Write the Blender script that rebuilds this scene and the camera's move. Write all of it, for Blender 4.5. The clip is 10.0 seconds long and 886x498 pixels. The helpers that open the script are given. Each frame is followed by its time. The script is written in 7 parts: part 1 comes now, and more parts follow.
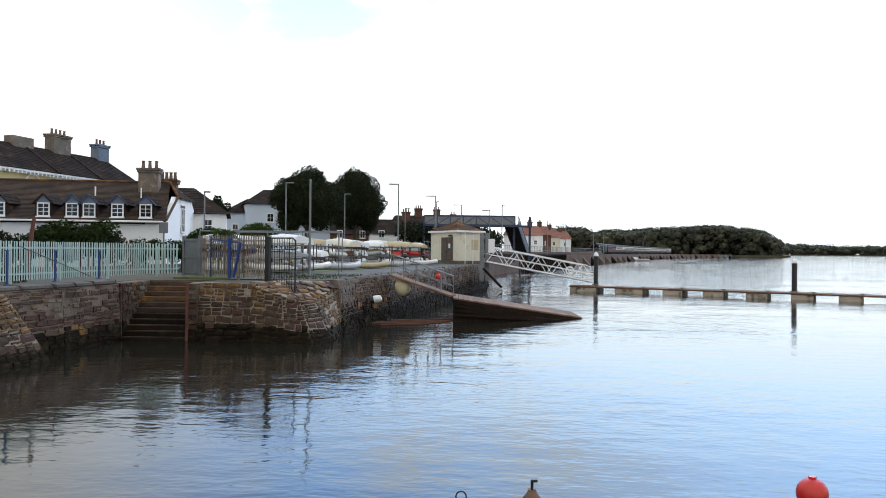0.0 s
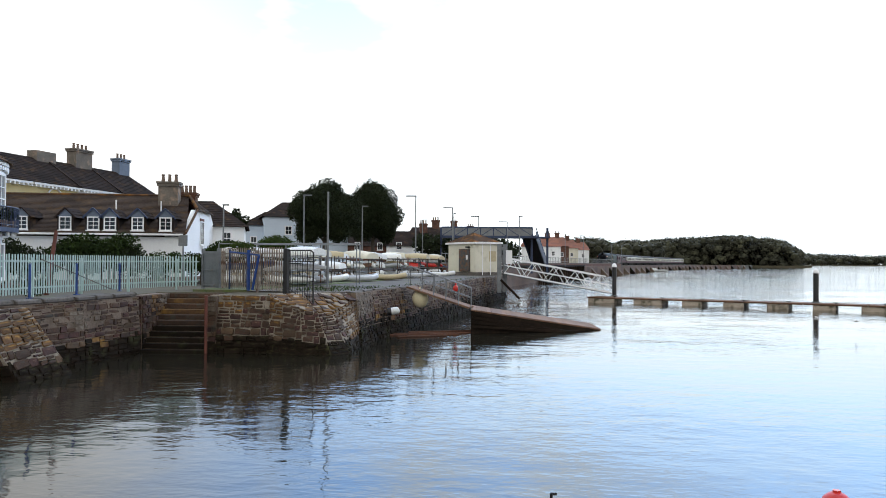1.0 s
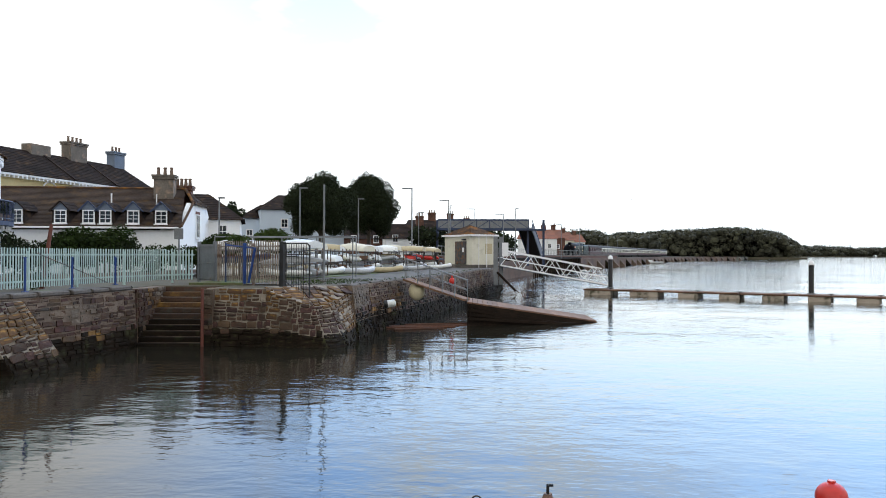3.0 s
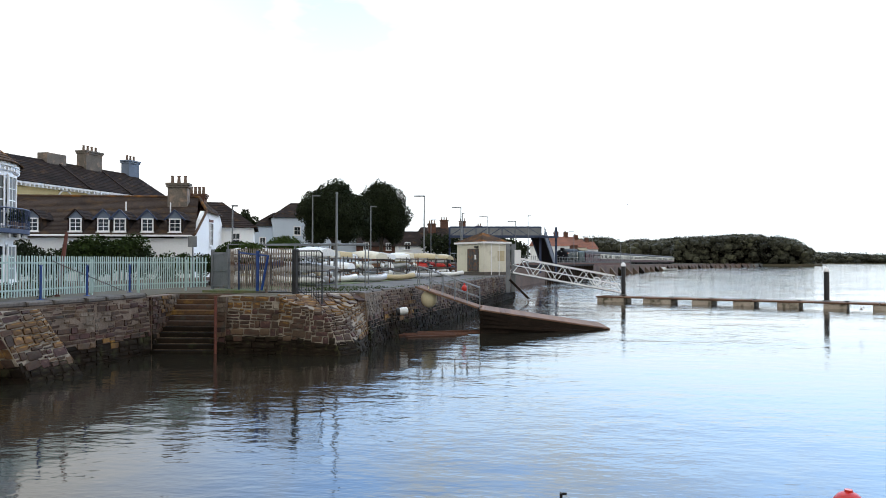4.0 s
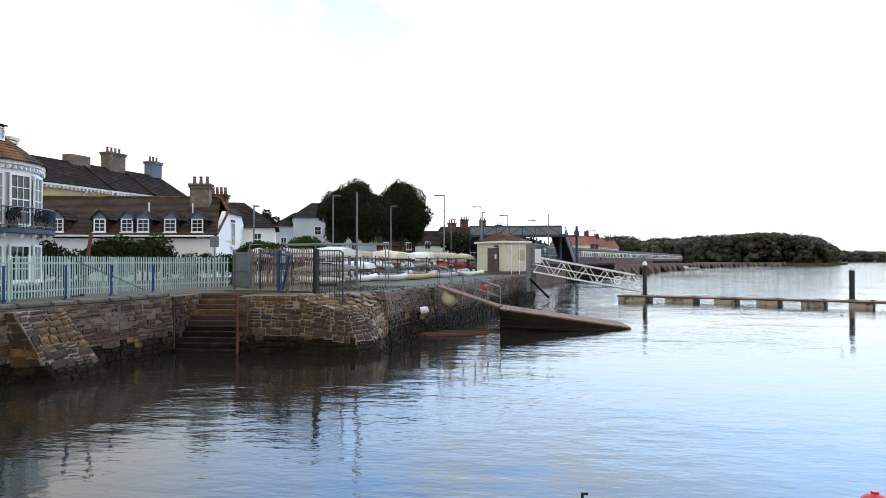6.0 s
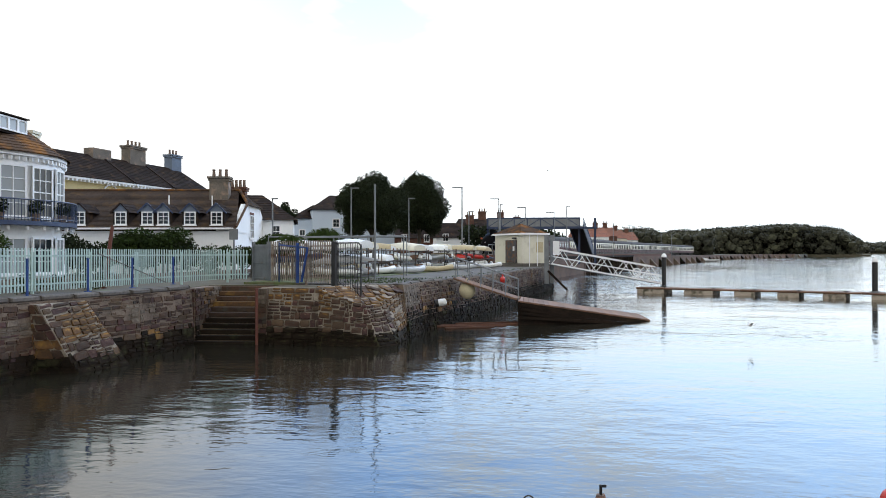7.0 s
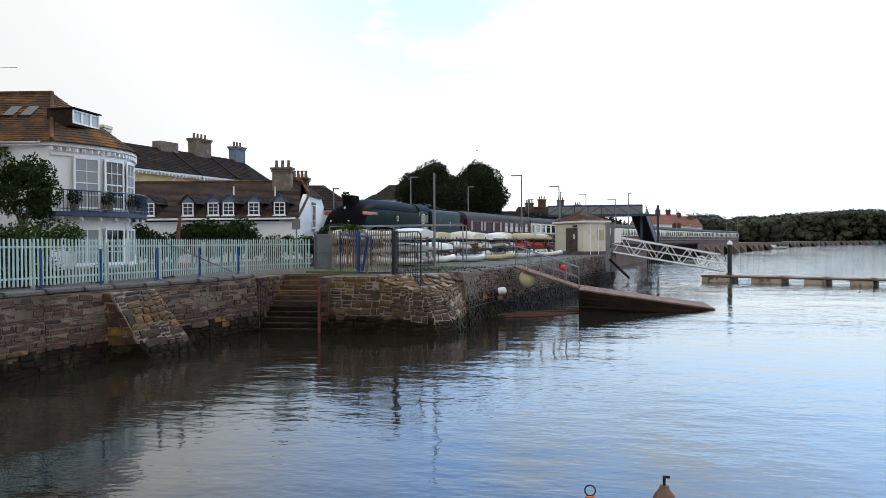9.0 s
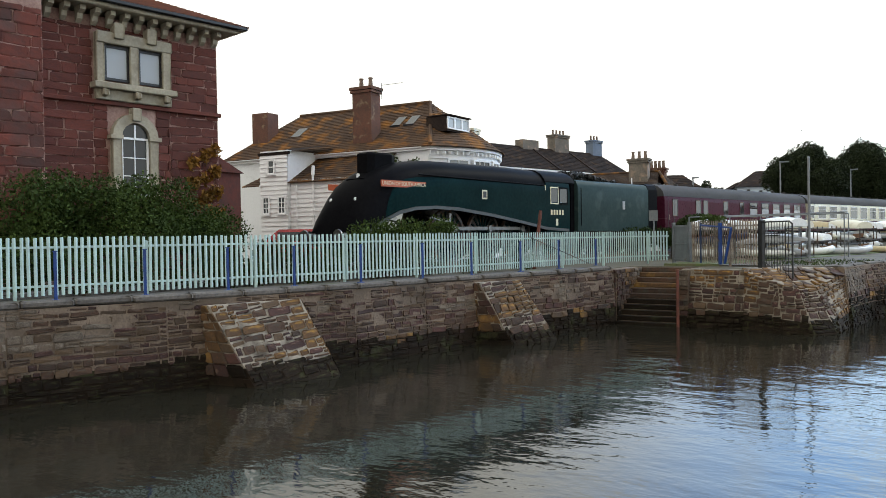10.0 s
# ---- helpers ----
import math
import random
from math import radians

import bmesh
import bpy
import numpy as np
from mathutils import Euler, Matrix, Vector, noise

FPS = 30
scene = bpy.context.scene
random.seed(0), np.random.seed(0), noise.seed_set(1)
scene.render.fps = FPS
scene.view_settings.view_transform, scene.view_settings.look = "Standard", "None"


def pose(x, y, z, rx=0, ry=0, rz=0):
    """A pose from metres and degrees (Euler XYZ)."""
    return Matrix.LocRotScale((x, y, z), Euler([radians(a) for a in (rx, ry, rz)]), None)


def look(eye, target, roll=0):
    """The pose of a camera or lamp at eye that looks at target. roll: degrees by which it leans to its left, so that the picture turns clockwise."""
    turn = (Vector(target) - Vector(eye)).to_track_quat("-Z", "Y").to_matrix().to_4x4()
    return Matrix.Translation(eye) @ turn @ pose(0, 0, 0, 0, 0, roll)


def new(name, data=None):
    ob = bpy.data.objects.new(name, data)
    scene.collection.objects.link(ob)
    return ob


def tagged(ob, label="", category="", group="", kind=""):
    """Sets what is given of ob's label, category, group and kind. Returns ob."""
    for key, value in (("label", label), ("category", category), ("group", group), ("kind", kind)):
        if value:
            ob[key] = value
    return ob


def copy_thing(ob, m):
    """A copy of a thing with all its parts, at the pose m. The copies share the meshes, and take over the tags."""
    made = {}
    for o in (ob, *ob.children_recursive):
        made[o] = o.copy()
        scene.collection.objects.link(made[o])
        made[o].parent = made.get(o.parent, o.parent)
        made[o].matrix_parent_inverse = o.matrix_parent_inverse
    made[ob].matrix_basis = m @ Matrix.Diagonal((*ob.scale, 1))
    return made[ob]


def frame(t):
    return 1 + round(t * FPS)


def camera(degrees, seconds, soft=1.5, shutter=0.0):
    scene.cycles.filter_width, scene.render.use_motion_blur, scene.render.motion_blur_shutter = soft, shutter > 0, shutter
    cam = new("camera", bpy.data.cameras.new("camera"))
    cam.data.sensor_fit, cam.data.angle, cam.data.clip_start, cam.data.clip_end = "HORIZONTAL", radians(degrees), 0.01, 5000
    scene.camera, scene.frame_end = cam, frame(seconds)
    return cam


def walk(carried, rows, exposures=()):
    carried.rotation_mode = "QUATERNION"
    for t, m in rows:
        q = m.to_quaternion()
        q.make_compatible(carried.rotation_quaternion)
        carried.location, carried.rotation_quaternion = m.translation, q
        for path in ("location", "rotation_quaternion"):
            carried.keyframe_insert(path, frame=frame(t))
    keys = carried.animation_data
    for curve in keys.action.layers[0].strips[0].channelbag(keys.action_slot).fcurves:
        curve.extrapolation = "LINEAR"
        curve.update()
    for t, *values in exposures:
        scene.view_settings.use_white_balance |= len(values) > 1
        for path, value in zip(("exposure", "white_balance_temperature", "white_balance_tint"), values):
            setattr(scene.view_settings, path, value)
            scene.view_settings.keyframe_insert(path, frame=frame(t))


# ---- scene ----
cam = camera(59.1, 10.0, soft=0.8)
EYE = 3.2
TURNS = [(0.0, 90.1, -0.6, 0.0), (0.5, 89.94, -0.46, -0.06), (1.0, 90.94, -0.36, 1.28), (1.5, 90.21, -0.41, 0.59),
         (2.0, 90.31, -0.26, 0.81), (3.5, 90.51, -0.22, 1.29), (4.0, 90.93, -0.12, 1.91), (4.5, 90.82, -0.03, 1.95),
         (5.0, 90.76, -0.04, 2.13), (5.5, 90.97, -0.05, 2.67), (7.0, 90.31, 0.08, 4.70), (7.5, 90.03, 0.02, 5.12),
         (8.0, 90.23, 0.1, 5.90), (8.5, 90.09, 0.17, 7.30), (9.0, 89.49, 0.38, 9.06), (9.2, 89.09, 0.4, 11.71),
         (9.4, 88.74, 0.52, 16.19), (9.5, 88.78, 0.65, 18.91), (9.6, 88.84, 0.85, 21.79), (9.8, 88.93, 0.95, 27.84),
         (10.0, 89.21, 0.93, 34.78)]
walk(cam, [(t, pose(0, 0, EYE, rx, ry, rz)) for t, rx, ry, rz in TURNS],
     exposures=[(0.0, -0.24, 6600, 8), (1.5, -0.14, 6600, 8), (7.8, -0.14, 6600, 8), (8.5, -0.26, 6550, 8), (9.1, -0.38, 6500, 8), (9.5, -0.42, 6700, 8), (10.0, 0.0, 7000, 5)])

# ---- world, sun, exposure ----
SUN_AZ, SUN_EL = 25.0, 40.0
world = bpy.data.worlds.new("overcast_sky")
scene.world = world
world.use_nodes = True
wn, wl = world.node_tree.nodes, world.node_tree.links
wn.clear()
w_out = wn.new("ShaderNodeOutputWorld")
w_bg = wn.new("ShaderNodeBackground")
w_sky = wn.new("ShaderNodeTexSky")
w_sky.sky_type, w_sky.sun_disc = "NISHITA", False
w_sky.sun_elevation, w_sky.sun_rotation = radians(SUN_EL), radians(SUN_AZ)
w_gain = wn.new("ShaderNodeMix")
w_gain.data_type, w_gain.blend_type = "RGBA", "MULTIPLY"
w_gain.inputs[0].default_value = 1.0
w_gain.inputs[7].default_value = (2.15, 3.2, 4.5, 1)
w_co = wn.new("ShaderNodeTexCoord")
w_map = wn.new("ShaderNodeMapping")
w_map.inputs["Scale"].default_value = (1.0, 1.0, 2.6)
w_noise = wn.new("ShaderNodeTexNoise")
w_noise.inputs["Scale"].default_value, w_noise.inputs["Detail"].default_value = 2.6, 7.0
w_noise.inputs["Roughness"].default_value = 0.55
w_ramp = wn.new("ShaderNodeValToRGB")
w_ramp.color_ramp.elements[0].position, w_ramp.color_ramp.elements[0].color = 0.48, (0.0, 0.0, 0.0, 1)
w_ramp.color_ramp.elements[1].position, w_ramp.color_ramp.elements[1].color = 0.62, (1, 1, 1, 1)
w_sep = wn.new("ShaderNodeSeparateXYZ")
w_hor = wn.new("ShaderNodeMapRange")
w_hor.inputs["From Min"].default_value, w_hor.inputs["From Max"].default_value = 0.1, 0.26
w_hor.inputs["To Min"].default_value, w_hor.inputs["To Max"].default_value = 1.0, 0.0
w_max = wn.new("ShaderNodeMath")
w_max.operation = "MAXIMUM"
w_mix = wn.new("ShaderNodeMix")
w_mix.data_type = "RGBA"
w_sunv = wn.new("ShaderNodeVectorMath")
w_sunv.operation = "DOT_PRODUCT"
w_sunv.inputs[1].default_value = (math.sin(radians(SUN_AZ)) * math.cos(radians(SUN_EL)), math.cos(radians(SUN_AZ)) * math.cos(radians(SUN_EL)), math.sin(radians(SUN_EL)))
w_base = wn.new("ShaderNodeMapRange")
w_base.interpolation_type = "SMOOTHSTEP"
w_base.inputs["From Min"].default_value, w_base.inputs["From Max"].default_value = -0.45, 0.25
w_base.inputs["To Min"].default_value, w_base.inputs["To Max"].default_value = 14.0, 12.0
w_glow = wn.new("ShaderNodeMapRange")
w_glow.interpolation_type = "SMOOTHSTEP"
w_glow.inputs["From Min"].default_value, w_glow.inputs["From Max"].default_value = 0.45, 1.0
w_glow.inputs["To Min"].default_value, w_glow.inputs["To Max"].default_value = 0.0, 9.0
w_sum = wn.new("ShaderNodeMath")
w_cloud = wn.new("ShaderNodeMix")
w_cloud.data_type, w_cloud.blend_type = "RGBA", "MULTIPLY"
w_cloud.inputs[0].default_value = 1.0
w_tone = wn.new("ShaderNodeMix")
w_tone.data_type = "RGBA"
w_tone.inputs[6].default_value, w_tone.inputs[7].default_value = (0.99, 1.0, 1.01, 1), (0.9, 1.0, 1.09, 1)
w_side = wn.new("ShaderNodeMapRange")
w_side.interpolation_type = "SMOOTHSTEP"
w_side.inputs["From Min"].default_value, w_side.inputs["From Max"].default_value = 0.58, 0.85
w_cover = wn.new("ShaderNodeMath")
w_cover.operation = "SUBTRACT"
w_cover.inputs[0].default_value = 1.0
w_most = wn.new("ShaderNodeMath")
w_most.operation = "MAXIMUM"
wl.new(w_co.outputs["Generated"], w_sunv.inputs[0])
wl.new(w_sunv.outputs["Value"], w_base.inputs["Value"])
wl.new(w_sunv.outputs["Value"], w_glow.inputs["Value"])
wl.new(w_base.outputs[0], w_sum.inputs[0])
wl.new(w_glow.outputs[0], w_sum.inputs[1])
wl.new(w_sum.outputs[0], w_cloud.inputs[7])
wl.new(w_cloud.outputs[2], w_mix.inputs[7])
w_bg.inputs["Strength"].default_value = 0.1
wl.new(w_co.outputs["Generated"], w_map.inputs[0])
wl.new(w_map.outputs[0], w_noise.inputs["Vector"])
wl.new(w_noise.outputs["Fac"], w_ramp.inputs[0])
wl.new(w_co.outputs["Generated"], w_sep.inputs[0])
wl.new(w_sep.outputs["Z"], w_hor.inputs["Value"])
wl.new(w_ramp.outputs["Color"], w_max.inputs[0])
wl.new(w_hor.outputs[0], w_max.inputs[1])
wl.new(w_sunv.outputs["Value"], w_side.inputs["Value"])
wl.new(w_side.outputs[0], w_tone.inputs[0])
wl.new(w_tone.outputs[2], w_cloud.inputs[6])
wl.new(w_side.outputs[0], w_cover.inputs[1])
wl.new(w_max.outputs[0], w_most.inputs[0])
wl.new(w_cover.outputs[0], w_most.inputs[1])
wl.new(w_most.outputs[0], w_mix.inputs[0])
wl.new(w_sky.outputs[0], w_gain.inputs[6])
wl.new(w_gain.outputs[2], w_mix.inputs[6])
wl.new(w_mix.outputs[2], w_bg.inputs["Color"])
wl.new(w_bg.outputs[0], w_out.inputs[0])

sun = new("sun", bpy.data.lights.new("sun", "SUN"))
sun.data.energy, sun.data.angle, sun.data.color = 1.0, radians(14), (1.0, 0.96, 0.9)
s_az, s_el = radians(SUN_AZ), radians(SUN_EL)
sun.matrix_world = look((60 * math.sin(s_az), 60 * math.cos(s_az), 60 * math.tan(s_el)), (0, 0, 0))


# ---- materials ----
def mat(name, a, b=None, rough=0.7, metal=0.0, big=0.6, fine=14.0, bump=0.15, vary=0.0, dirt=None, dirt_at=(0.55, 0.7),
        stretch=(1, 1, 1), spec=0.5, depth=0.02):
    """A surface of two colours mottled at two scales, with an optional dirt colour in patches and relief."""
    m = bpy.data.materials.new(name)
    m.use_nodes = True
    n, l = m.node_tree.nodes, m.node_tree.links
    bs = n["Principled BSDF"]
    bs.inputs["Metallic"].default_value = metal
    bs.inputs["Specular IOR Level"].default_value = spec
    b = b or tuple(c * 0.7 for c in a)
    co, mp = n.new("ShaderNodeTexCoord"), n.new("ShaderNodeMapping")
    mp.inputs["Scale"].default_value = stretch
    l.new(co.outputs["Object"], mp.inputs[0])
    n1, n2 = n.new("ShaderNodeTexNoise"), n.new("ShaderNodeTexNoise")
    for node, s in ((n1, big), (n2, fine)):
        node.inputs["Scale"].default_value, node.inputs["Detail"].default_value = s, 5
        l.new(mp.outputs[0], node.inputs["Vector"])
    add = n.new("ShaderNodeMath")
    add.operation = "ADD"
    l.new(n1.outputs["Fac"], add.inputs[0])
    l.new(n2.outputs["Fac"], add.inputs[1])
    rg = n.new("ShaderNodeMapRange")
    rg.inputs["From Min"].default_value, rg.inputs["From Max"].default_value = 0.72, 1.28
    l.new(add.outputs[0], rg.inputs["Value"])
    mx = n.new("ShaderNodeMix")
    mx.data_type = "RGBA"
    mx.inputs[6].default_value, mx.inputs[7].default_value = (*b, 1), (*a, 1)
    l.new(rg.outputs[0], mx.inputs[0])
    col = mx.outputs[2]
    if dirt:
        n3, rp, m3 = n.new("ShaderNodeTexNoise"), n.new("ShaderNodeMapRange"), n.new("ShaderNodeMix")
        n3.inputs["Scale"].default_value, n3.inputs["Detail"].default_value = big * 1.7, 8
        l.new(co.outputs["Object"], n3.inputs["Vector"])
        rp.inputs["From Min"].default_value, rp.inputs["From Max"].default_value = dirt_at
        l.new(n3.outputs["Fac"], rp.inputs["Value"])
        m3.data_type = "RGBA"
        l.new(rp.outputs[0], m3.inputs[0])
        l.new(col, m3.inputs[6])
        m3.inputs[7].default_value = (*dirt, 1)
        col = m3.outputs[2]
    if vary:
        inf, hs, r2 = n.new("ShaderNodeObjectInfo"), n.new("ShaderNodeHueSaturation"), n.new("ShaderNodeMapRange")
        geo, ad = n.new("ShaderNodeNewGeometry"), n.new("ShaderNodeMath")
        ad.operation = "ADD"
        l.new(inf.outputs["Random"], ad.inputs[0])
        l.new(geo.outputs["Random Per Island"], ad.inputs[1])
        fr = n.new("ShaderNodeMath")
        fr.operation = "FRACT"
        l.new(ad.outputs[0], fr.inputs[0])
        r2.inputs["To Min"].default_value, r2.inputs["To Max"].default_value = 1 - vary, 1 + vary
        l.new(fr.outputs[0], r2.inputs["Value"])
        l.new(r2.outputs[0], hs.inputs["Value"])
        l.new(col, hs.inputs["Color"])
        col = hs.outputs[0]
    l.new(col, bs.inputs["Base Color"])
    rr = n.new("ShaderNodeMapRange")
    rr.inputs["To Min"].default_value, rr.inputs["To Max"].default_value = max(rough - 0.12, 0.02), min(rough + 0.12, 1)
    l.new(n2.outputs["Fac"], rr.inputs["Value"])
    l.new(rr.outputs[0], bs.inputs["Roughness"])
    if bump:
        bp = n.new("ShaderNodeBump")
        bp.inputs["Strength"].default_value, bp.inputs["Distance"].default_value = bump, depth
        l.new(add.outputs[0], bp.inputs["Height"])
        l.new(bp.outputs[0], bs.inputs["Normal"])
    return m


def pane_mat(name, tint=(0.02, 0.025, 0.03), rough=0.05):
    m = bpy.data.materials.new(name)
    m.use_nodes = True
    bs = m.node_tree.nodes["Principled BSDF"]
    bs.inputs["Base Color"].default_value = (*tint, 1)
    bs.inputs["Roughness"].default_value = rough
    bs.inputs["Specular IOR Level"].default_value = 0.5
    return m


def water_mat():
    m = bpy.data.materials.new("estuary_water")
    m.use_nodes = True
    n, l = m.node_tree.nodes, m.node_tree.links
    bs = n["Principled BSDF"]
    bs.inputs["Base Color"].default_value = (0.016, 0.0145, 0.010, 1)
    bs.inputs["Roughness"].default_value = 0.05
    bs.inputs["IOR"].default_value = 1.4
    co = n.new("ShaderNodeTexCoord")
    total = None
    for scale, stretch, amount, rough_ in ((0.32, (0.8, 1.2, 1), 0.9, 2), (1.5, (0.75, 1.3, 1), 0.34, 2), (5.5, (0.8, 1.3, 1), 0.12, 2)):
        mp, nz, mu = n.new("ShaderNodeMapping"), n.new("ShaderNodeTexNoise"), n.new("ShaderNodeMath")
        mp.inputs["Scale"].default_value = stretch
        mp.inputs["Rotation"].default_value = (0, 0, 0.25)
        nz.inputs["Scale"].default_value, nz.inputs["Detail"].default_value = scale, rough_
        l.new(co.outputs["Object"], mp.inputs[0])
        l.new(mp.outputs[0], nz.inputs["Vector"])
        mu.operation = "MULTIPLY"
        mu.inputs[1].default_value = amount
        l.new(nz.outputs["Fac"], mu.inputs[0])
        if total:
            ad = n.new("ShaderNodeMath")
            l.new(total, ad.inputs[0])
            l.new(mu.outputs[0], ad.inputs[1])
            total = ad.outputs[0]
        else:
            total = mu.outputs[0]
    gust, gr, gm = n.new("ShaderNodeTexNoise"), n.new("ShaderNodeMapRange"), n.new("ShaderNodeMapping")
    gm.inputs["Scale"].default_value = (0.035, 0.09, 1)
    gust.inputs["Scale"].default_value, gust.inputs["Detail"].default_value = 1.0, 4
    l.new(co.outputs["Object"], gm.inputs[0])
    l.new(gm.outputs[0], gust.inputs["Vector"])
    gr.inputs["From Min"].default_value, gr.inputs["From Max"].default_value = 0.38, 0.62
    gr.inputs["To Min"].default_value, gr.inputs["To Max"].default_value = 0.16, 0.62
    l.new(gust.outputs["Fac"], gr.inputs["Value"])
    bp = n.new("ShaderNodeBump")
    bp.inputs["Distance"].default_value = 0.1
    # the open water is rougher than the sheltered basin
    sep, fetch, chop = n.new("ShaderNodeSeparateXYZ"), n.new("ShaderNodeMapRange"), n.new("ShaderNodeMath")
    l.new(co.outputs["Object"], sep.inputs[0])
    l.new(sep.outputs["Y"], fetch.inputs["Value"])
    fetch.inputs["From Min"].default_value, fetch.inputs["From Max"].default_value = 26.0, 70.0
    fetch.inputs["To Min"].default_value, fetch.inputs["To Max"].default_value = 1.0, 2.2
    chop.operation = "MULTIPLY"
    l.new(gr.outputs[0], chop.inputs[0])
    l.new(fetch.outputs[0], chop.inputs[1])
    l.new(chop.outputs[0], bp.inputs["Strength"])
    l.new(total, bp.inputs["Height"])
    l.new(bp.outputs[0], bs.inputs["Normal"])
    return m


WATER = water_mat()
STONE = mat("rubble_stone", (0.077, 0.038, 0.020), (0.026, 0.014, 0.009), 0.85, big=1.6, fine=18, bump=0.6, vary=0.32, dirt=(0.05, 0.042, 0.033))
STONE_RED = mat("purple_brown_stone", (0.067, 0.026, 0.019), (0.032, 0.015, 0.013), 0.85, big=1.8, fine=18, bump=0.6, vary=0.4, dirt=(0.2, 0.13, 0.09), dirt_at=(0.6, 0.75))
STONE_BUFF = mat("buff_stone", (0.111, 0.068, 0.036), (0.055, 0.032, 0.018), 0.9, big=1.6, fine=18, bump=0.6, vary=0.35, dirt=(0.08, 0.055, 0.04))
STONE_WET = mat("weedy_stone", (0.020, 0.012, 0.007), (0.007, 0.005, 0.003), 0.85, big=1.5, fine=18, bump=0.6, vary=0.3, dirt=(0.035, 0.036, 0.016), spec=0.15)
STONE_GOLD = mat("lichen_stone", (0.128, 0.065, 0.022), (0.061, 0.031, 0.016), 0.9, big=1.2, fine=15, bump=0.5, vary=0.35, dirt=(0.27, 0.145, 0.03), dirt_at=(0.52, 0.7))
STONE_PALE = mat("salt_streaked_stone", (0.190, 0.155, 0.119), (0.071, 0.048, 0.033), 0.9, big=2.2, fine=16, bump=0.5, vary=0.3, dirt=(0.08, 0.06, 0.045), stretch=(1, 1, 0.5))
MORTAR = mat("lime_mortar", (0.215, 0.159, 0.117), (0.093, 0.065, 0.047), 0.95, big=0.8, fine=20, bump=0.4, dirt=(0.09, 0.065, 0.045), dirt_at=(0.5, 0.68))
PALE_MORTAR = mat("pale_pointing", (0.325, 0.280, 0.227), (0.195, 0.163, 0.124), 0.95, big=1.0, fine=16, bump=0.3, dirt=(0.07, 0.055, 0.04), dirt_at=(0.5, 0.66))
COPING = mat("coping_concrete", (0.158, 0.139, 0.124), (0.064, 0.056, 0.050), 0.9, big=0.9, fine=16, bump=0.35, vary=0.15, dirt=(0.1, 0.1, 0.09))
PATH = mat("path_tarmac", (0.096, 0.084, 0.074), (0.052, 0.045, 0.038), 0.9, big=0.5, fine=30, bump=0.3, dirt=(0.10, 0.11, 0.05))
GRASS = mat("rough_grass", (0.10, 0.13, 0.04), (0.05, 0.07, 0.025), 0.9, big=0.7, fine=12, bump=0.6, dirt=(0.12, 0.10, 0.06))
EARTH = mat("land_ground", (0.102, 0.086, 0.056), (0.051, 0.050, 0.028), 0.95, big=0.2, fine=3, bump=0.3)
BALLAST = mat("ballast", (0.16, 0.15, 0.14), (0.07, 0.065, 0.06), 0.95, big=1.0, fine=25, bump=0.8)
RAIL = mat("rusty_rail", (0.20, 0.14, 0.10), (0.1, 0.06, 0.04), 0.5, metal=0.7, big=3)
FENCE = mat("pale_green_paint", (0.462, 0.600, 0.581), (0.370, 0.495, 0.476), 0.55, big=2.0, fine=25, bump=0.1, vary=0.08, dirt=(0.30, 0.36, 0.34), dirt_at=(0.6, 0.78))
BLUE = mat("blue_paint", (0.012, 0.06, 0.27), (0.01, 0.04, 0.17), 0.45, big=3, fine=22, bump=0.1, dirt=(0.06, 0.06, 0.08), dirt_at=(0.62, 0.75))
NAVY = mat("navy_paint", (0.026, 0.045, 0.105), (0.015, 0.026, 0.064), 0.5, big=1.5, fine=15, bump=0.1)
GALV = mat("galvanised_steel", (0.23, 0.24, 0.25), (0.14, 0.15, 0.16), 0.5, metal=0.5, big=2, fine=20, bump=0.1, dirt=(0.2, 0.12, 0.07), dirt_at=(0.62, 0.8))
OLDSTEEL = mat("weathered_steel", (0.104, 0.096, 0.092), (0.048, 0.048, 0.052), 0.6, metal=0.3, big=2, fine=20, bump=0.2, dirt=(0.19, 0.09, 0.045), dirt_at=(0.5, 0.66))
BLACK = mat("black_paint", (0.015, 0.015, 0.017), (0.009, 0.009, 0.010), 0.45, big=2, fine=18, bump=0.1)
RUST = mat("rust_red_paint", (0.156, 0.042, 0.027), (0.084, 0.030, 0.021), 0.7, big=3, fine=20, bump=0.2)
WHITE = mat("white_render", (0.86, 0.87, 0.88), (0.78, 0.79, 0.80), 0.8, big=0.5, fine=10, bump=0.1, dirt=(0.55, 0.55, 0.53), dirt_at=(0.6, 0.8))
TRIM = mat("white_gloss", (0.85, 0.85, 0.86), (0.77, 0.77, 0.78), 0.4, big=2, fine=20, bump=0.05)
CREAM = mat("cream_paint", (0.714, 0.686, 0.570), (0.612, 0.582, 0.479), 0.7, big=0.8, fine=12, bump=0.1, dirt=(0.45, 0.42, 0.33), dirt_at=(0.6, 0.8))
YELLOW = mat("yellow_stucco", (0.62, 0.52, 0.27), (0.52, 0.43, 0.22), 0.8, big=0.7, fine=10, bump=0.1)
PALEBLUE = mat("pale_blue_stucco", (0.58, 0.66, 0.76), (0.52, 0.60, 0.70), 0.8, big=0.6, fine=10, bump=0.1)
GREYBLUE = mat("grey_blue_stucco", (0.16, 0.20, 0.27), (0.12, 0.15, 0.2), 0.8, big=0.8, fine=10, bump=0.1)
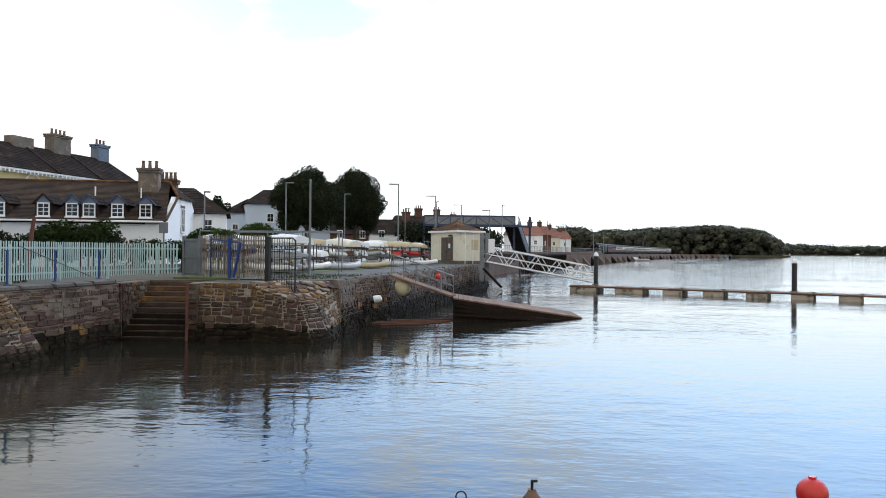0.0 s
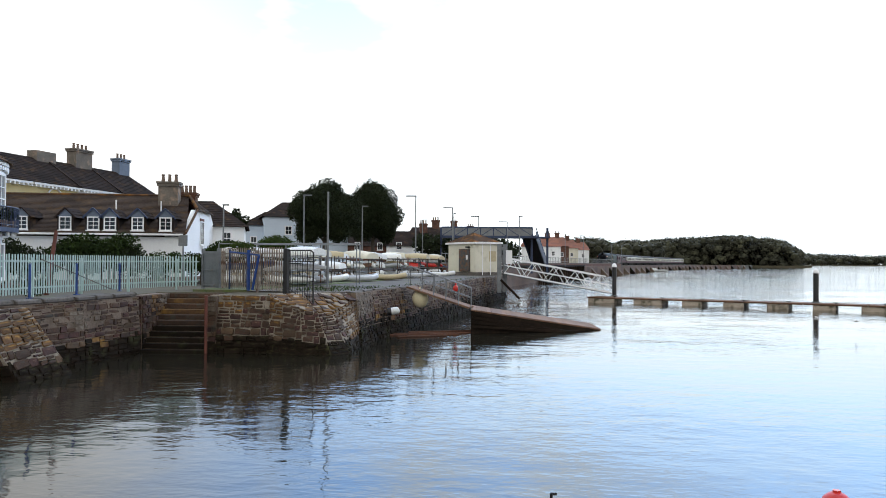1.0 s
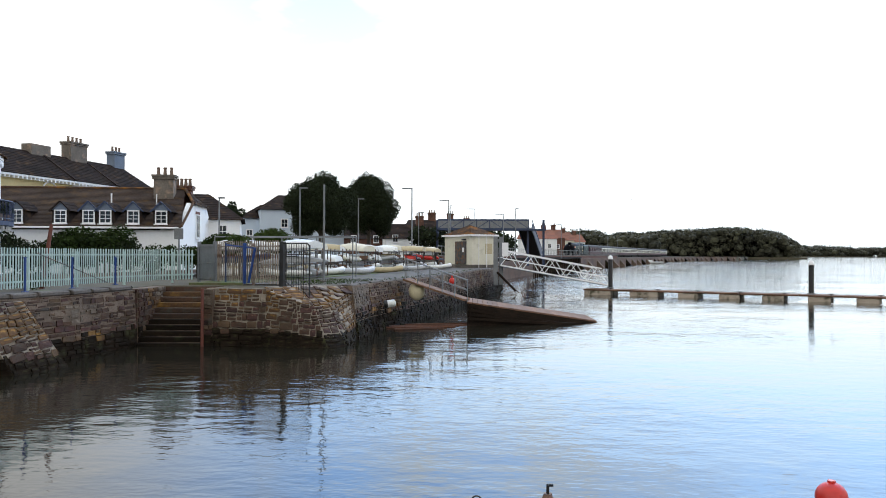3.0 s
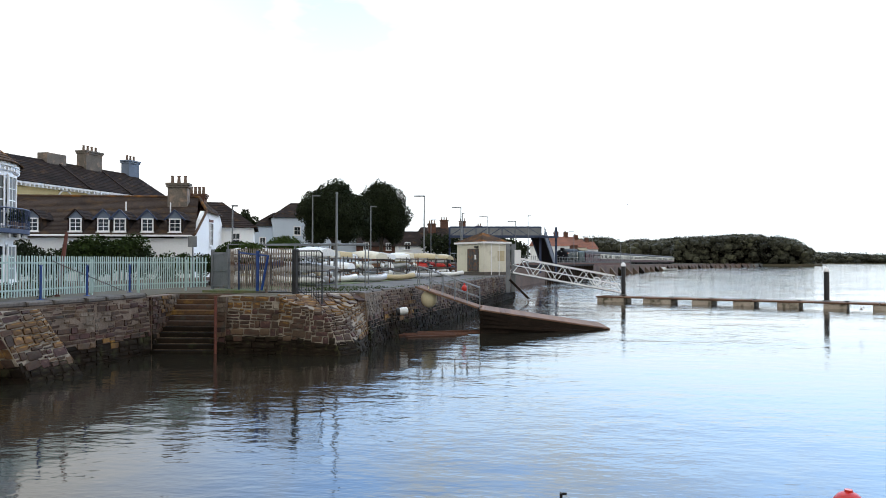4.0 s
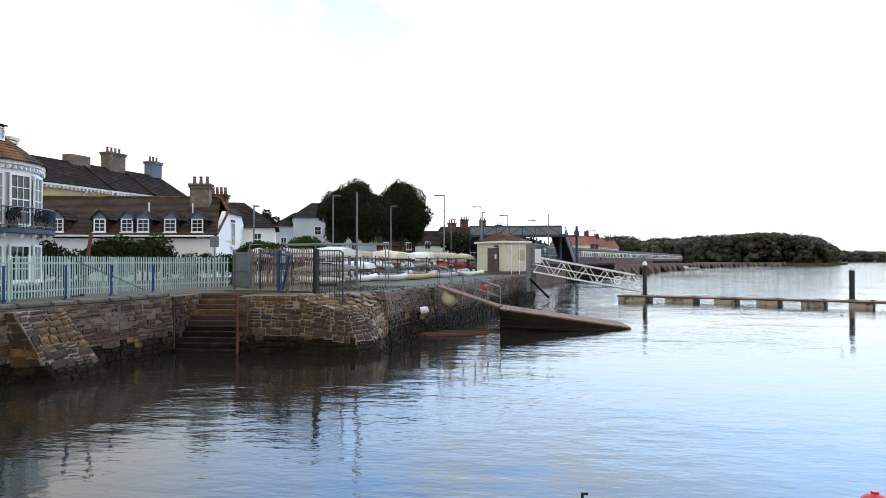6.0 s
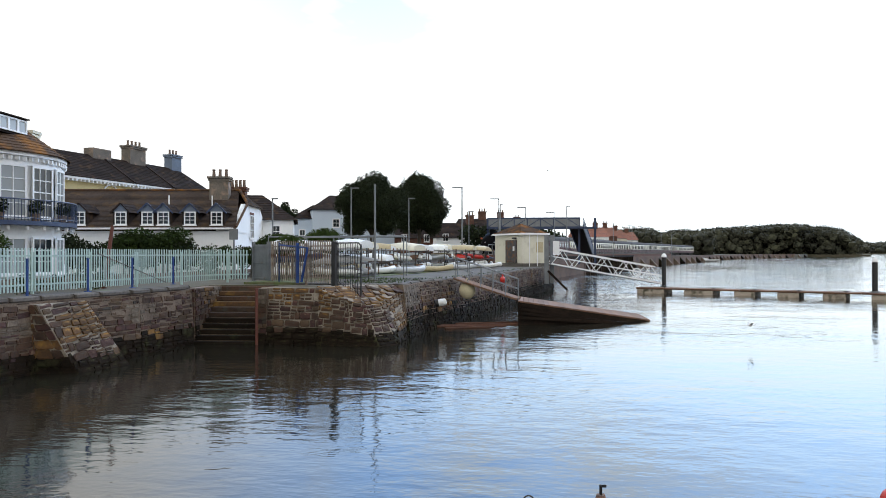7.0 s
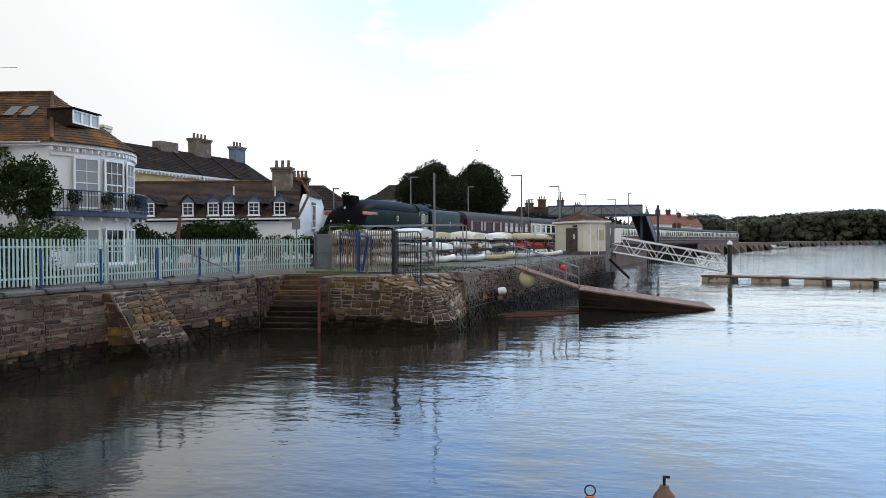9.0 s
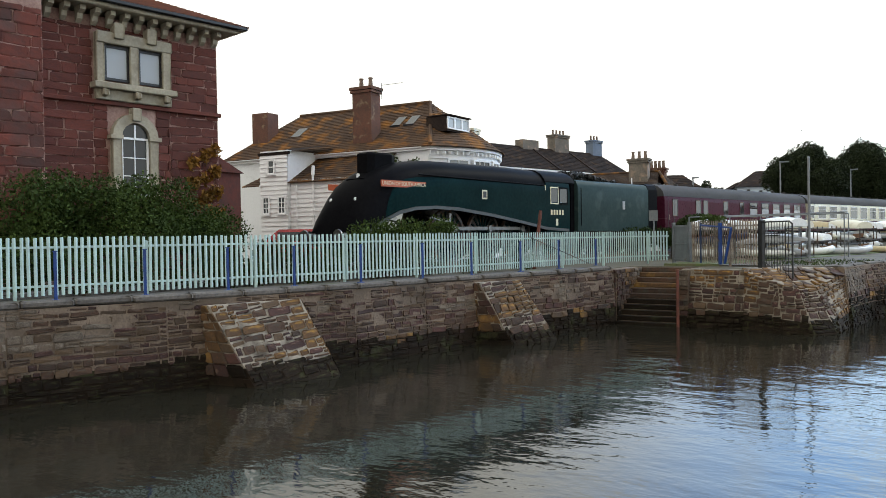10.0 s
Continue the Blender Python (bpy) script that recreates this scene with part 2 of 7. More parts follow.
SLATE = mat("roof_slate", (0.042, 0.031, 0.027), (0.02, 0.016, 0.015), 0.9, big=0.9, fine=9, bump=0.3, vary=0.2, dirt=(0.08, 0.05, 0.03), dirt_at=(0.56, 0.72), spec=0.04)
TILE = mat("lichen_tile", (0.104, 0.065, 0.043), (0.054, 0.037, 0.028), 0.9, big=0.7, fine=11, bump=0.35, vary=0.2, dirt=(0.25, 0.11, 0.03), dirt_at=(0.5, 0.7), spec=0.06)
BROWNSLATE = mat("brown_slate", (0.085, 0.062, 0.05), (0.045, 0.034, 0.028), 0.9, big=0.8, fine=10, bump=0.35, vary=0.2, dirt=(0.12, 0.075, 0.04), dirt_at=(0.54, 0.72), spec=0.06)
REDTILE = mat("red_clay_tile", (0.26, 0.10, 0.06), (0.15, 0.07, 0.05), 0.85, big=0.7, fine=9, bump=0.3, vary=0.2)
REDSTONE = mat("red_sandstone", (0.149, 0.035, 0.023), (0.078, 0.022, 0.016), 0.9, big=0.5, fine=9, bump=0.5, vary=0.3, dirt=(0.07, 0.035, 0.03), dirt_at=(0.5, 0.7))
REDMORTAR = mat("pinkish_mortar", (0.40, 0.26, 0.22), (0.22, 0.12, 0.10), 0.95, big=1, fine=12, bump=0.2)
DRESSED = mat("dressed_limestone", (0.393, 0.347, 0.262), (0.262, 0.224, 0.168), 0.85, big=1.0, fine=12, bump=0.25, dirt=(0.2, 0.17, 0.12), dirt_at=(0.55, 0.75))
BRICK = mat("chimney_brick", (0.14, 0.058, 0.038), (0.07, 0.036, 0.026), 0.9, big=1.5, fine=16, bump=0.5, dirt=(0.22, 0.16, 0.1), dirt_at=(0.58, 0.72))
GREYSTONE = mat("grey_chimney_render", (0.189, 0.161, 0.133), (0.098, 0.084, 0.070), 0.9, big=1.2, fine=10, bump=0.3, dirt=(0.32, 0.22, 0.16), dirt_at=(0.55, 0.7))
POT = mat("clay_pot", (0.24, 0.17, 0.13), (0.15, 0.11, 0.09), 0.85)
LEAF = mat("broad_leaf", (0.031, 0.050, 0.009), (0.012, 0.023, 0.005), 0.85, big=0.7, fine=6, bump=0.0, vary=0.4, spec=0.15)
LEAF_DARK = mat("holm_oak_leaf", (0.027, 0.036, 0.015), (0.011, 0.017, 0.007), 0.85, big=0.5, fine=5, bump=0.0, vary=0.45, spec=0.15)
LEAF_LIGHT = mat("shrub_leaf", (0.049, 0.075, 0.015), (0.022, 0.039, 0.009), 0.85, big=0.8, fine=6, bump=0.0, vary=0.35, spec=0.15)
WOODS = mat("far_woodland", (0.057, 0.057, 0.030), (0.020, 0.023, 0.015), 0.9, big=0.05, fine=0.5, bump=0.8, vary=0.35, depth=0.8)
BARK = mat("bark", (0.10, 0.08, 0.06), (0.05, 0.04, 0.03), 0.9, big=3, fine=15, bump=0.6)
TIMBER = mat("weathered_timber", (0.210, 0.112, 0.063), (0.098, 0.052, 0.032), 0.85, big=1.2, fine=14, bump=0.3, vary=0.2, stretch=(1, 0.3, 1))
DRIFT = mat("drift_timber", (0.11, 0.045, 0.024), (0.05, 0.022, 0.014), 0.8, big=1.2, fine=14, bump=0.3, vary=0.3)
WETWOOD = mat("wet_timber", (0.025, 0.015, 0.010), (0.007, 0.005, 0.003), 0.7, big=1.5, fine=12, bump=0.4, vary=0.25, spec=0.12)
PONTOON = mat("pontoon_concrete", (0.504, 0.434, 0.350), (0.308, 0.252, 0.196), 0.85, big=1.5, fine=12, bump=0.2, dirt=(0.10, 0.09, 0.06), dirt_at=(0.5, 0.68))
GELCOAT = mat("white_gelcoat", (0.80, 0.81, 0.80), (0.68, 0.69, 0.68), 0.3, big=1.5, fine=12, bump=0.03, vary=0.12, dirt=(0.42, 0.42, 0.38), dirt_at=(0.58, 0.75))
GREYHULL = mat("grey_hull", (0.40, 0.41, 0.42), (0.28, 0.29, 0.30), 0.4, big=1.5, fine=12, bump=0.03, vary=0.2)
BUFFHULL = mat("buff_cover", (0.52, 0.44, 0.28), (0.42, 0.35, 0.22), 0.6, big=2, fine=12, bump=0.1)
REDPAINT = mat("red_buoy", (0.62, 0.03, 0.02), (0.48, 0.022, 0.016), 0.4, big=3, fine=18, bump=0.05, dirt=(0.28, 0.02, 0.015))
BUOYBROWN = mat("rusty_buoy", (0.22, 0.12, 0.08), (0.12, 0.07, 0.05), 0.7, big=4, fine=25, bump=0.3, dirt=(0.05, 0.045, 0.04))
BUOYCREAM = mat("cream_buoy", (0.72, 0.64, 0.42), (0.6, 0.52, 0.34), 0.6, big=2, fine=12, bump=0.05)
BUOYORANGE = mat("orange_buoy", (0.55, 0.16, 0.06), (0.42, 0.12, 0.05), 0.5, big=3, fine=18, bump=0.1)
LOCOGREEN = mat("loco_green", (0.005, 0.021, 0.022), (0.002, 0.012, 0.013), 0.22, big=0.8, fine=8, bump=0.02, spec=0.06)
LOCOBLACK = mat("loco_black", (0.008, 0.008, 0.009), (0.004, 0.004, 0.005), 0.4, big=0.8, fine=9, bump=0.04, spec=0.03)
# loco green lightened: the sky's reflection on the tender is in the colour
TENDERGREEN_SHEEN = mat("tender_green_sheen", (0.032, 0.053, 0.051), (0.022, 0.038, 0.037), 0.4, big=0.7, fine=8, bump=0.02, spec=0.1, dirt=(0.05, 0.07, 0.068))
LOCOSTEEL = mat("bright_motion_steel", (0.26, 0.255, 0.25), (0.14, 0.135, 0.13), 0.4, metal=0.8, big=3)
COAL = mat("coal", (0.012, 0.012, 0.013), (0.006, 0.006, 0.006), 0.6, big=3, fine=9, bump=0.9, depth=0.1)
MAROON = mat("coach_maroon", (0.07, 0.014, 0.028), (0.05, 0.01, 0.02), 0.3, big=0.7, fine=8, bump=0.02, spec=0.12)
COACHCREAM = mat("coach_cream", (0.66, 0.63, 0.48), (0.58, 0.55, 0.42), 0.3, big=0.7, fine=8, bump=0.02)
COACHROOF = mat("coach_roof_grey", (0.07, 0.068, 0.07), (0.045, 0.044, 0.046), 0.8, big=0.6, fine=8, bump=0.1, spec=0.1)
# lighter than the black around it: the valance's highlight is painted in
VALANCE = mat("valance_highlight", (0.051, 0.054, 0.054), (0.027, 0.030, 0.030), 0.5, big=1.0, fine=10, bump=0.02)
PLATE = mat("orange_red_plate", (0.55, 0.12, 0.05), (0.48, 0.10, 0.04), 0.5, big=3)
BRASS = mat("pale_lettering", (0.66, 0.60, 0.42), (0.6, 0.54, 0.38), 0.4)
PALES = mat("weathered_pales", (0.36, 0.32, 0.27), (0.17, 0.14, 0.12), 0.6, metal=0.1, big=2, fine=20, bump=0.1, vary=0.4, dirt=(0.1, 0.055, 0.035), dirt_at=(0.45, 0.6))
IVY = mat("autumn_creeper", (0.22, 0.10, 0.02), (0.10, 0.06, 0.015), 0.85, big=0.8, fine=6, bump=0.0, vary=0.4, spec=0.15)
for m_ in (LOCOGREEN, LOCOBLACK, TENDERGREEN_SHEEN, MAROON):
    m_.node_tree.nodes["Principled BSDF"].inputs["IOR"].default_value = 1.22
GLASS = pane_mat("window_glass")
GLASS_NET = pane_mat("net_curtained_glass", (0.27, 0.29, 0.3), 0.1)
GLASS_SKY = pane_mat("curtained_glass", (0.36, 0.38, 0.40), 0.12)
CARRED = mat("red_car_paint", (0.42, 0.03, 0.03), (0.36, 0.025, 0.025), 0.25, bump=0.0)
GULLWHITE = mat("gull_white", (0.75, 0.75, 0.74), (0.5, 0.5, 0.5), 0.8, bump=0.0)


# ---- building helpers ----
class Shape:
    """Gathers vertices and faces, and makes one mesh of them."""

    def __init__(self):
        self.v, self.f = [], []

    def add(self, verts, faces, m=None):
        k = len(self.v)
        self.v += [tuple(m @ Vector(p)) for p in verts] if m else [tuple(p) for p in verts]
        self.f += [tuple(i + k for i in face) for face in faces]
        return self

    def box(self, c, s, m=None, rz=0.0, bev=0.0):
        hx, hy, hz = s[0] / 2, s[1] / 2, s[2] / 2
        local = Matrix.Translation(c) @ Matrix.Rotation(rz, 4, "Z")
        m = (m @ local) if m else local
        if bev <= 0:
            vs = [(x, y, z) for x in (-hx, hx) for y in (-hy, hy) for z in (-hz, hz)]
            return self.add(vs, [(0, 1, 3, 2), (4, 6, 7, 5), (0, 4, 5, 1), (2, 3, 7, 6), (0, 2, 6, 4), (1, 5, 7, 3)], m)
        vs, fs = [], []
        ring = [(-1, -1), (1, -1), (1, 1), (-1, 1)]

        def loop(ix, iy, z):
            out = []
            for sx, sy in ring:
                pts = [(sx * ix, sy * (iy - bev), z), (sx * (ix - bev), sy * iy, z)]
                if sx * sy > 0:
                    pts.reverse()
                out += pts
            return out
        for ix, iy, z in ((hx - bev, hy - bev, -hz), (hx, hy, -hz + bev), (hx, hy, hz - bev), (hx - bev, hy - bev, hz)):
            vs += loop(ix, iy, z)
        for a in range(3):
            for i in range(8):
                j = (i + 1) % 8
                fs.append((a * 8 + i, a * 8 + j, a * 8 + 8 + j, a * 8 + 8 + i))
        fs += [tuple(range(7, -1, -1)), tuple(range(24, 32))]
        return self.add(vs, fs, m)

    def tube(self, p0, p1, r0, r1=None, n=10, m=None):
        r1 = r0 if r1 is None else r1
        p0, p1 = Vector(p0), Vector(p1)
        q = (p1 - p0).to_track_quat("Z", "Y").to_matrix()
        vs = []
        for p, r in ((p0, r0), (p1, r1)):
            vs += [p + q @ Vector((r * math.cos(2 * math.pi * i / n), r * math.sin(2 * math.pi * i / n), 0)) for i in range(n)]
        fs = [(i, (i + 1) % n, n + (i + 1) % n, n + i) for i in range(n)] + [tuple(range(n - 1, -1, -1)), tuple(range(n, 2 * n))]
        return self.add(vs, fs, m)

    def beam(self, p0, p1, w, h, m=None):
        p0, p1 = Vector(p0), Vector(p1)
        d = p1 - p0
        q = d.to_track_quat("Y", "Z").to_matrix().to_4x4()
        local = Matrix.Translation((p0 + p1) / 2) @ q
        return self.box((0, 0, 0), (w, d.length, h), (m @ local) if m else local)

    def lathe(self, profile, n=16, m=None):
        vs, fs = [], []
        for r, z in profile:
            vs += [(r * math.cos(2 * math.pi * i / n), r * math.sin(2 * math.pi * i / n), z) for i in range(n)]
        for a in range(len(profile) - 1):
            fs += [(a * n + i, a * n + (i + 1) % n, a * n + n + (i + 1) % n, a * n + n + i) for i in range(n)]
        fs += [tuple(range(n - 1, -1, -1)), tuple(range(len(vs) - n, len(vs)))]
        return self.add(vs, fs, m)

    def loft(self, rings, closed=True, caps=True, m=None):
        n, vs, fs = len(rings[0]), [], []
        for r in rings:
            vs += list(r)
        for a in range(len(rings) - 1):
            for i in range(n if closed else n - 1):
                j = (i + 1) % n
                fs.append((a * n + i, a * n + j, a * n + n + j, a * n + n + i))
        if caps:
            fs += [tuple(range(n - 1, -1, -1)), tuple(range(len(vs) - n, len(vs)))]
        return self.add(vs, fs, m)

    def prism(self, poly, a, b, m=None):
        """A polygon of (y, z) drawn out along x from a to b."""
        return self.loft([[(a, y, z) for y, z in poly], [(b, y, z) for y, z in poly]], m=m)

    def slab(self, poly, z0, z1, m=None):
        """A polygon of (x, y) drawn up from z0 to z1."""
        return self.loft([[(x, y, z0) for x, y in poly], [(x, y, z1) for x, y in poly]], m=m)

    def mesh(self, name, material, smooth=False):
        me = bpy.data.meshes.new(name)
        me.from_pydata(self.v, [], self.f)
        me.update()
        b = bmesh.new()
        b.from_mesh(me)
        bmesh.ops.remove_doubles(b, verts=b.verts, dist=0.0004)
        bmesh.ops.recalc_face_normals(b, faces=b.faces)
        b.to_mesh(me)
        b.free()
        me.materials.append(material)
        if smooth:
            me.polygons.foreach_set("use_smooth", [True] * len(me.polygons))
            me.set_sharp_from_angle(angle=radians(40))
        return me


def part(name, shape, material, parent=None, label="", smooth=False, m=None):
    ob = new(name, shape if isinstance(shape, bpy.types.Mesh) else shape.mesh(name, material, smooth))
    ob.parent = parent
    if m is not None:
        ob.matrix_basis = m
    if label:
        ob["label"] = label
    return ob


def thing(name, label, category, m=None, group="", kind=""):
    ob = new(name)
    ob.empty_display_size = 0.2
    if m is not None:
        ob.matrix_basis = m
    return tagged(ob, label, category, group, kind)


def one(name, shape, material, label, category, group="", kind="", smooth=False, m=None):
    return tagged(part(name, shape, material, None, "", smooth, m), label, category, group, kind)


def lerp_line(pts, s):
    """The place and heading at length s along a polyline of (x, y)."""
    for (x0, y0), (x1, y1) in zip(pts, pts[1:]):
        d = math.hypot(x1 - x0, y1 - y0)
        if s <= d or (x1, y1) == pts[-1]:
            return x0 + (x1 - x0) * s / d, y0 + (y1 - y0) * s / d, math.atan2(y1 - y0, x1 - x0)
        s -= d


def length_of(pts):
    return sum(math.hypot(b[0] - a[0], b[1] - a[1]) for a, b in zip(pts, pts[1:]))


def offset(pts, d):
    """The polyline moved d metres to its left."""
    out = []
    for i, (x, y) in enumerate(pts):
        a, b = pts[max(i - 1, 0)], pts[min(i + 1, len(pts) - 1)]
        h = math.atan2(b[1] - a[1], b[0] - a[0])
        out.append((x - d * math.sin(h), y + d * math.cos(h)))
    return out


# ---- plan ----
QUAY = 2.0
TIDE = 0.58
RAILTOP = 2.27


def track_x(y):
    u = (y - 25) / 100
    return -17.53 + 11.31 * u + 15.28 * u * u - 4.21 * u ** 3 + 0.447 * u ** 4


TRACK_Y = np.arange(-70.0, 640.0, 0.5)
TRACK_X = np.array([track_x(y) for y in TRACK_Y])
TRACK_S = np.concatenate([[0], np.cumsum(np.hypot(np.diff(TRACK_X), np.diff(TRACK_Y)))])


def on_track(s):
    """The place on the track at s metres of rail from the plan's y = 0, and the heading of the rail there."""
    s = s + float(np.interp(0, TRACK_Y, TRACK_S))
    p = [(float(np.interp(v, TRACK_S, TRACK_X)), float(np.interp(v, TRACK_S, TRACK_Y))) for v in (s - 1, s, s + 1)]
    return p[1][0], p[1][1], math.degrees(math.atan2(p[2][1] - p[0][1], p[2][0] - p[0][0])) - 90


WALL = [(-19.5, -14), (-17.6, 0), (-16.4, 4.5), (-15.65, 7.6), (-14.6, 10.5), (-13.3, 15.2), (-12.95, 17.8), (-12.4, 20.5), (-11.55, 23.9), (-11.1, 27.0)]
QUAY_FRONT = [(-8.9, 27.0), (-6.58, 26.62)]
QUAY_SIDE = [(-3.7, 29.6), (-3.4, 32.3), (-2.1, 37.4), (-0.87, 43.0), (0.5, 51.0), (2.0, 60.0), (3.6, 68.0), (4.3, 73.0)]
SEAWALL = [(track_x(y) + 6.5 + (0 if y > 130 else (130 - y) * 0.06), y) for y in list(range(96, 200, 8)) + list(range(200, 560, 20))]


# ---- water and land ----
def ring_sheet(radii, n, z):
    s = Shape()
    vs = [(0, 0, z)] + [(r * math.sin(2 * math.pi * i / n), r * math.cos(2 * math.pi * i / n), z) for r in radii for i in range(n)]
    fs = [(0, 1 + i, 1 + (i + 1) % n) for i in range(n)]
    for a in range(len(radii) - 1):
        fs += [(1 + a * n + i, 1 + a * n + n + i, 1 + a * n + n + (i + 1) % n, 1 + a * n + (i + 1) % n) for i in range(n)]
    return s.add(vs, fs)


water = one("water", ring_sheet([8, 30, 120, 500, 2000, 4600], 48, 0), WATER,
            "rippled brown-grey estuary water reflecting the bright sky", "water", kind="structure")

inner = offset(WALL, 0.5)
land_edge = inner + [(-11.6, 29.6), (-8.6, 29.9), (-8.6, 27.6), (-6.9, 27.65), (-6.2, 28.25), (-5.2, 29.3), (-4.6, 30.2)] + offset(QUAY_SIDE, 0.5)[1:] + \
    [(3.4, 76), (2.4, 80)] + offset(SEAWALL, 0.5)
land = Shape().slab([(-1600, -60)] + [(-22, -60)] + land_edge + [(600, 1500), (-1600, 1500)], -1.5, QUAY - 0.03)
one("ground", land, EARTH, "flat land of grass and earth behind the quay walls", "ground", kind="structure")


def strip(name, left, right, z0, z1, material, label, category="path"):
    """A band of ground between two polylines."""
    s = Shape()
    for a, b, c, d in zip(left, left[1:], right[1:], right):
        s.slab([a, b, c, d], z0, z1)
    return one(name, s, material, label, category, kind="structure")


strip("path", offset(WALL, 1.9), offset(WALL, 0.42), QUAY - 0.25, QUAY + 0.02, PATH, "narrow worn tarmac path behind the coping")
strip("pavement", offset(QUAY_SIDE, 4.6), offset(QUAY_SIDE, 0.45), QUAY - 0.25, QUAY + 0.03, PATH, "grey tarmac quay path along the wall")
side4, side3 = offset(QUAY_SIDE, 6.8), offset(QUAY_SIDE, 4.6)
strip("grass_verge", side4, side3, QUAY - 0.25, QUAY + 0.06, GRASS, "strip of rough grass beside the quay path", "grass")

# railway
rail_line = [(track_x(y), y) for y in range(-60, 560, 6)]
strip("ballast", offset(rail_line, 1.9), offset(rail_line, -1.9), QUAY - 0.2, RAILTOP - 0.12, BALLAST, "grey stone ballast under the rails", "ballast")
track = thing("railway_track", "two parallel rusty steel rails on ballast", "railway", kind="structure")
for side in (-0.72, 0.72):
    edge = offset(rail_line, side)
    s = Shape()
    for a, b in zip(edge, edge[1:]):
        s.beam((*a, RAILTOP - 0.07), (*b, RAILTOP - 0.07), 0.07, 0.14)
    part("rail", s, RAIL, track)


# ---- stone walls ----
rs = random.Random(7)


def stone_mesh(material, k):
    s = Shape().box((0, 0, 0), (1, 1, 1), bev=0.07)
    r = random.Random(k)
    s.v = [(x + r.uniform(-.05, .05), y + r.uniform(-.1, .1), z + r.uniform(-.085, .085)) for x, y, z in s.v]
    return s.mesh("stone", material)


STONES = {m: [stone_mesh(m, i) for i in range(5)] for m in (STONE, STONE_RED, STONE_BUFF, STONE_WET, STONE_GOLD, STONE_PALE, REDSTONE)}
STONE_DATA = {me: ([tuple(v.co) for v in me.vertices], [tuple(p.vertices) for p in me.polygons]) for ms in STONES.values() for me in ms}


def face_stones(parent, corners, parts, pick, high=(0.13, 0.24), wide=(0.2, 0.6), depth=0.1, gap=0.014, name="stone", rubble=0.0, sink=0.0):
    """Lays courses of stones on the face with those corners (two below, then two above); rubble is the share of
    places in a course where two or three smaller stones lie on one another. Returns how many."""
    a, b, c, d = (Vector(p) for p in corners)
    h, count, z = ((d - a).length + (c - b).length) / 2, 0, 0.0
    rest = {}
    while z < h - 0.05:
        sh = min(rs.uniform(*high), h - z)
        w, x = (a.lerp(d, (z + sh / 2) / h) - b.lerp(c, (z + sh / 2) / h)).length, rs.uniform(-0.25, 0)
        while x < w - 0.04:
            sw = rs.uniform(*wide)
            cut = rs.random() < rubble
            if cut:
                sw *= rs.uniform(0.55, 0.85)
            x0, x1 = max(x, 0.0), min(x + sw, w)
            x += sw
            if x1 - x0 < 0.07:
                continue
            levels = [0.0, 1.0]
            if cut:
                levels = [0.0, rs.uniform(0.35, 0.65), 1.0]
            for k0, k1 in zip(levels, levels[1:]):
                zh = sh * (k1 - k0)
                v = (z + sh * (k0 + k1) / 2) / h
                p, q = a.lerp(d, v), b.lerp(c, v)
                ex, ww = (q - p).normalized(), (q - p).length
                u = (x0 + x1) / 2 / w
                ez = (d.lerp(c, u) - a.lerp(b, u)).normalized()
                normal = ex.cross(ez).normalized()
                o = p + ex * u * ww + normal * (rs.uniform(-0.02, 0.02) - sink)
                tilt = Matrix.Rotation(rs.uniform(-.06, .06) * (1 + rubble), 3, normal)
                hs = zh * (rs.uniform(0.84, 1.05) if name == "stone" and high[0] < 0.24 else 1.0)
                o += ez * rs.uniform(-0.5, 0.5) * (zh - min(hs, zh))
                m3 = tilt @ Matrix((ex * ((x1 - x0) * ww / w - gap), normal * depth, ez * (hs - gap))).transposed()
                m4 = Matrix.Translation(o) @ m3.to_4x4()
                me = rs.choice(STONES[pick(o)])
                if parts:
                    ob = new(name, me)
                    ob.parent = parent
                    ob.matrix_basis = m4
                    count += 1
                else:
                    rest.setdefault(me.materials[0].name, (me.materials[0], Shape()))[1].add(*STONE_DATA[me], m4)
        z += sh
    for material, s in rest.values():
        me = bpy.data.meshes.new("stonework")
        me.from_pydata(s.v, [], s.f)
        me.materials.append(material)
        tagged(part("stonework", me, material, parent), kind="stuff")
    return count


def mixed_stone():
    return rs.choice((STONE, STONE, STONE, STONE_RED, STONE_RED, STONE_BUFF))


def harbour_stone(o):
    tide = 0.5 + rs.uniform(-0.12, 0.12) + 0.22 * noise.noise(Vector((o.x * 0.5, o.y * 0.5, 0)))
    if o.z < tide:
        return STONE_WET
    g = noise.noise(Vector((o.x * 0.33, o.y * 0.33, o.z * 0.5 + 9)))
    if o.z > 1.1 and noise.noise(Vector((o.x * 0.9 + 4, o.y * 0.45, o.z * 0.8))) > 0.24:
        return STONE_PALE
    if g > 0.3 and rs.random() < 0.55:
        return STONE_GOLD
    return mixed_stone()


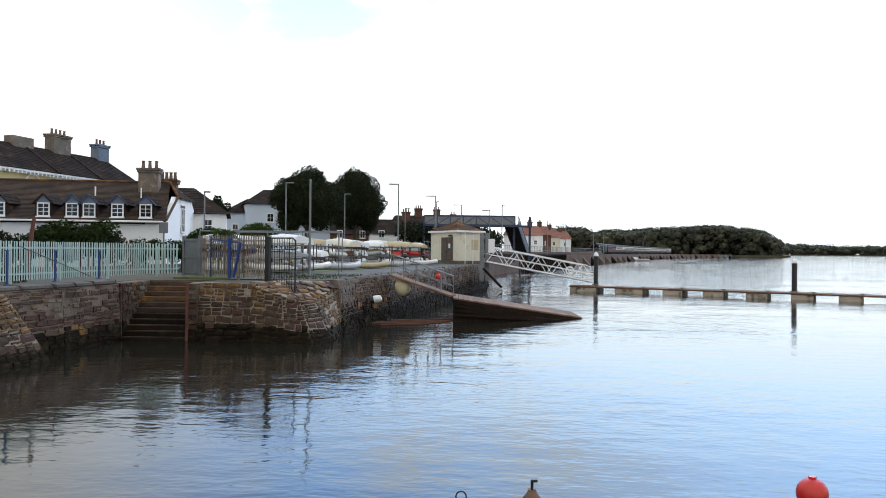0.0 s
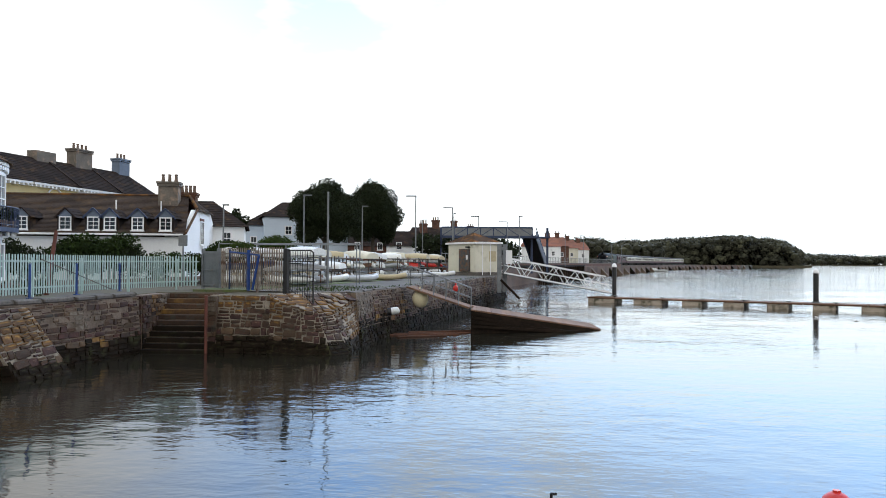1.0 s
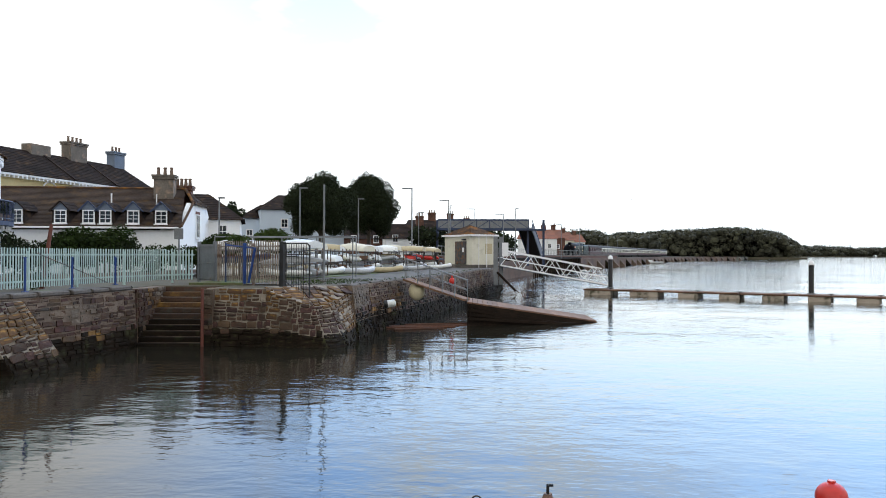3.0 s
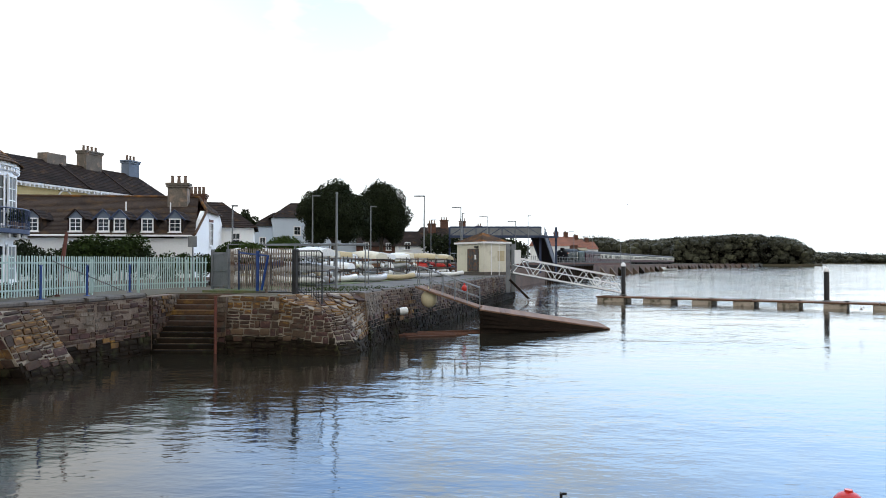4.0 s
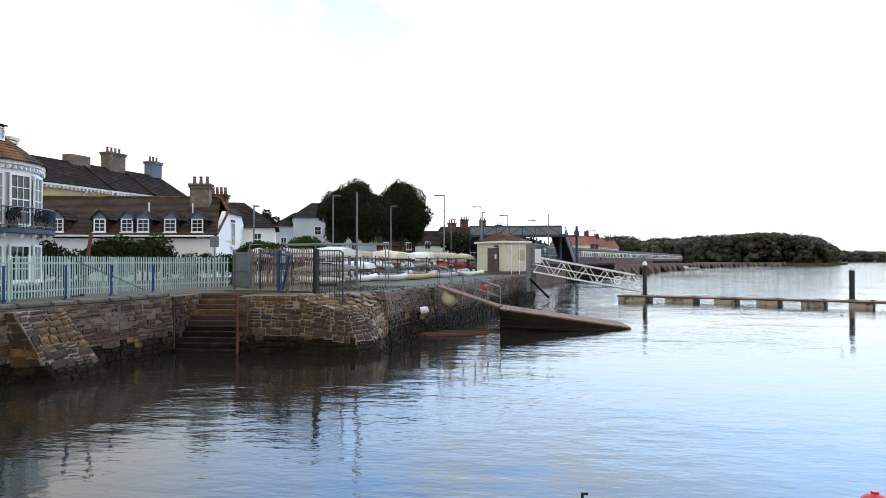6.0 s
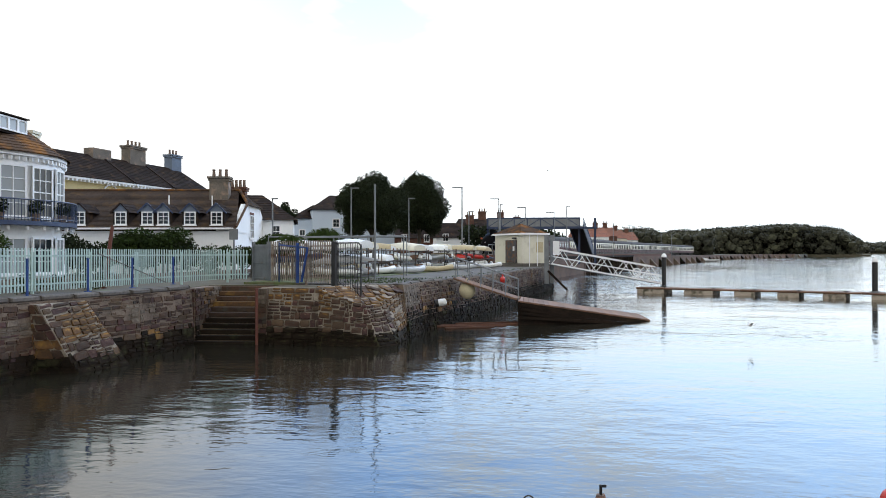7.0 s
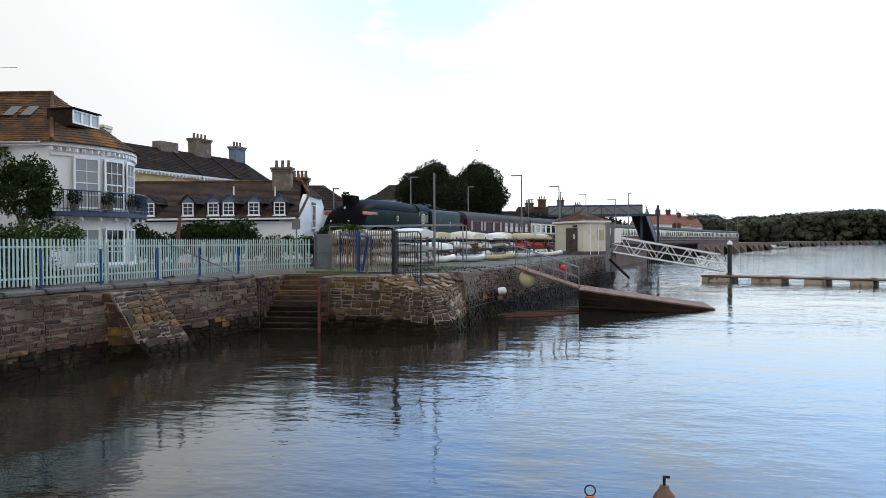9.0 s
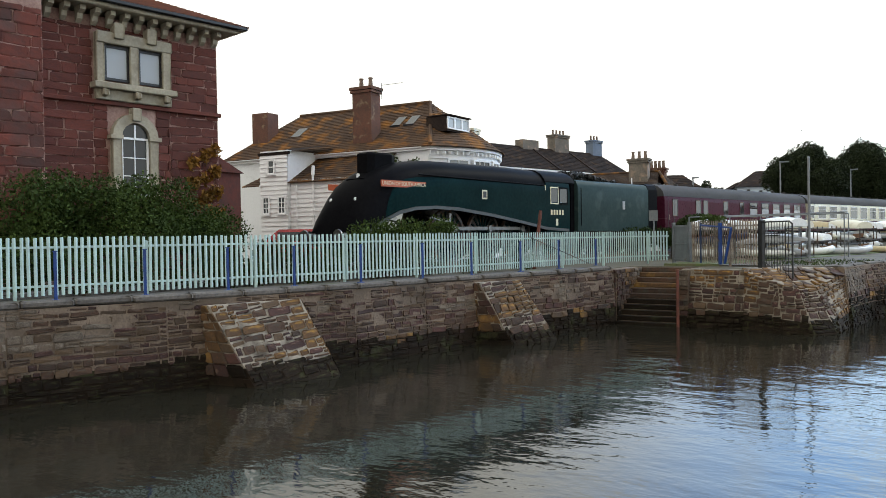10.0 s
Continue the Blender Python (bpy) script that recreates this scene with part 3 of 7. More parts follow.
def stone_wall(name, line, label, height, batter, parts_from=0, parts_to=0, pick=harbour_stone, high=(0.11, 0.21), wide=(0.18, 0.6), gap=0.026, mortar=None, rubble=0.25):
    """A battered wall along a polyline with land on its left; segments from parts_from to parts_to get single stones."""
    body, band = Shape(), Shape()
    low, top = offset(line, -0.038), offset(line, -0.038 + batter)
    back = offset(line, 0.75)
    for i in range(len(line) - 1):
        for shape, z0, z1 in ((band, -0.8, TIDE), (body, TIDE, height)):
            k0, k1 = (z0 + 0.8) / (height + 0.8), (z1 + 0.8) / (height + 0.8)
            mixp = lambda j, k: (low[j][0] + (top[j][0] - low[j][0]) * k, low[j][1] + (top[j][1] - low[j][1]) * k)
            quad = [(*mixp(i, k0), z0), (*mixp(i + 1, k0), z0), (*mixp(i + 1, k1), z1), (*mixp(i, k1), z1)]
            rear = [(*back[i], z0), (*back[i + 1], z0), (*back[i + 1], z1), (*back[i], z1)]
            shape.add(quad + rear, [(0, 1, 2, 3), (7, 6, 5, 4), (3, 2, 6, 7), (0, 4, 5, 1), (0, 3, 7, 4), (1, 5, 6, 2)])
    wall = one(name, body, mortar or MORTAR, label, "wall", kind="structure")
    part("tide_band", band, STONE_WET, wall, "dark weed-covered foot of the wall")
    for i in range(len(line) - 1):
        f0, f1 = line[i], line[i + 1]
        t0, t1 = offset(line, batter)[i], offset(line, batter)[i + 1]
        corners = [(*f0, -0.25), (*f1, -0.25), (*t1, height - 0.01), (*t0, height - 0.01)]
        face_stones(wall, corners, parts_from <= i < parts_to, pick, high, wide, 0.1, gap, rubble=rubble)
    return wall


# ---- harbour wall furniture ----
def coping(line, height, label, width=0.5, piece=1.1):
    cop = thing("coping", label, "coping", kind="structure")
    total, s = length_of(line), 0.0
    while s < total - 0.3:
        n = min(piece * rs.uniform(0.8, 1.25), total - s)
        x, y, h = lerp_line(line, s + n / 2)
        st = Shape().box((0, width / 2 - 0.06, 0), (n - 0.015, width, 0.14), bev=0.035)
        part("coping_stone", st, COPING, cop, m=Matrix.Translation((x, y, height + rs.uniform(-0.012, 0.012))) @ Matrix.Rotation(h + rs.uniform(-.008, .008), 4, "Z"))
        s += n
    return cop


def buttress(toe, top, zt, label):
    """A sloping masonry buttress: two toe points on the water, two points on the wall."""
    b = Shape()
    inner0, inner1 = (top[0][0] - 0.6, top[0][1]), (top[1][0] - 0.6, top[1][1])
    wet = Shape()
    ring = lambda k: [tuple(u + (v - u) * k for u, v in zip(p, q)) for p, q in (((*toe[0], -0.5), (*top[0], zt)), ((*toe[1], -0.5), (*top[1], zt)), ((*inner1, -0.5), (*inner1, zt)), ((*inner0, -0.5), (*inner0, zt)))]
    b.loft([ring(0.4), ring(1.0)])
    wet.loft([ring(0.0), ring(0.399)])
    wall = one("buttress", b, PALE_MORTAR, label, "buttress", kind="structure", group="harbour wall buttresses")
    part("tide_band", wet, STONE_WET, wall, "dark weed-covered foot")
    front = [(*toe[0], -0.5), (*toe[1], -0.5), (*top[1], zt), (*top[0], zt)]

    def pick(o):
        return STONE_WET if o.z < 0.42 + 0.2 * noise.noise(o * 1.5) else (STONE_GOLD if noise.noise(o * 0.9) > 0.16 - 0.3 * (o.z > 1.1) else mixed_stone())
    face_stones(wall, front, True, pick, (0.16, 0.3), (0.22, 0.65), 0.1, 0.04, rubble=0.3, sink=0.018)
    face_stones(wall, [(*inner0, -0.5), (*toe[0], -0.5), (*top[0], zt), (*inner0, zt)], False, pick, (0.2, 0.3), (0.25, 0.5))
    face_stones(wall, [(*toe[1], -0.5), (*inner1, -0.5), (*inner1, zt), (*top[1], zt)], False, pick, (0.2, 0.3), (0.25, 0.5))
    return wall


def blue_post(x, y, z=QUAY + 0.05, h=1.0):
    t = thing("railing_post", "short blue-painted steel post on the coping", "post", pose(x, y, z, 0, 0, 70), "blue posts along the harbour wall")
    part("post", Shape().box((0, 0, h / 2), (0.06, 0.06, h), bev=0.01), BLUE, t)
    part("base_plate", Shape().box((0, 0, 0.012), (0.16, 0.14, 0.024), bev=0.006), BLUE, t)
    part("cap", Shape().box((0, 0, h + 0.012), (0.09, 0.09, 0.024), bev=0.008), BLUE, t)
    return t


def pale_mesh(h, w, material):
    s = Shape()
    prof = [(-w / 2, 0.0), (-w / 4, 0.014), (0, 0.02), (w / 4, 0.014), (w / 2, 0.0), (w / 4, 0.006), (0, 0.012), (-w / 4, 0.006)]
    s.loft([[(x, y, z) for x, y in prof] for z in (0, h - 0.02)] + [[(x * 0.85, y, h) for x, y in prof]])
    return s.mesh("pale", material)


def palisade(name, line, z, h, pitch, material, label, post_every=2.75, width=0.072):
    fence = thing(name, label, "fence", kind="")
    me = pale_mesh(h, width, material)
    total, s = length_of(line), 0.0
    while s < total:
        x, y, a = lerp_line(line, s)
        ob = new("pale", me)
        ob.parent = fence
        ob.matrix_basis = Matrix.Translation((x, y, z + rs.uniform(-.012, .012))) @ Matrix.Rotation(a + math.pi, 4, "Z") @ Matrix.Rotation(rs.uniform(-.012, .012), 4, "Y")
        s += pitch
    for zz in (z + 0.2, z + h - 0.22):
        for a, b in zip(line, line[1:]):
            oa, ob_ = offset([a, b], 0.03)
            part("rail", Shape().beam((*oa, zz), (*ob_, zz), 0.035, 0.05), material, fence)
    s = 0.0
    while s < total:
        x, y, a = lerp_line(offset(line, 0.07), s)
        part("fence_post", Shape().box((0, 0, (h - 0.1) / 2 - 0.1), (0.06, 0.1, h + 0.1), bev=0.008), material, fence, m=Matrix.Translation((x, y, z)) @ Matrix.Rotation(a, 4, "Z"))
        s += post_every
    return fence


POSTS = [(-16.3, 6.6), (-15.65, 8.6), (-15.1, 10.3), (-14.65, 12.2), (-14.3, 14.0), (-13.65, 15.8), (-13.3, 18.1), (-12.85, 20.0), (-12.6, 22.6), (-12.5, 25.2), (-12.45, 28.3)]
FENCE_LINE = [(-20.5, -10), (-18.0, 3), (-16.75, 8.6), (-15.6, 12.4), (-14.75, 15.8), (-14.0, 19.9), (-13.65, 22.6), (-13.45, 25.2), (-13.2, 28.3), (-12.2, 32.0), (-11.2, 33.2)]

for p in POSTS:
    blue_post(*p)
palisade("palisade_fence", FENCE_LINE[1:], QUAY + 0.1, 1.26, 0.134, FENCE, "pale green-white painted steel palisade fence, slightly weathered")

WALL_COPING = offset(WALL, 0.1)
coping(WALL_COPING, QUAY + 0.0, "worn grey concrete coping on the harbour wall")
buttress([(-12.75, 11.7), (-12.3, 13.85)], [(-14.25, 11.3), (-13.7, 13.6)], 1.78, "sloping stone buttress with golden lichen at the water")
buttress([(-11.25, 20.2), (-10.55, 21.8)], [(-12.45, 19.8), (-12.1, 21.6)], 1.85, "sloping stone buttress with golden lichen and weed")


def steps():
    st = thing("stone_steps", "worn stone steps with lichen going down to the water", "steps", kind="structure")
    n = 11
    for i in range(n):
        y0, z1 = 26.9 + i * 0.27, -0.1 + (i + 1) * 0.185
        s = Shape().box((-9.98, (y0 + 30.1) / 2, z1 - 0.09), (2.3, 30.1 - y0, 0.17), bev=0.02)
        part("step", s, STONE_WET if z1 < 0.95 else (STONE_GOLD if i in (7, 9) else STONE), st)
        part("riser", Shape().box((-9.98, (y0 + 30.1) / 2 + 0.04, z1 - 0.19), (2.3, 30.1 - y0, 0.03)), MORTAR, st)
    return st


steps()
for x0, x1 in ((-11.75, -11.12), (-8.84, -8.5)):
    sw = one("step_cheek_wall", Shape().box(((x0 + x1) / 2, 28.75, 0.7), (x1 - x0, 3.3, 2.5)), MORTAR, "stone cheek wall beside the harbour steps", "wall", kind="structure")
    face_stones(sw, [(x0, 27.08, -0.3), (x1, 27.08, -0.3), (x1, 27.08, QUAY - 0.06), (x0, 27.08, QUAY - 0.06)], False, harbour_stone)
    xi = x1 if x0 < -11 else x0
    c = [(xi, 27.1, -0.3), (xi, 30.3, -0.3), (xi, 30.3, QUAY - 0.06), (xi, 27.1, QUAY - 0.06)]
    face_stones(sw, c if x0 < -11 else [c[1], c[0], c[3], c[2]], False, harbour_stone)


def corner_apron():
    """The battered corner of the quay: a steep foot, and a lichened slope above it that falls towards the corner."""
    low = [(-6.6, 26.62, -0.7), (-5.2, 26.3, -0.7), (-4.1, 26.15, -0.7), (-3.5, 27.0, -0.7), (-3.7, 29.6, -0.7)]
    mid = [(-6.6, 27.02, 1.93), (-5.55, 26.95, 1.58), (-4.95, 27.12, 1.36), (-4.55, 27.7, 1.4), (-4.0, 29.65, 1.8)]
    top = [(-6.75, 27.4, QUAY), (-6.25, 27.85, QUAY), (-5.7, 28.25, QUAY), (-5.15, 28.75, QUAY), (-4.25, 29.8, QUAY)]
    back = lambda z: [(-5.8, 30.2, z), (-6.9, 28.2, z)]
    blend = lambda p, q, k: [tuple(u + (v - u) * k for u, v in zip(g, h)) for g, h in zip(p, q)]
    foot_, brow, crest = low + back(-0.7), mid + back(1.6), top + back(QUAY)
    b = Shape().loft([blend(foot_, brow, k / 6) for k in range(3, 6)] + [blend(brow, crest, k / 3) for k in range(4)])
    w = one("quay_corner", b, PALE_MORTAR, "battered stone quay corner with orange lichen", "wall", kind="structure")

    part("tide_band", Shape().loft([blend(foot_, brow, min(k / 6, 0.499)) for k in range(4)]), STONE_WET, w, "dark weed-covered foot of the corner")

    def foot(o):
        if o.z < 0.45 + 0.2 * noise.noise(o):
            return STONE_WET
        return STONE_GOLD if noise.noise(o * 0.8) > 0.18 - 0.2 * (o.z > 1.0) else mixed_stone()
    for i in range(4):
        face_stones(w, [low[i], low[i + 1], mid[i + 1], mid[i]], True, foot, (0.13, 0.27), (0.2, 0.5), 0.12, 0.035, rubble=0.3, sink=0.025)
        face_stones(w, [mid[i], mid[i + 1], top[i + 1], top[i]], True, lambda o: STONE_GOLD if rs.random() < 0.65 else mixed_stone(), (0.2, 0.32), (0.3, 0.6), 0.1, 0.02, sink=0.02)


corner_apron()


# ---- gate, railings and flagpole at the quay ----
def gate():
    g = thing("steel_gate", "weathered grey steel gate with solid side panel and tall posts", "gate", pose(-10.9, 32.9, QUAY, 0, 0, -41))
    part("post", Shape().box((0, 0, 0.85), (0.12, 0.12, 1.7), bev=0.01), GALV, g)
    part("post", Shape().box((1.25, 0, 0.85), (0.16, 0.16, 1.7), bev=0.01), GALV, g)
    part("panel", Shape().box((0.6, 0, 0.83), (1.1, 0.03, 1.5), bev=0.006), GALV, g)
    for z in (0.15, 0.8, 1.5):
        part("panel_rail", Shape().box((0.6, -0.03, z), (1.1, 0.04, 0.06), bev=0.006), GALV, g)
    return g


gate()
palisade("palisade_fence", [(-9.8, 31.9), (-6.5, 28.55)], QUAY + 0.08, 1.62, 0.17, PALES, "weathered pale steel palisade fence on the quay", width=0.1)


def blue_gate():
    g = thing("folded_gate", "narrow blue painted steel gate leaf chained back against the fence", "gate", pose(-9.3, 31.2, QUAY + 0.05, 0, 0, -45))
    part("stile", Shape().box((0.25, -0.1, 0.8), (0.06, 0.06, 1.6), bev=0.008), NAVY, g)
    part("stile", Shape().box((1.75, -0.12, 0.78), (0.13, 0.1, 1.56), bev=0.012), BLUE, g)
    part("rail", Shape().beam((0.25, -0.1, 1.5), (2.5, -0.1, 1.36), 0.05, 0.06), BLUE, g)
    part("brace", Shape().beam((2.55, -0.14, 1.36), (2.2, -0.2, 0.05), 0.07, 0.06), BLUE, g)
    part("chain", Shape().tube((0.3, -0.14, 1.42), (1.75, -0.18, 0.9), 0.012, n=6), OLDSTEEL, g)
    return g


blue_gate()


def railing():
    g = thing("quay_railing", "black painted steel railing with bars and a foot on the slope", "railing", pose(-6.35, 28.4, QUAY, 0, 0, -32))
    part("post", Shape().box((0, 0, 0.82), (0.2, 0.16, 1.66), bev=0.012), BLACK, g)
    part("post", Shape().tube((1.32, 0, -0.65), (1.32, 0, 1.52), 0.03), BLACK, g)
    part("top_rail", Shape().tube((0.1, 0, 1.58), (1.2, 0, 1.58), 0.026).tube((1.2, 0, 1.58), (1.32, 0, 1.48), 0.026), BLACK, g)
    part("bottom_rail", Shape().tube((0.1, 0, 0.22), (1.32, 0, -0.45), 0.022), BLACK, g)
    part("middle_rail", Shape().tube((0.1, 0, 1.18), (1.32, 0, 1.18), 0.016), BLACK, g)
    for i in range(9):
        x = 0.2 + i * 0.12
        part("bar", Shape().tube((x, 0, 0.22 - (x - 0.1) * 0.55), (x, 0, 1.57), 0.012, n=6), BLACK, g)
    return g


railing()
one("mooring_pole", Shape().tube((-8.75, 26.75, -0.5), (-8.75, 26.75, 1.95), 0.055, n=12).tube((-8.75, 26.75, 1.95), (-8.75, 26.75, 1.99), 0.07, n=12),
    RUST, "rusty red iron pole beside the stone steps", "pole", smooth=True)


def flagpole():
    p = thing("flagpole", "tall plain galvanised flagpole on the quay", "flagpole", pose(-5.55, 32.55, QUAY))
    part("pole", Shape().tube((0, 0, 0), (0, 0, 4.05), 0.055, 0.04, 12), GALV, p, smooth=True)
    part("cap", Shape().tube((0, 0, 4.05), (0, 0, 4.1), 0.055, 0.03, 12), GALV, p, smooth=True)
    part("foot", Shape().box((0, 0, 0.05), (0.3, 0.3, 0.1), bev=0.02), COPING, p)
    return p


flagpole()


def hanging_buoy(x, y, z, r, material, label, squash=1.12):
    b = thing("fender_buoy", label, "buoy", pose(x, y, z))
    prof = [(0.02, -r * squash)] + [(r * math.cos(a), r * squash * math.sin(a)) for a in np.linspace(-1.35, 1.35, 13)] + [(0.03, r * squash)]
    part("float", Shape().lathe(prof, 20), material, b, smooth=True)
    part("eye", Shape().tube((0, 0, r * squash - 0.02), (0, 0, r * squash + 0.12), 0.045, n=10), material, b)
    part("rope", Shape().tube((0, 0, r * squash + 0.08), (-0.25, 0.05, 2.15 - z), 0.014, n=6), TIMBER, b)
    return b


hanging_buoy(-1.85, 36.25, 1.49, 0.38, BUOYCREAM, "large cream mooring buoy hung on the quay wall")


def small_fender():
    f = thing("fender", "small white cylindrical fender with a dark end on the wall", "fender", pose(-2.85, 33.5, 1.08, 0, 82, 12))
    part("body", Shape().lathe([(0.05, -0.25), (0.15, -0.2), (0.16, 0), (0.15, 0.2), (0.05, 0.25)], 16), GELCOAT, f, smooth=True)
    part("end_cap", Shape().lathe([(0.16, -0.26), (0.165, -0.2), (0.165, -0.12)], 16), BLACK, f, smooth=True)
    return f


small_fender()


def floating_buoy(x, y, r, material, label, kind_):
    b = thing("mooring_buoy", label, "buoy", pose(x, y, 0))
    if kind_ == "ball":
        part("float", Shape().lathe([(0.02, -r * 0.6)] + [(r * math.cos(a), r * 0.4 + r * math.sin(a)) for a in np.linspace(-1.3, 1.45, 14)], 24), material, b, smooth=True)
        part("eye", Shape().tube((0, 0, r * 1.35), (0, 0, r * 1.5), 0.05, n=10), material, b)
    else:
        part("float", Shape().lathe([(0.05, -0.3), (r, -0.15), (r, 0.1), (r * 0.8, 0.22), (0.06, 0.3), (0.05, 0.34)], 20), material, b, smooth=True)
        if kind_ == "ring":
            ring = Shape()
            for i in range(12):
                a0, a1 = math.tau * i / 12, math.tau * (i + 1) / 12
                ring.tube((0.06 * math.cos(a0), 0, 0.4 + 0.06 * math.sin(a0)), (0.06 * math.cos(a1), 0, 0.4 + 0.06 * math.sin(a1)), 0.009, n=6)
            part("ring", ring, BLACK, b)
        else:
            part("shackle", Shape().box((0, 0, 0.39), (0.03, 0.06, 0.12), bev=0.008).box((0.03, 0, 0.44), (0.07, 0.03, 0.03)), BLACK, b)
            part("rope_coil", Shape().lathe([(0.02, 0.0), (0.07, 0.02), (0.07, 0.08), (0.02, 0.1)], 10), BLACK, b, m=pose(-r - 0.05, -0.05, 0.05))
    return b


floating_buoy(4.85, 10.2, 0.2, REDPAINT, "round bright red mooring buoy floating on the water", "ball")
floating_buoy(1.1, 9.4, 0.15, BUOYBROWN, "rusty brown mooring buoy with a black shackle", "shackle")
floating_buoy(0.235, 8.9, 0.13, BUOYORANGE, "faded orange mooring buoy with an iron ring", "ring")


# ---- the train ----
def body_section(w, zb, zs, zt, y, n=20, e=0.75):
    """Points of a section across the train: up one side, over the roof, down the other."""
    right = [(w, y, zb), (w, y, (zb + zs) / 2), (w, y, zs)]
    arc = []
    for i in range(1, n):
        a = math.pi * i / n
        c, s_ = math.cos(a), math.sin(a)
        arc.append((w * math.copysign(abs(c) ** e, c), y, zs + (zt - zs) * s_ ** e))
    return right + arc + [(-x, yy, z) for x, yy, z in reversed(right)]


def nose(y):
    ys = [0.5, 0.75, 1.1, 1.5, 2.0, 2.6, 3.2, 4.5, 9.0, 13.2]
    zt = float(np.interp(y, ys, [1.3, 1.9, 2.5, 2.95, 3.3, 3.55, 3.69, 3.86, 3.9, 3.84]))
    w = float(np.interp(y, ys, [1.12, 1.24, 1.31, 1.34, 1.36, 1.37, 1.37, 1.37, 1.37, 1.37]))
    zb = float(np.interp(y, [0.5, 0.9, 1.5, 2.2, 3.1, 4.2, 5.5, 7.5, 9.5, 11.3, 13.2], [0.95, 1.1, 1.5, 1.82, 2.0, 2.06, 2.02, 1.82, 1.56, 1.3, 1.2]))
    zs = min(max(zt - 1.15, zb + 0.12), 2.75)
    return w, zb, zs, max(zt, zb + 0.3)


def wheel(name, r, parent, x, y, spokes, rim=0.1, width=0.13):
    hub = new(name)
    hub.parent = parent
    hub.matrix_basis = pose(x, y, r)
    m = Matrix.Rotation(math.pi / 2, 4, "Y")
    ty = Shape()
    ty.lathe([(r - rim, -width / 2), (r, -width / 2), (r, width / 2), (r - rim, width / 2), (r - rim, -width / 2)], 28, m)
    part("tyre", ty, OLDSTEEL, hub, smooth=True)
    sp = Shape().lathe([(0.14, -0.1), (0.16, 0), (0.14, 0.1)], 12, m)
    for i in range(spokes):
        a = math.tau * i / spokes
        sp.beam((0, 0.1 * math.cos(a), 0.1 * math.sin(a)), (0, (r - rim * 0.7) * math.cos(a), (r - rim * 0.7) * math.sin(a)), 0.05, 0.06)
    part("spoke_ring", sp, LOCOGREEN, hub)
    return hub


DRIVERS, DRIVER_R = (5.5, 7.71, 9.92), 1.016


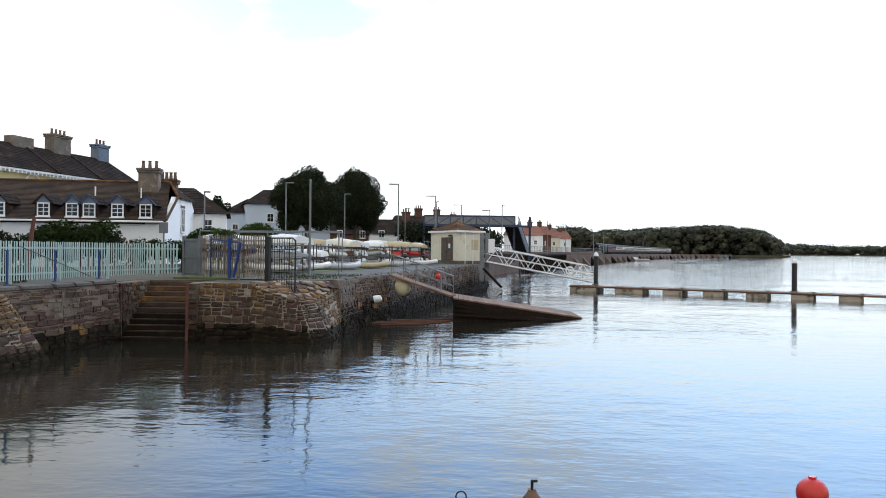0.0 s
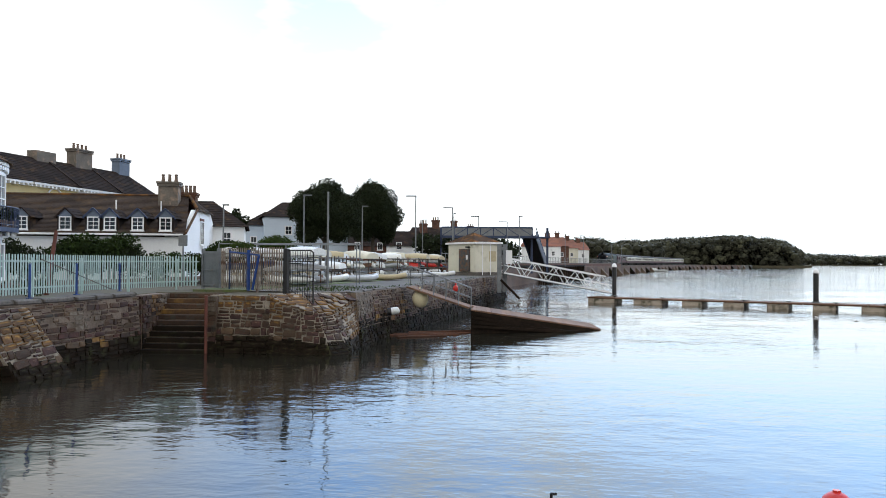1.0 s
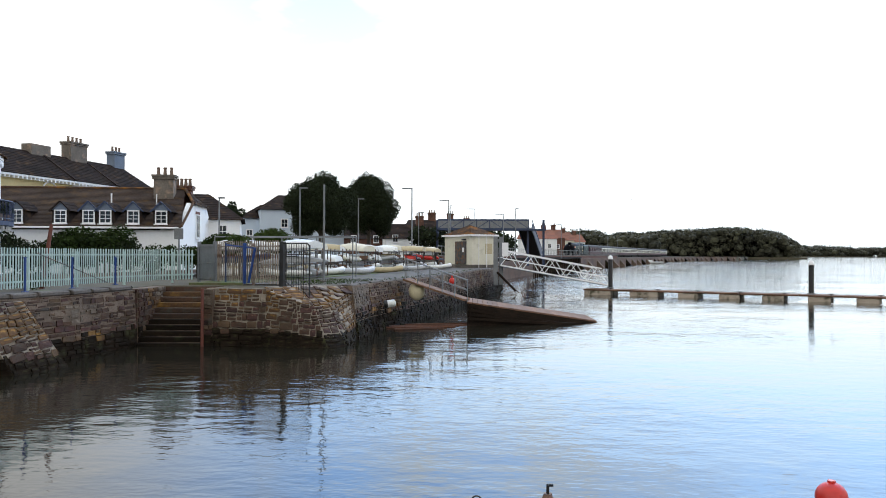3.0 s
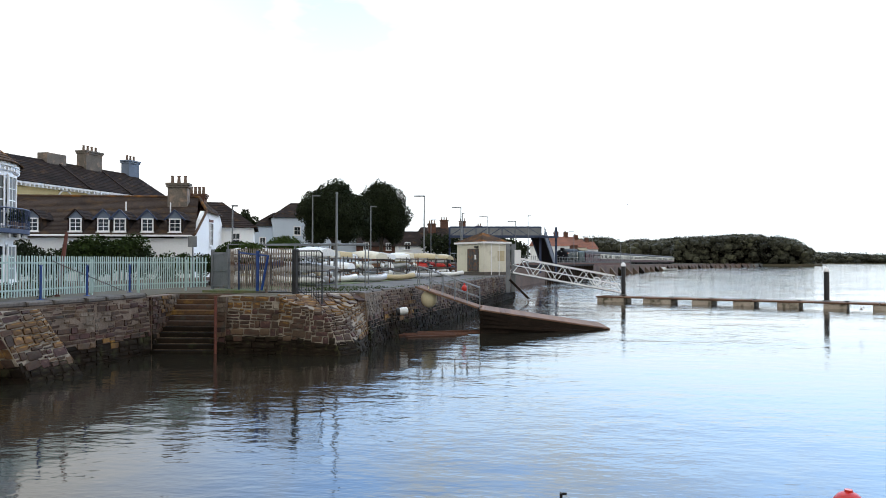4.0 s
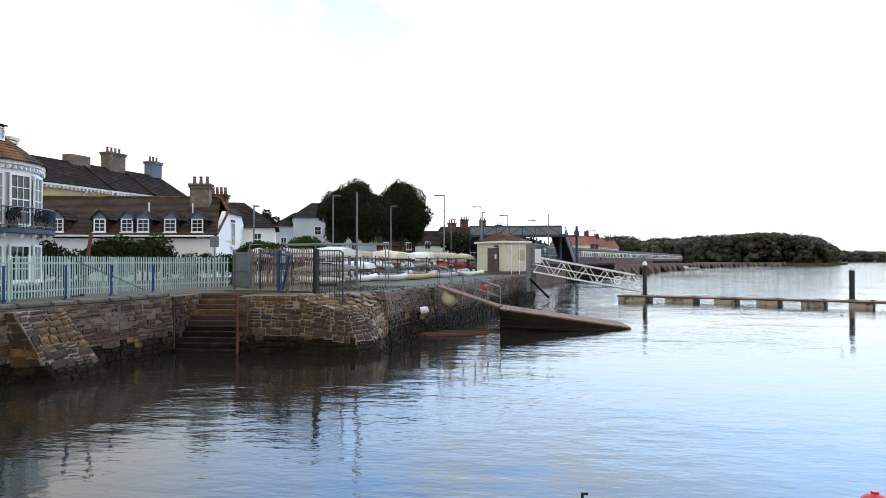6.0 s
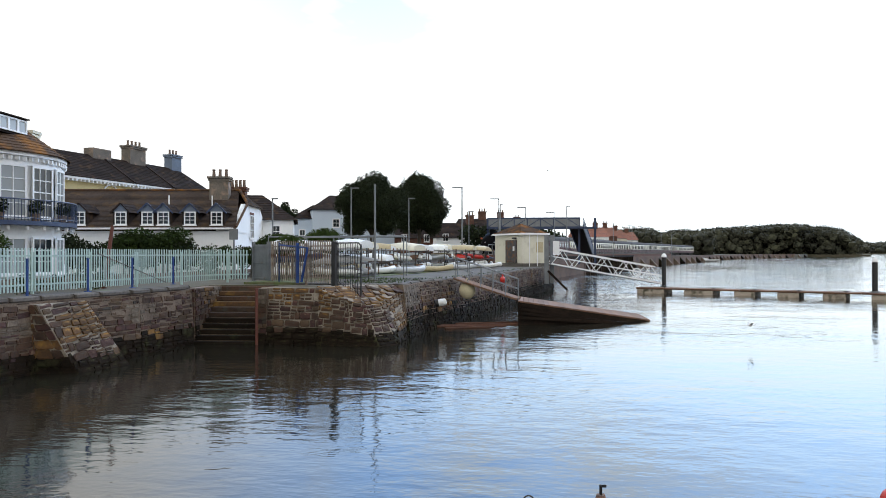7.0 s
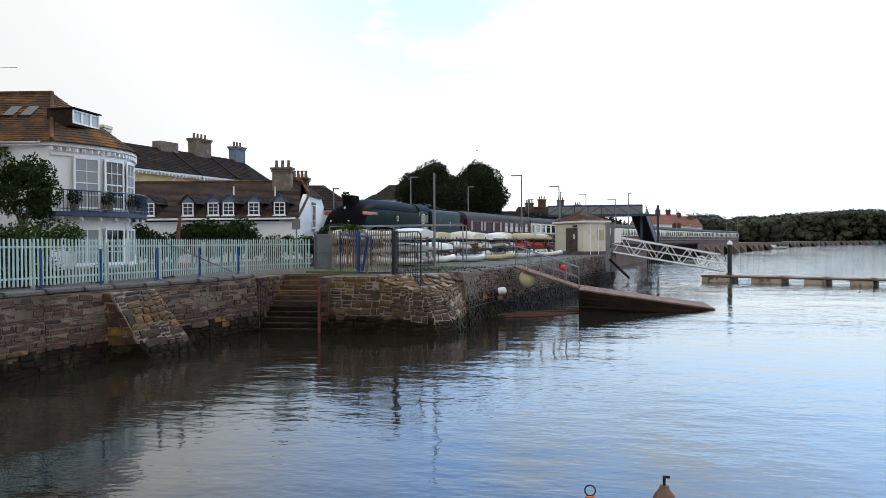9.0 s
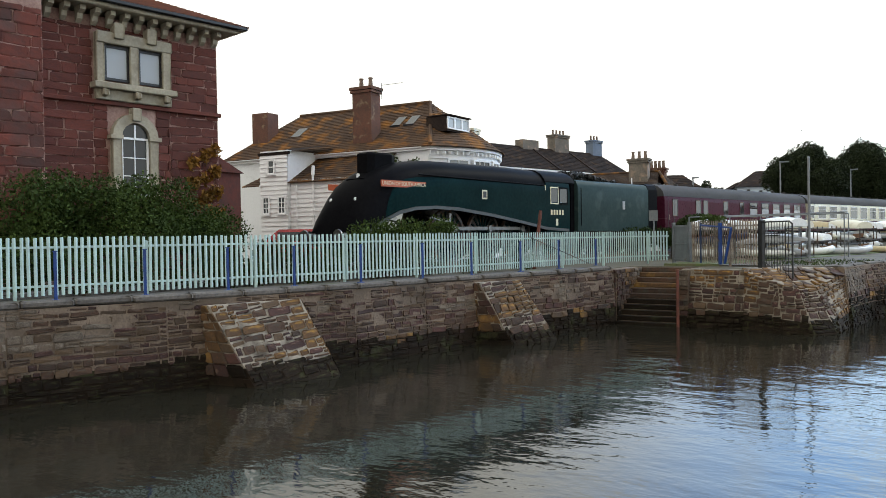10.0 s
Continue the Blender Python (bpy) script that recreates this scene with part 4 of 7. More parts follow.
def locomotive():
    t = thing("steam_locomotive", "streamlined dark green steam locomotive with black wedge front", "locomotive")
    ys = [0.5, 0.6, 0.75, 0.95, 1.2, 1.5, 1.8, 2.1, 2.4, 2.7, 3.0]
    part("front_casing", Shape().loft([body_section(*nose(y), y) for y in ys]), LOCOBLACK, t, "black streamlined wedge front", True)
    ys = [3.0, 3.3, 3.7, 4.2, 5, 6, 7, 8, 9, 10, 10.8, 11.4]
    side = [body_section(*nose(y), y) for y in ys]
    part("boiler_casing", Shape().loft(side), LOCOBLACK, t, "sooty black boiler casing", True)
    for sx in (-1, 1):
        pan = []
        for y, up_ in ((1.75, 1.86), (1.9, 2.3), (2.1, 2.62), (2.4, 2.86), (2.8, 3.02), (3.3, 3.1), (4.2, 3.16), (5, 3.18), (6, 3.18), (7, 3.18), (8, 3.18), (9, 3.17), (10, 3.15), (10.8, 3.13), (11.4, 3.12)):
            w, zb, zs, zt = nose(y)
            row = []
            for z in np.linspace(zb + 0.05, max(up_, zb + 0.1), 10):
                q_ = min(max((z - zs) / (zt - zs), 0.0), 0.99) ** (1 / 0.75)
                row.append((sx * (w * math.sqrt(1 - q_ * q_) ** 0.75 + 0.016), y, float(z)))
            pan.append(row)
        part("side_panel", Shape().loft(pan, closed=False, caps=False), LOCOGREEN, t, "glossy dark green side panel", True)
    # curved valance edge on both sides, its pale highlight put into the grey
    for sx in (-1, 1):
        v = Shape()
        yy = [0.6, 1.0, 1.6, 2.4, 3.2, 4.2, 5.5, 7.5, 9.5, 11.3, 13.1]
        v.loft([[(sx * (nose(y)[0] + dx), y, nose(y)[1] + dz) for dx, dz in ((0, -0.07), (0.06, -0.07), (0.06, 0.05), (0, 0.05))] for y in yy])
        part("running_board", v, VALANCE, t, "curved valance edge in its highlight grey", True)
        part("cylinder", Shape().tube((sx * 1.15, 2.6, 0.95), (sx * 1.15, 3.75, 0.92), 0.36, n=18), LOCOBLACK, t, "", True)
        part("slide_bar", Shape().beam((sx * 1.15, 3.75, 1.12), (sx * 1.15, 5.0, 1.1), 0.06, 0.08).beam((sx * 1.15, 3.75, 0.86), (sx * 1.15, 4.3, 0.86), 0.05, 0.06), LOCOSTEEL, t)
        part("expansion_link", Shape().beam((sx * 1.2, 5.1, 1.1), (sx * 1.2, 5.25, 1.85), 0.05, 0.12).beam((sx * 1.22, 4.2, 1.7), (sx * 1.22, 5.3, 1.5), 0.04, 0.07), LOCOSTEEL, t)
        part("buffer", Shape().tube((sx * 0.86, 0.0, 1.05), (sx * 0.86, 0.06, 1.05), 0.23, n=16).tube((sx * 0.86, 0.06, 1.05), (sx * 0.86, 0.6, 1.05), 0.11, n=12), LOCOSTEEL, t, "", True)
        part("nameplate", Shape().box((sx * 1.355, 2.65, 2.82), (0.05, 2.2, 0.22), bev=0.005), PLATE, t, "orange-red nameplate with pale lettering")
        part("plaque", Shape().box((sx * 1.392, 7.1, 2.6), (0.015, 0.32, 0.36), bev=0.004), BRASS, t, "small pale metal plaque")
        part("plaque_field", Shape().box((sx * 1.4, 7.1, 2.6), (0.012, 0.2, 0.24), bev=0.003), BLACK, t)
        part("handrail", Shape().tube((sx * 1.37, 3.4, 3.2), (sx * 1.37, 11.2, 3.12), 0.03, n=8), LOCOBLACK, t)
        part("lining_band", Shape().box((sx * 1.374, 11.32, 2.3), (0.012, 0.05, 1.7)), BRASS, t)
        # lamps on the front
        part("head_lamp", Shape().box((sx * 0.62, 1.05, 2.28), (0.11, 0.12, 0.18), bev=0.03), TRIM, t, "white head lamp")
        part("front_step", Shape().box((sx * 0.9, 0.9, 0.62), (0.3, 0.2, 0.04)), LOCOBLACK, t)
    part("chimney", Shape().loft([[(x * 0.36, 1.95 + (y + 0.5) * 1.4, z) for x, y in ((-1, -.3), (-.7, -.5), (.7, -.5), (1, -.3), (1, .3), (.6, .5), (-.6, .5), (-1, .3))] for z in (3.2, 3.93)] +
                                 [[(x * 0.33, 2.03 + (y + 0.5) * 1.2, 3.99) for x, y in ((-1, -.3), (-.7, -.5), (.7, -.5), (1, -.3), (1, .3), (.6, .5), (-.6, .5), (-1, .3))]]), LOCOBLACK, t, "black streamlined double chimney")
    part("headboard", Shape().box((0, 1.62, 2.98), (0.9, 0.05, 0.16), bev=0.01), LOCOBLACK, t, "black headboard")
    part("lamp", Shape().box((0, 1.75, 3.15), (0.11, 0.12, 0.18), bev=0.03), TRIM, t)
    part("whistle", Shape().tube((0.1, 2.55, 3.8), (0.1, 2.55, 4.05), 0.04), BRASS, t)
    part("buffer_beam", Shape().box((0, 0.68, 1.02), (2.5, 0.16, 0.42), bev=0.02), LOCOBLACK, t)
    part("frames", Shape().box((0, 6.9, 0.85), (1.0, 12.6, 0.75)), LOCOBLACK, t)
    cab = part("cab", Shape().loft([body_section(1.38, 1.12, 2.86, 3.86, y) for y in (11.4, 13.25)]), LOCOGREEN, t, "green cab with arched roof", True)
    part("cab_roof", Shape().loft([[(x * 1.012, y, z + 0.03) for x, y, z in body_section(1.38, 1.12, 2.86, 3.86, y)[4:-4]] +
                                   [(x * 0.99, y, z - 0.01) for x, y, z in reversed(body_section(1.38, 1.12, 2.86, 3.86, y)[4:-4])] for y in (11.35, 13.75)]), LOCOBLACK, cab, "", True)
    for sx in (-1, 1):
        for y, w in ((12.0, 0.55), (12.72, 0.6)):
            part("cab_window", Shape().box((sx * 1.385, y, 2.72), (0.02, w, 0.62), bev=0.01), GLASS, cab)
            part("window_frame", Shape().box((sx * 1.384, y, 2.36), (0.03, w + 0.08, 0.05)).box((sx * 1.384, y, 3.06), (0.03, w + 0.08, 0.05))
                 .box((sx * 1.384, y - w / 2 - 0.02, 2.71), (0.03, 0.04, 0.7)).box((sx * 1.384, y + w / 2 + 0.02, 2.71), (0.03, 0.04, 0.7)), BRASS if w < 0.56 else LOCOBLACK, cab)
        for i in range(5):
            part("number_bar", Shape().box((sx * 1.386, 11.78 + i * 0.22, 1.98), (0.012, 0.13, 0.22), bev=0.004), BRASS, cab)
        part("crest", Shape().box((sx * 1.386, 12.2, 1.55), (0.012, 0.16, 0.3), bev=0.004), BRASS, cab)
        part("cab_step", Shape().box((sx * 1.3, 12.9, 0.6), (0.2, 0.35, 0.04)).beam((sx * 1.3, 13.0, 0.6), (sx * 1.3, 13.0, 1.2), 0.04, 0.3), LOCOBLACK, cab)
    # lettering on the nameplate
    for sx in (1, -1):
        cu = bpy.data.curves.new("lettering", "FONT")
        cu.body, cu.size, cu.align_x, cu.align_y, cu.extrude = "UNION OF SOUTH AFRICA", 0.19, "CENTER", "CENTER", 0.004
        cu.materials.append(BRASS)
        ob = new("lettering", cu)
        ob.parent = t
        ob.matrix_basis = Matrix.Translation((sx * 1.384, 2.65, 2.82)) @ Euler((math.pi / 2, 0, sx * math.pi / 2)).to_matrix().to_4x4() @ Matrix.Diagonal((0.94, 1, 1, 1))
    wheels = []
    for sx in (-1, 1):
        for y in DRIVERS:
            wheels.append(wheel("driving_wheel", DRIVER_R, t, sx * 0.78, y, 20))
        for y in (1.75, 3.65):
            wheel("bogie_wheel", 0.48, t, sx * 0.78, y, 10)
        wheel("trailing_wheel", 0.56, t, sx * 0.78, 12.3, 12)
    rods = []
    for sx in (-1, 1):
        rod = Shape().beam((0, -2.21, 0), (0, 2.21, 0), 0.06, 0.14)
        for y in (-2.21, 0, 2.21):
            rod.tube((-0.07, y, 0), (0.07, y, 0), 0.13, n=14)
        rods.append((sx, part("coupling_rod", rod, LOCOSTEEL, t, "bright steel coupling rod", m=pose(sx * 0.98, DRIVERS[1], DRIVER_R))))
    return t, wheels, rods


def tender():
    t = thing("tender", "dark green locomotive tender heaped with coal", "tender")
    sec = lambda y, d=0.0: [(1.34 + d, y, 1.15), (1.34 + d, y, 2.3), (1.34 + d, y, 3.2), (1.24, y, 3.42), (1.12, y, 3.5), (-1.12, y, 3.5), (-1.24, y, 3.42), (-1.34 - d, y, 3.2), (-1.34 - d, y, 2.3), (-1.34 - d, y, 1.15)]
    part("tank", Shape().loft([sec(0.25), sec(6.75)]), TENDERGREEN_SHEEN, t, "dark green riveted tender side with its sheen painted in", True)
    part("end", Shape().loft([[(x * 0.995, y, z + 0.05) for x, _, z in sec(0)] for y in (6.75, 7.7)]).box((0, 7.75, 2.3), (0.95, 0.3, 2.3), bev=0.05), LOCOBLACK, t, "black end with corridor connection")
    part("front_plate", Shape().box((0, 0.1, 2.2), (2.3, 0.28, 2.3)).box((0, -0.35, 1.5), (2.0, 0.7, 0.5)), LOCOBLACK, t, "black front plate with footplate")
    r = random.Random(3)
    coal = Shape()
    for i in range(90):
        y, x = r.uniform(0.5, 4.6), r.uniform(-0.95, 0.95)
        z = 3.5 + 0.42 * math.exp(-((y - 1.6) / 1.8) ** 2) * (1 - (x / 1.2) ** 2)
        sz = r.uniform(0.12, 0.3)
        coal.box((x, y, z), (sz, sz * 1.2, sz), Matrix.Identity(4), rz=r.uniform(0, 3), bev=sz * 0.25)
    tagged(part("coal", coal, COAL, t, "heap of black coal"), kind="stuff")
    for sx in (-1, 1):
        part("emblem", Shape().box((sx * 1.345, 4.3, 2.4), (0.012, 0.24, 0.4), bev=0.004), GREYHULL, t, "faded round emblem")
        part("handrail", Shape().tube((sx * 1.42, 0.4, 1.4), (sx * 1.42, 0.4, 3.1), 0.02, n=8), LOCOBLACK, t)
        part("side_frame", Shape().box((sx * 1.1, 3.9, 0.85), (0.08, 7.0, 0.55)), LOCOBLACK, t)
        for y in (1.0, 2.6, 4.4, 6.2):
            wheel("tender_wheel", 0.63, t, sx * 0.78, y, 12)
    return t


def coach(name, upper, lower, label, windows, solid_end=False):
    """A corridor coach 19.7 m long; windows are (start, width) along its side."""
    t = thing(name, label, "coach", group="coaches of the train")
    L, w = 19.75, 1.4
    part("lower_side", Shape().loft([[(w, y, 1.05), (w, y, 1.78), (-w, y, 1.78), (-w, y, 1.05)] for y in (0.15, L)]), lower, t)
    up = [(w, 1.784), (w - 0.01, 2.75), (w - 0.05, 3.0)]
    part("upper_side", Shape().loft([[(x, y, z) for x, z in up] + [(-x, y, z) for x, z in reversed(up)] for y in (0.15, L)]), upper, t)
    arc = [((w - 0.02) * math.cos(a), 2.98 + 0.74 * math.sin(a) ** 0.85) for a in np.linspace(0, math.pi, 13)]
    part("roof", Shape().loft([[(x, y, z) for x, z in arc] for y in (0.1, L + 0.04)]), COACHROOF, t, "dark grey arched roof", True)
    for y in np.arange(1.2, 19, 1.9):
        part("roof_vent", Shape().tube((0.45, y, 3.6), (0.45, y, 3.78), 0.1, n=10), COACHROOF, t)
    part("gangway", Shape().box((0, 0.02, 2.3), (1.1, 0.3, 2.3), bev=0.05).box((0, L + 0.1, 2.3), (1.1, 0.3, 2.3), bev=0.05), BLACK, t)
    part("underframe", Shape().box((0, L / 2, 0.9), (2.5, L - 0.3, 0.28)).box((0, L / 2, 0.55), (2.2, 4.5, 0.5)), LOCOBLACK, t)
    for y in (2.9, L - 2.9):
        bo = part("bogie", Shape().box((0, y, 0.55), (2.2, 3.3, 0.3), bev=0.04), LOCOBLACK, t)
        for dy in (-1.25, 1.25):
            for sx in (-1, 1):
                part("bogie_wheel", Shape().tube((sx * 0.7, y + dy, 0.46), (sx * 0.84, y + dy, 0.46), 0.46, n=18), OLDSTEEL, bo, smooth=True)
    for sx in (-1, 1):
        for a, wd in windows:
            pw = part("window", Shape().box((sx * (w + 0.002), a + wd / 2, 2.38), (0.016, wd, 0.86), bev=0.005), GLASS, t)
            fr = Shape().box((sx * (w + 0.004), a + wd / 2, 2.38 + 0.45), (0.022, wd + 0.06, 0.035)).box((sx * (w + 0.004), a + wd / 2, 1.935), (0.022, wd + 0.06, 0.035))
            fr.box((sx * (w + 0.004), a - 0.015, 2.38), (0.022, 0.03, 0.9)).box((sx * (w + 0.004), a + wd + 0.015, 2.38), (0.022, 0.03, 0.9))
            if wd > 0.9:
                fr.box((sx * (w + 0.006), a + wd / 2, 2.56), (0.022, wd, 0.025))
            part("frame", fr, OLDSTEEL if upper is not COACHCREAM else TRIM, pw)
            if wd > 0.9 and upper is not COACHCREAM:
                part("blind", Shape().box((sx * (w + 0.009), a + wd / 2, 2.2), (0.012, wd - 0.06, 0.5)), GLASS_SKY, pw, "pale lowered blind")
        for y in (0.5, L - 0.95):
            part("door_seam", Shape().box((sx * (w + 0.002), y, 2.1), (0.01, 0.02, 1.9)).box((sx * (w + 0.002), y + 0.65, 2.1), (0.01, 0.02, 1.9)), BLACK, t)
            part("door_handle", Shape().tube((sx * (w + 0.03), y + 0.1, 1.7), (sx * (w + 0.03), y + 0.1, 2.0), 0.015, n=6), BRASS, t)
    return t


def train_pose(s, length):
    a, b = on_track(s + 1.5), on_track(s + length - 1.5)
    h = math.atan2(b[1] - a[1], b[0] - a[0])
    return pose(a[0] - 1.5 * math.cos(h), a[1] - 1.5 * math.sin(h), RAILTOP, 0, 0, math.degrees(h) - 90)


SPEED, GAIN, FRONT_S = 28.48, -0.476, 19.05
loco, driving_wheels, coupling_rods = locomotive()
tend = tender()
seat_windows = [(0.6, 0.5)] + [(1.9 + i * 2.02, 1.3) for i in range(8)] + [(18.4, 0.5)]
van_windows = [(1.0, 0.5), (3.6, 0.55), (4.5, 0.5), (7.0, 0.55), (9.2, 0.5)] + [(10.6 + i * 1.75, 1.05) for i in range(5)]
maroon = coach("railway_coach", MAROON, MAROON, "maroon railway coach with a dark grey roof behind the tender", van_windows)
cream = coach("railway_coach", COACHCREAM, MAROON, "cream and maroon railway coach with a grey roof", seat_windows)
train = [(loco, 0.0, 13.3), (tend, 13.75, 7.9), (maroon, 22.1, 19.9), (cream, 42.2, 19.9)]
for i in range(8):
    train.append((copy_thing(cream, Matrix.Identity(4)), 62.3 + 20.1 * i, 19.9))


# ---- house helpers ----
def leaves(clumps, n, size, seed, shell=0.55):
    """Leaf quads scattered through the outer part of ellipsoid clumps (x, y, z, rx, ry, rz)."""
    g = np.random.RandomState(seed)
    cl = np.array(clumps, float)
    wt = cl[:, 3] * cl[:, 4] + cl[:, 4] * cl[:, 5] + cl[:, 3] * cl[:, 5]
    idx = g.choice(len(cl), n, p=wt / wt.sum())
    d = g.normal(size=(n, 3))
    d /= np.linalg.norm(d, axis=1)[:, None]
    r = shell + (1.0 - shell) * g.rand(n) ** 0.6
    wob = 1 + 0.1 * np.sin(d[:, 0] * 7 + idx) * np.cos(d[:, 2] * 6 + idx * 2)
    c = cl[idx, :3] + d * cl[idx, 3:] * (r * wob)[:, None]
    u = g.normal(size=(n, 3))
    u /= np.linalg.norm(u, axis=1)[:, None]
    nrm = d + 0.9 * g.normal(size=(n, 3))
    v = np.cross(nrm, u)
    v /= np.linalg.norm(v, axis=1)[:, None]
    s = size * g.uniform(0.6, 1.35, n)[:, None]
    k = np.stack([c - u * s, c + v * s * 0.5, c + u * s, c - v * s * 0.5], 1).reshape(-1, 3)
    f = np.arange(4 * n).reshape(-1, 4)
    return k, f


def along(a, b, z=0.0):
    """A space whose x runs from a to b, whose y leads into the building and whose z is up."""
    return Matrix.Translation((*a, z)) @ Matrix.Rotation(math.atan2(b[1] - a[1], b[0] - a[0]), 4, "Z")


def window(parent, x, z, w, h, nx=2, ny=2, glass=None, fr=0.06, m=None, frame_mat=None, sill=True):
    """A window on a wall's face at x, z (its lower left), with frame, glazing bars, panes and sill."""
    m = m or Matrix.Identity(4)
    f = Shape()
    f.box((x + w / 2, -0.015, z + h - fr / 2), (w, 0.07, fr), m).box((x + w / 2, -0.015, z + fr / 2), (w, 0.07, fr), m)
    f.box((x + fr / 2, -0.015, z + h / 2), (fr, 0.07, h - 2 * fr), m).box((x + w - fr / 2, -0.015, z + h / 2), (fr, 0.07, h - 2 * fr), m)
    for i in range(1, nx):
        f.box((x + fr + (w - 2 * fr) * i / nx, -0.02, z + h / 2), (0.03, 0.04, h - 2 * fr), m)
    for j in range(1, ny):
        f.box((x + w / 2, -0.022, z + fr + (h - 2 * fr) * j / ny), (w - 2 * fr, 0.04, 0.03 if j * 2 != ny else 0.05), m)
    wd = part("window", f, frame_mat or TRIM, parent, "white painted window frame")
    part("pane", Shape().box((x + w / 2, -0.004, z + h / 2), (w - 2 * fr, 0.012, h - 2 * fr), m), glass or GLASS, wd)
    if sill:
        part("sill", Shape().box((x + w / 2, -0.06, z - 0.03), (w + 0.12, 0.16, 0.06), m), frame_mat or TRIM, wd)
    return wd


def courses(s, e0, e1, r1, r0, step=0.22, thick=0.022):
    """Overlapping courses of slates or tiles between an eave line and a ridge line."""
    e0, e1, r0, r1 = (Vector(p) for p in (e0, e1, r0, r1))
    n = max(2, int(((r0 - e0).length + (r1 - e1).length) / 2 / step))
    up = (e1 - e0).cross(r0 - e0).normalized() if (e1 - e0).cross(r0 - e0).length > 1e-6 else (r1 - e1).cross(e0 - e1).normalized()
    if up.z < 0:
        up = -up
    rows = [(e0 - up * 0.03, e1 - up * 0.03)]
    for i in range(n):
        a, b = i / n, (i + 1) / n
        rows.append((e0.lerp(r0, a) + up * thick, e1.lerp(r1, a) + up * thick))
        rows.append((e0.lerp(r0, b), e1.lerp(r1, b)))
    s.add([p for r in rows for p in r], [(2 * i, 2 * i + 1, 2 * i + 3, 2 * i + 2) for i in range(len(rows) - 1)])
    return s


def chimney(parent, x, y, z0, z1, w, d, material, pots=4, name="chimney", cap=True):
    s = Shape().box((x, y, (z0 + z1) / 2), (w, d, z1 - z0))
    if cap:
        s.box((x, y, z1 - 0.18), (w + 0.16, d + 0.16, 0.12)).box((x, y, z1 - 0.02), (w + 0.24, d + 0.24, 0.14))
    c = part(name, s, material, parent, "rendered chimney stack with clay pots")
    for i in range(pots):
        px = x + (i - (pots - 1) / 2) * w / max(pots, 1)
        part("chimney_pot", Shape().lathe([(0.1, z1 + 0.03), (0.12, z1 + 0.1), (0.09, z1 + 0.45), (0.12, z1 + 0.52), (0.1, z1 + 0.56)], 12, Matrix.Translation((px, y, 0))), POT, c, smooth=True)
    return c


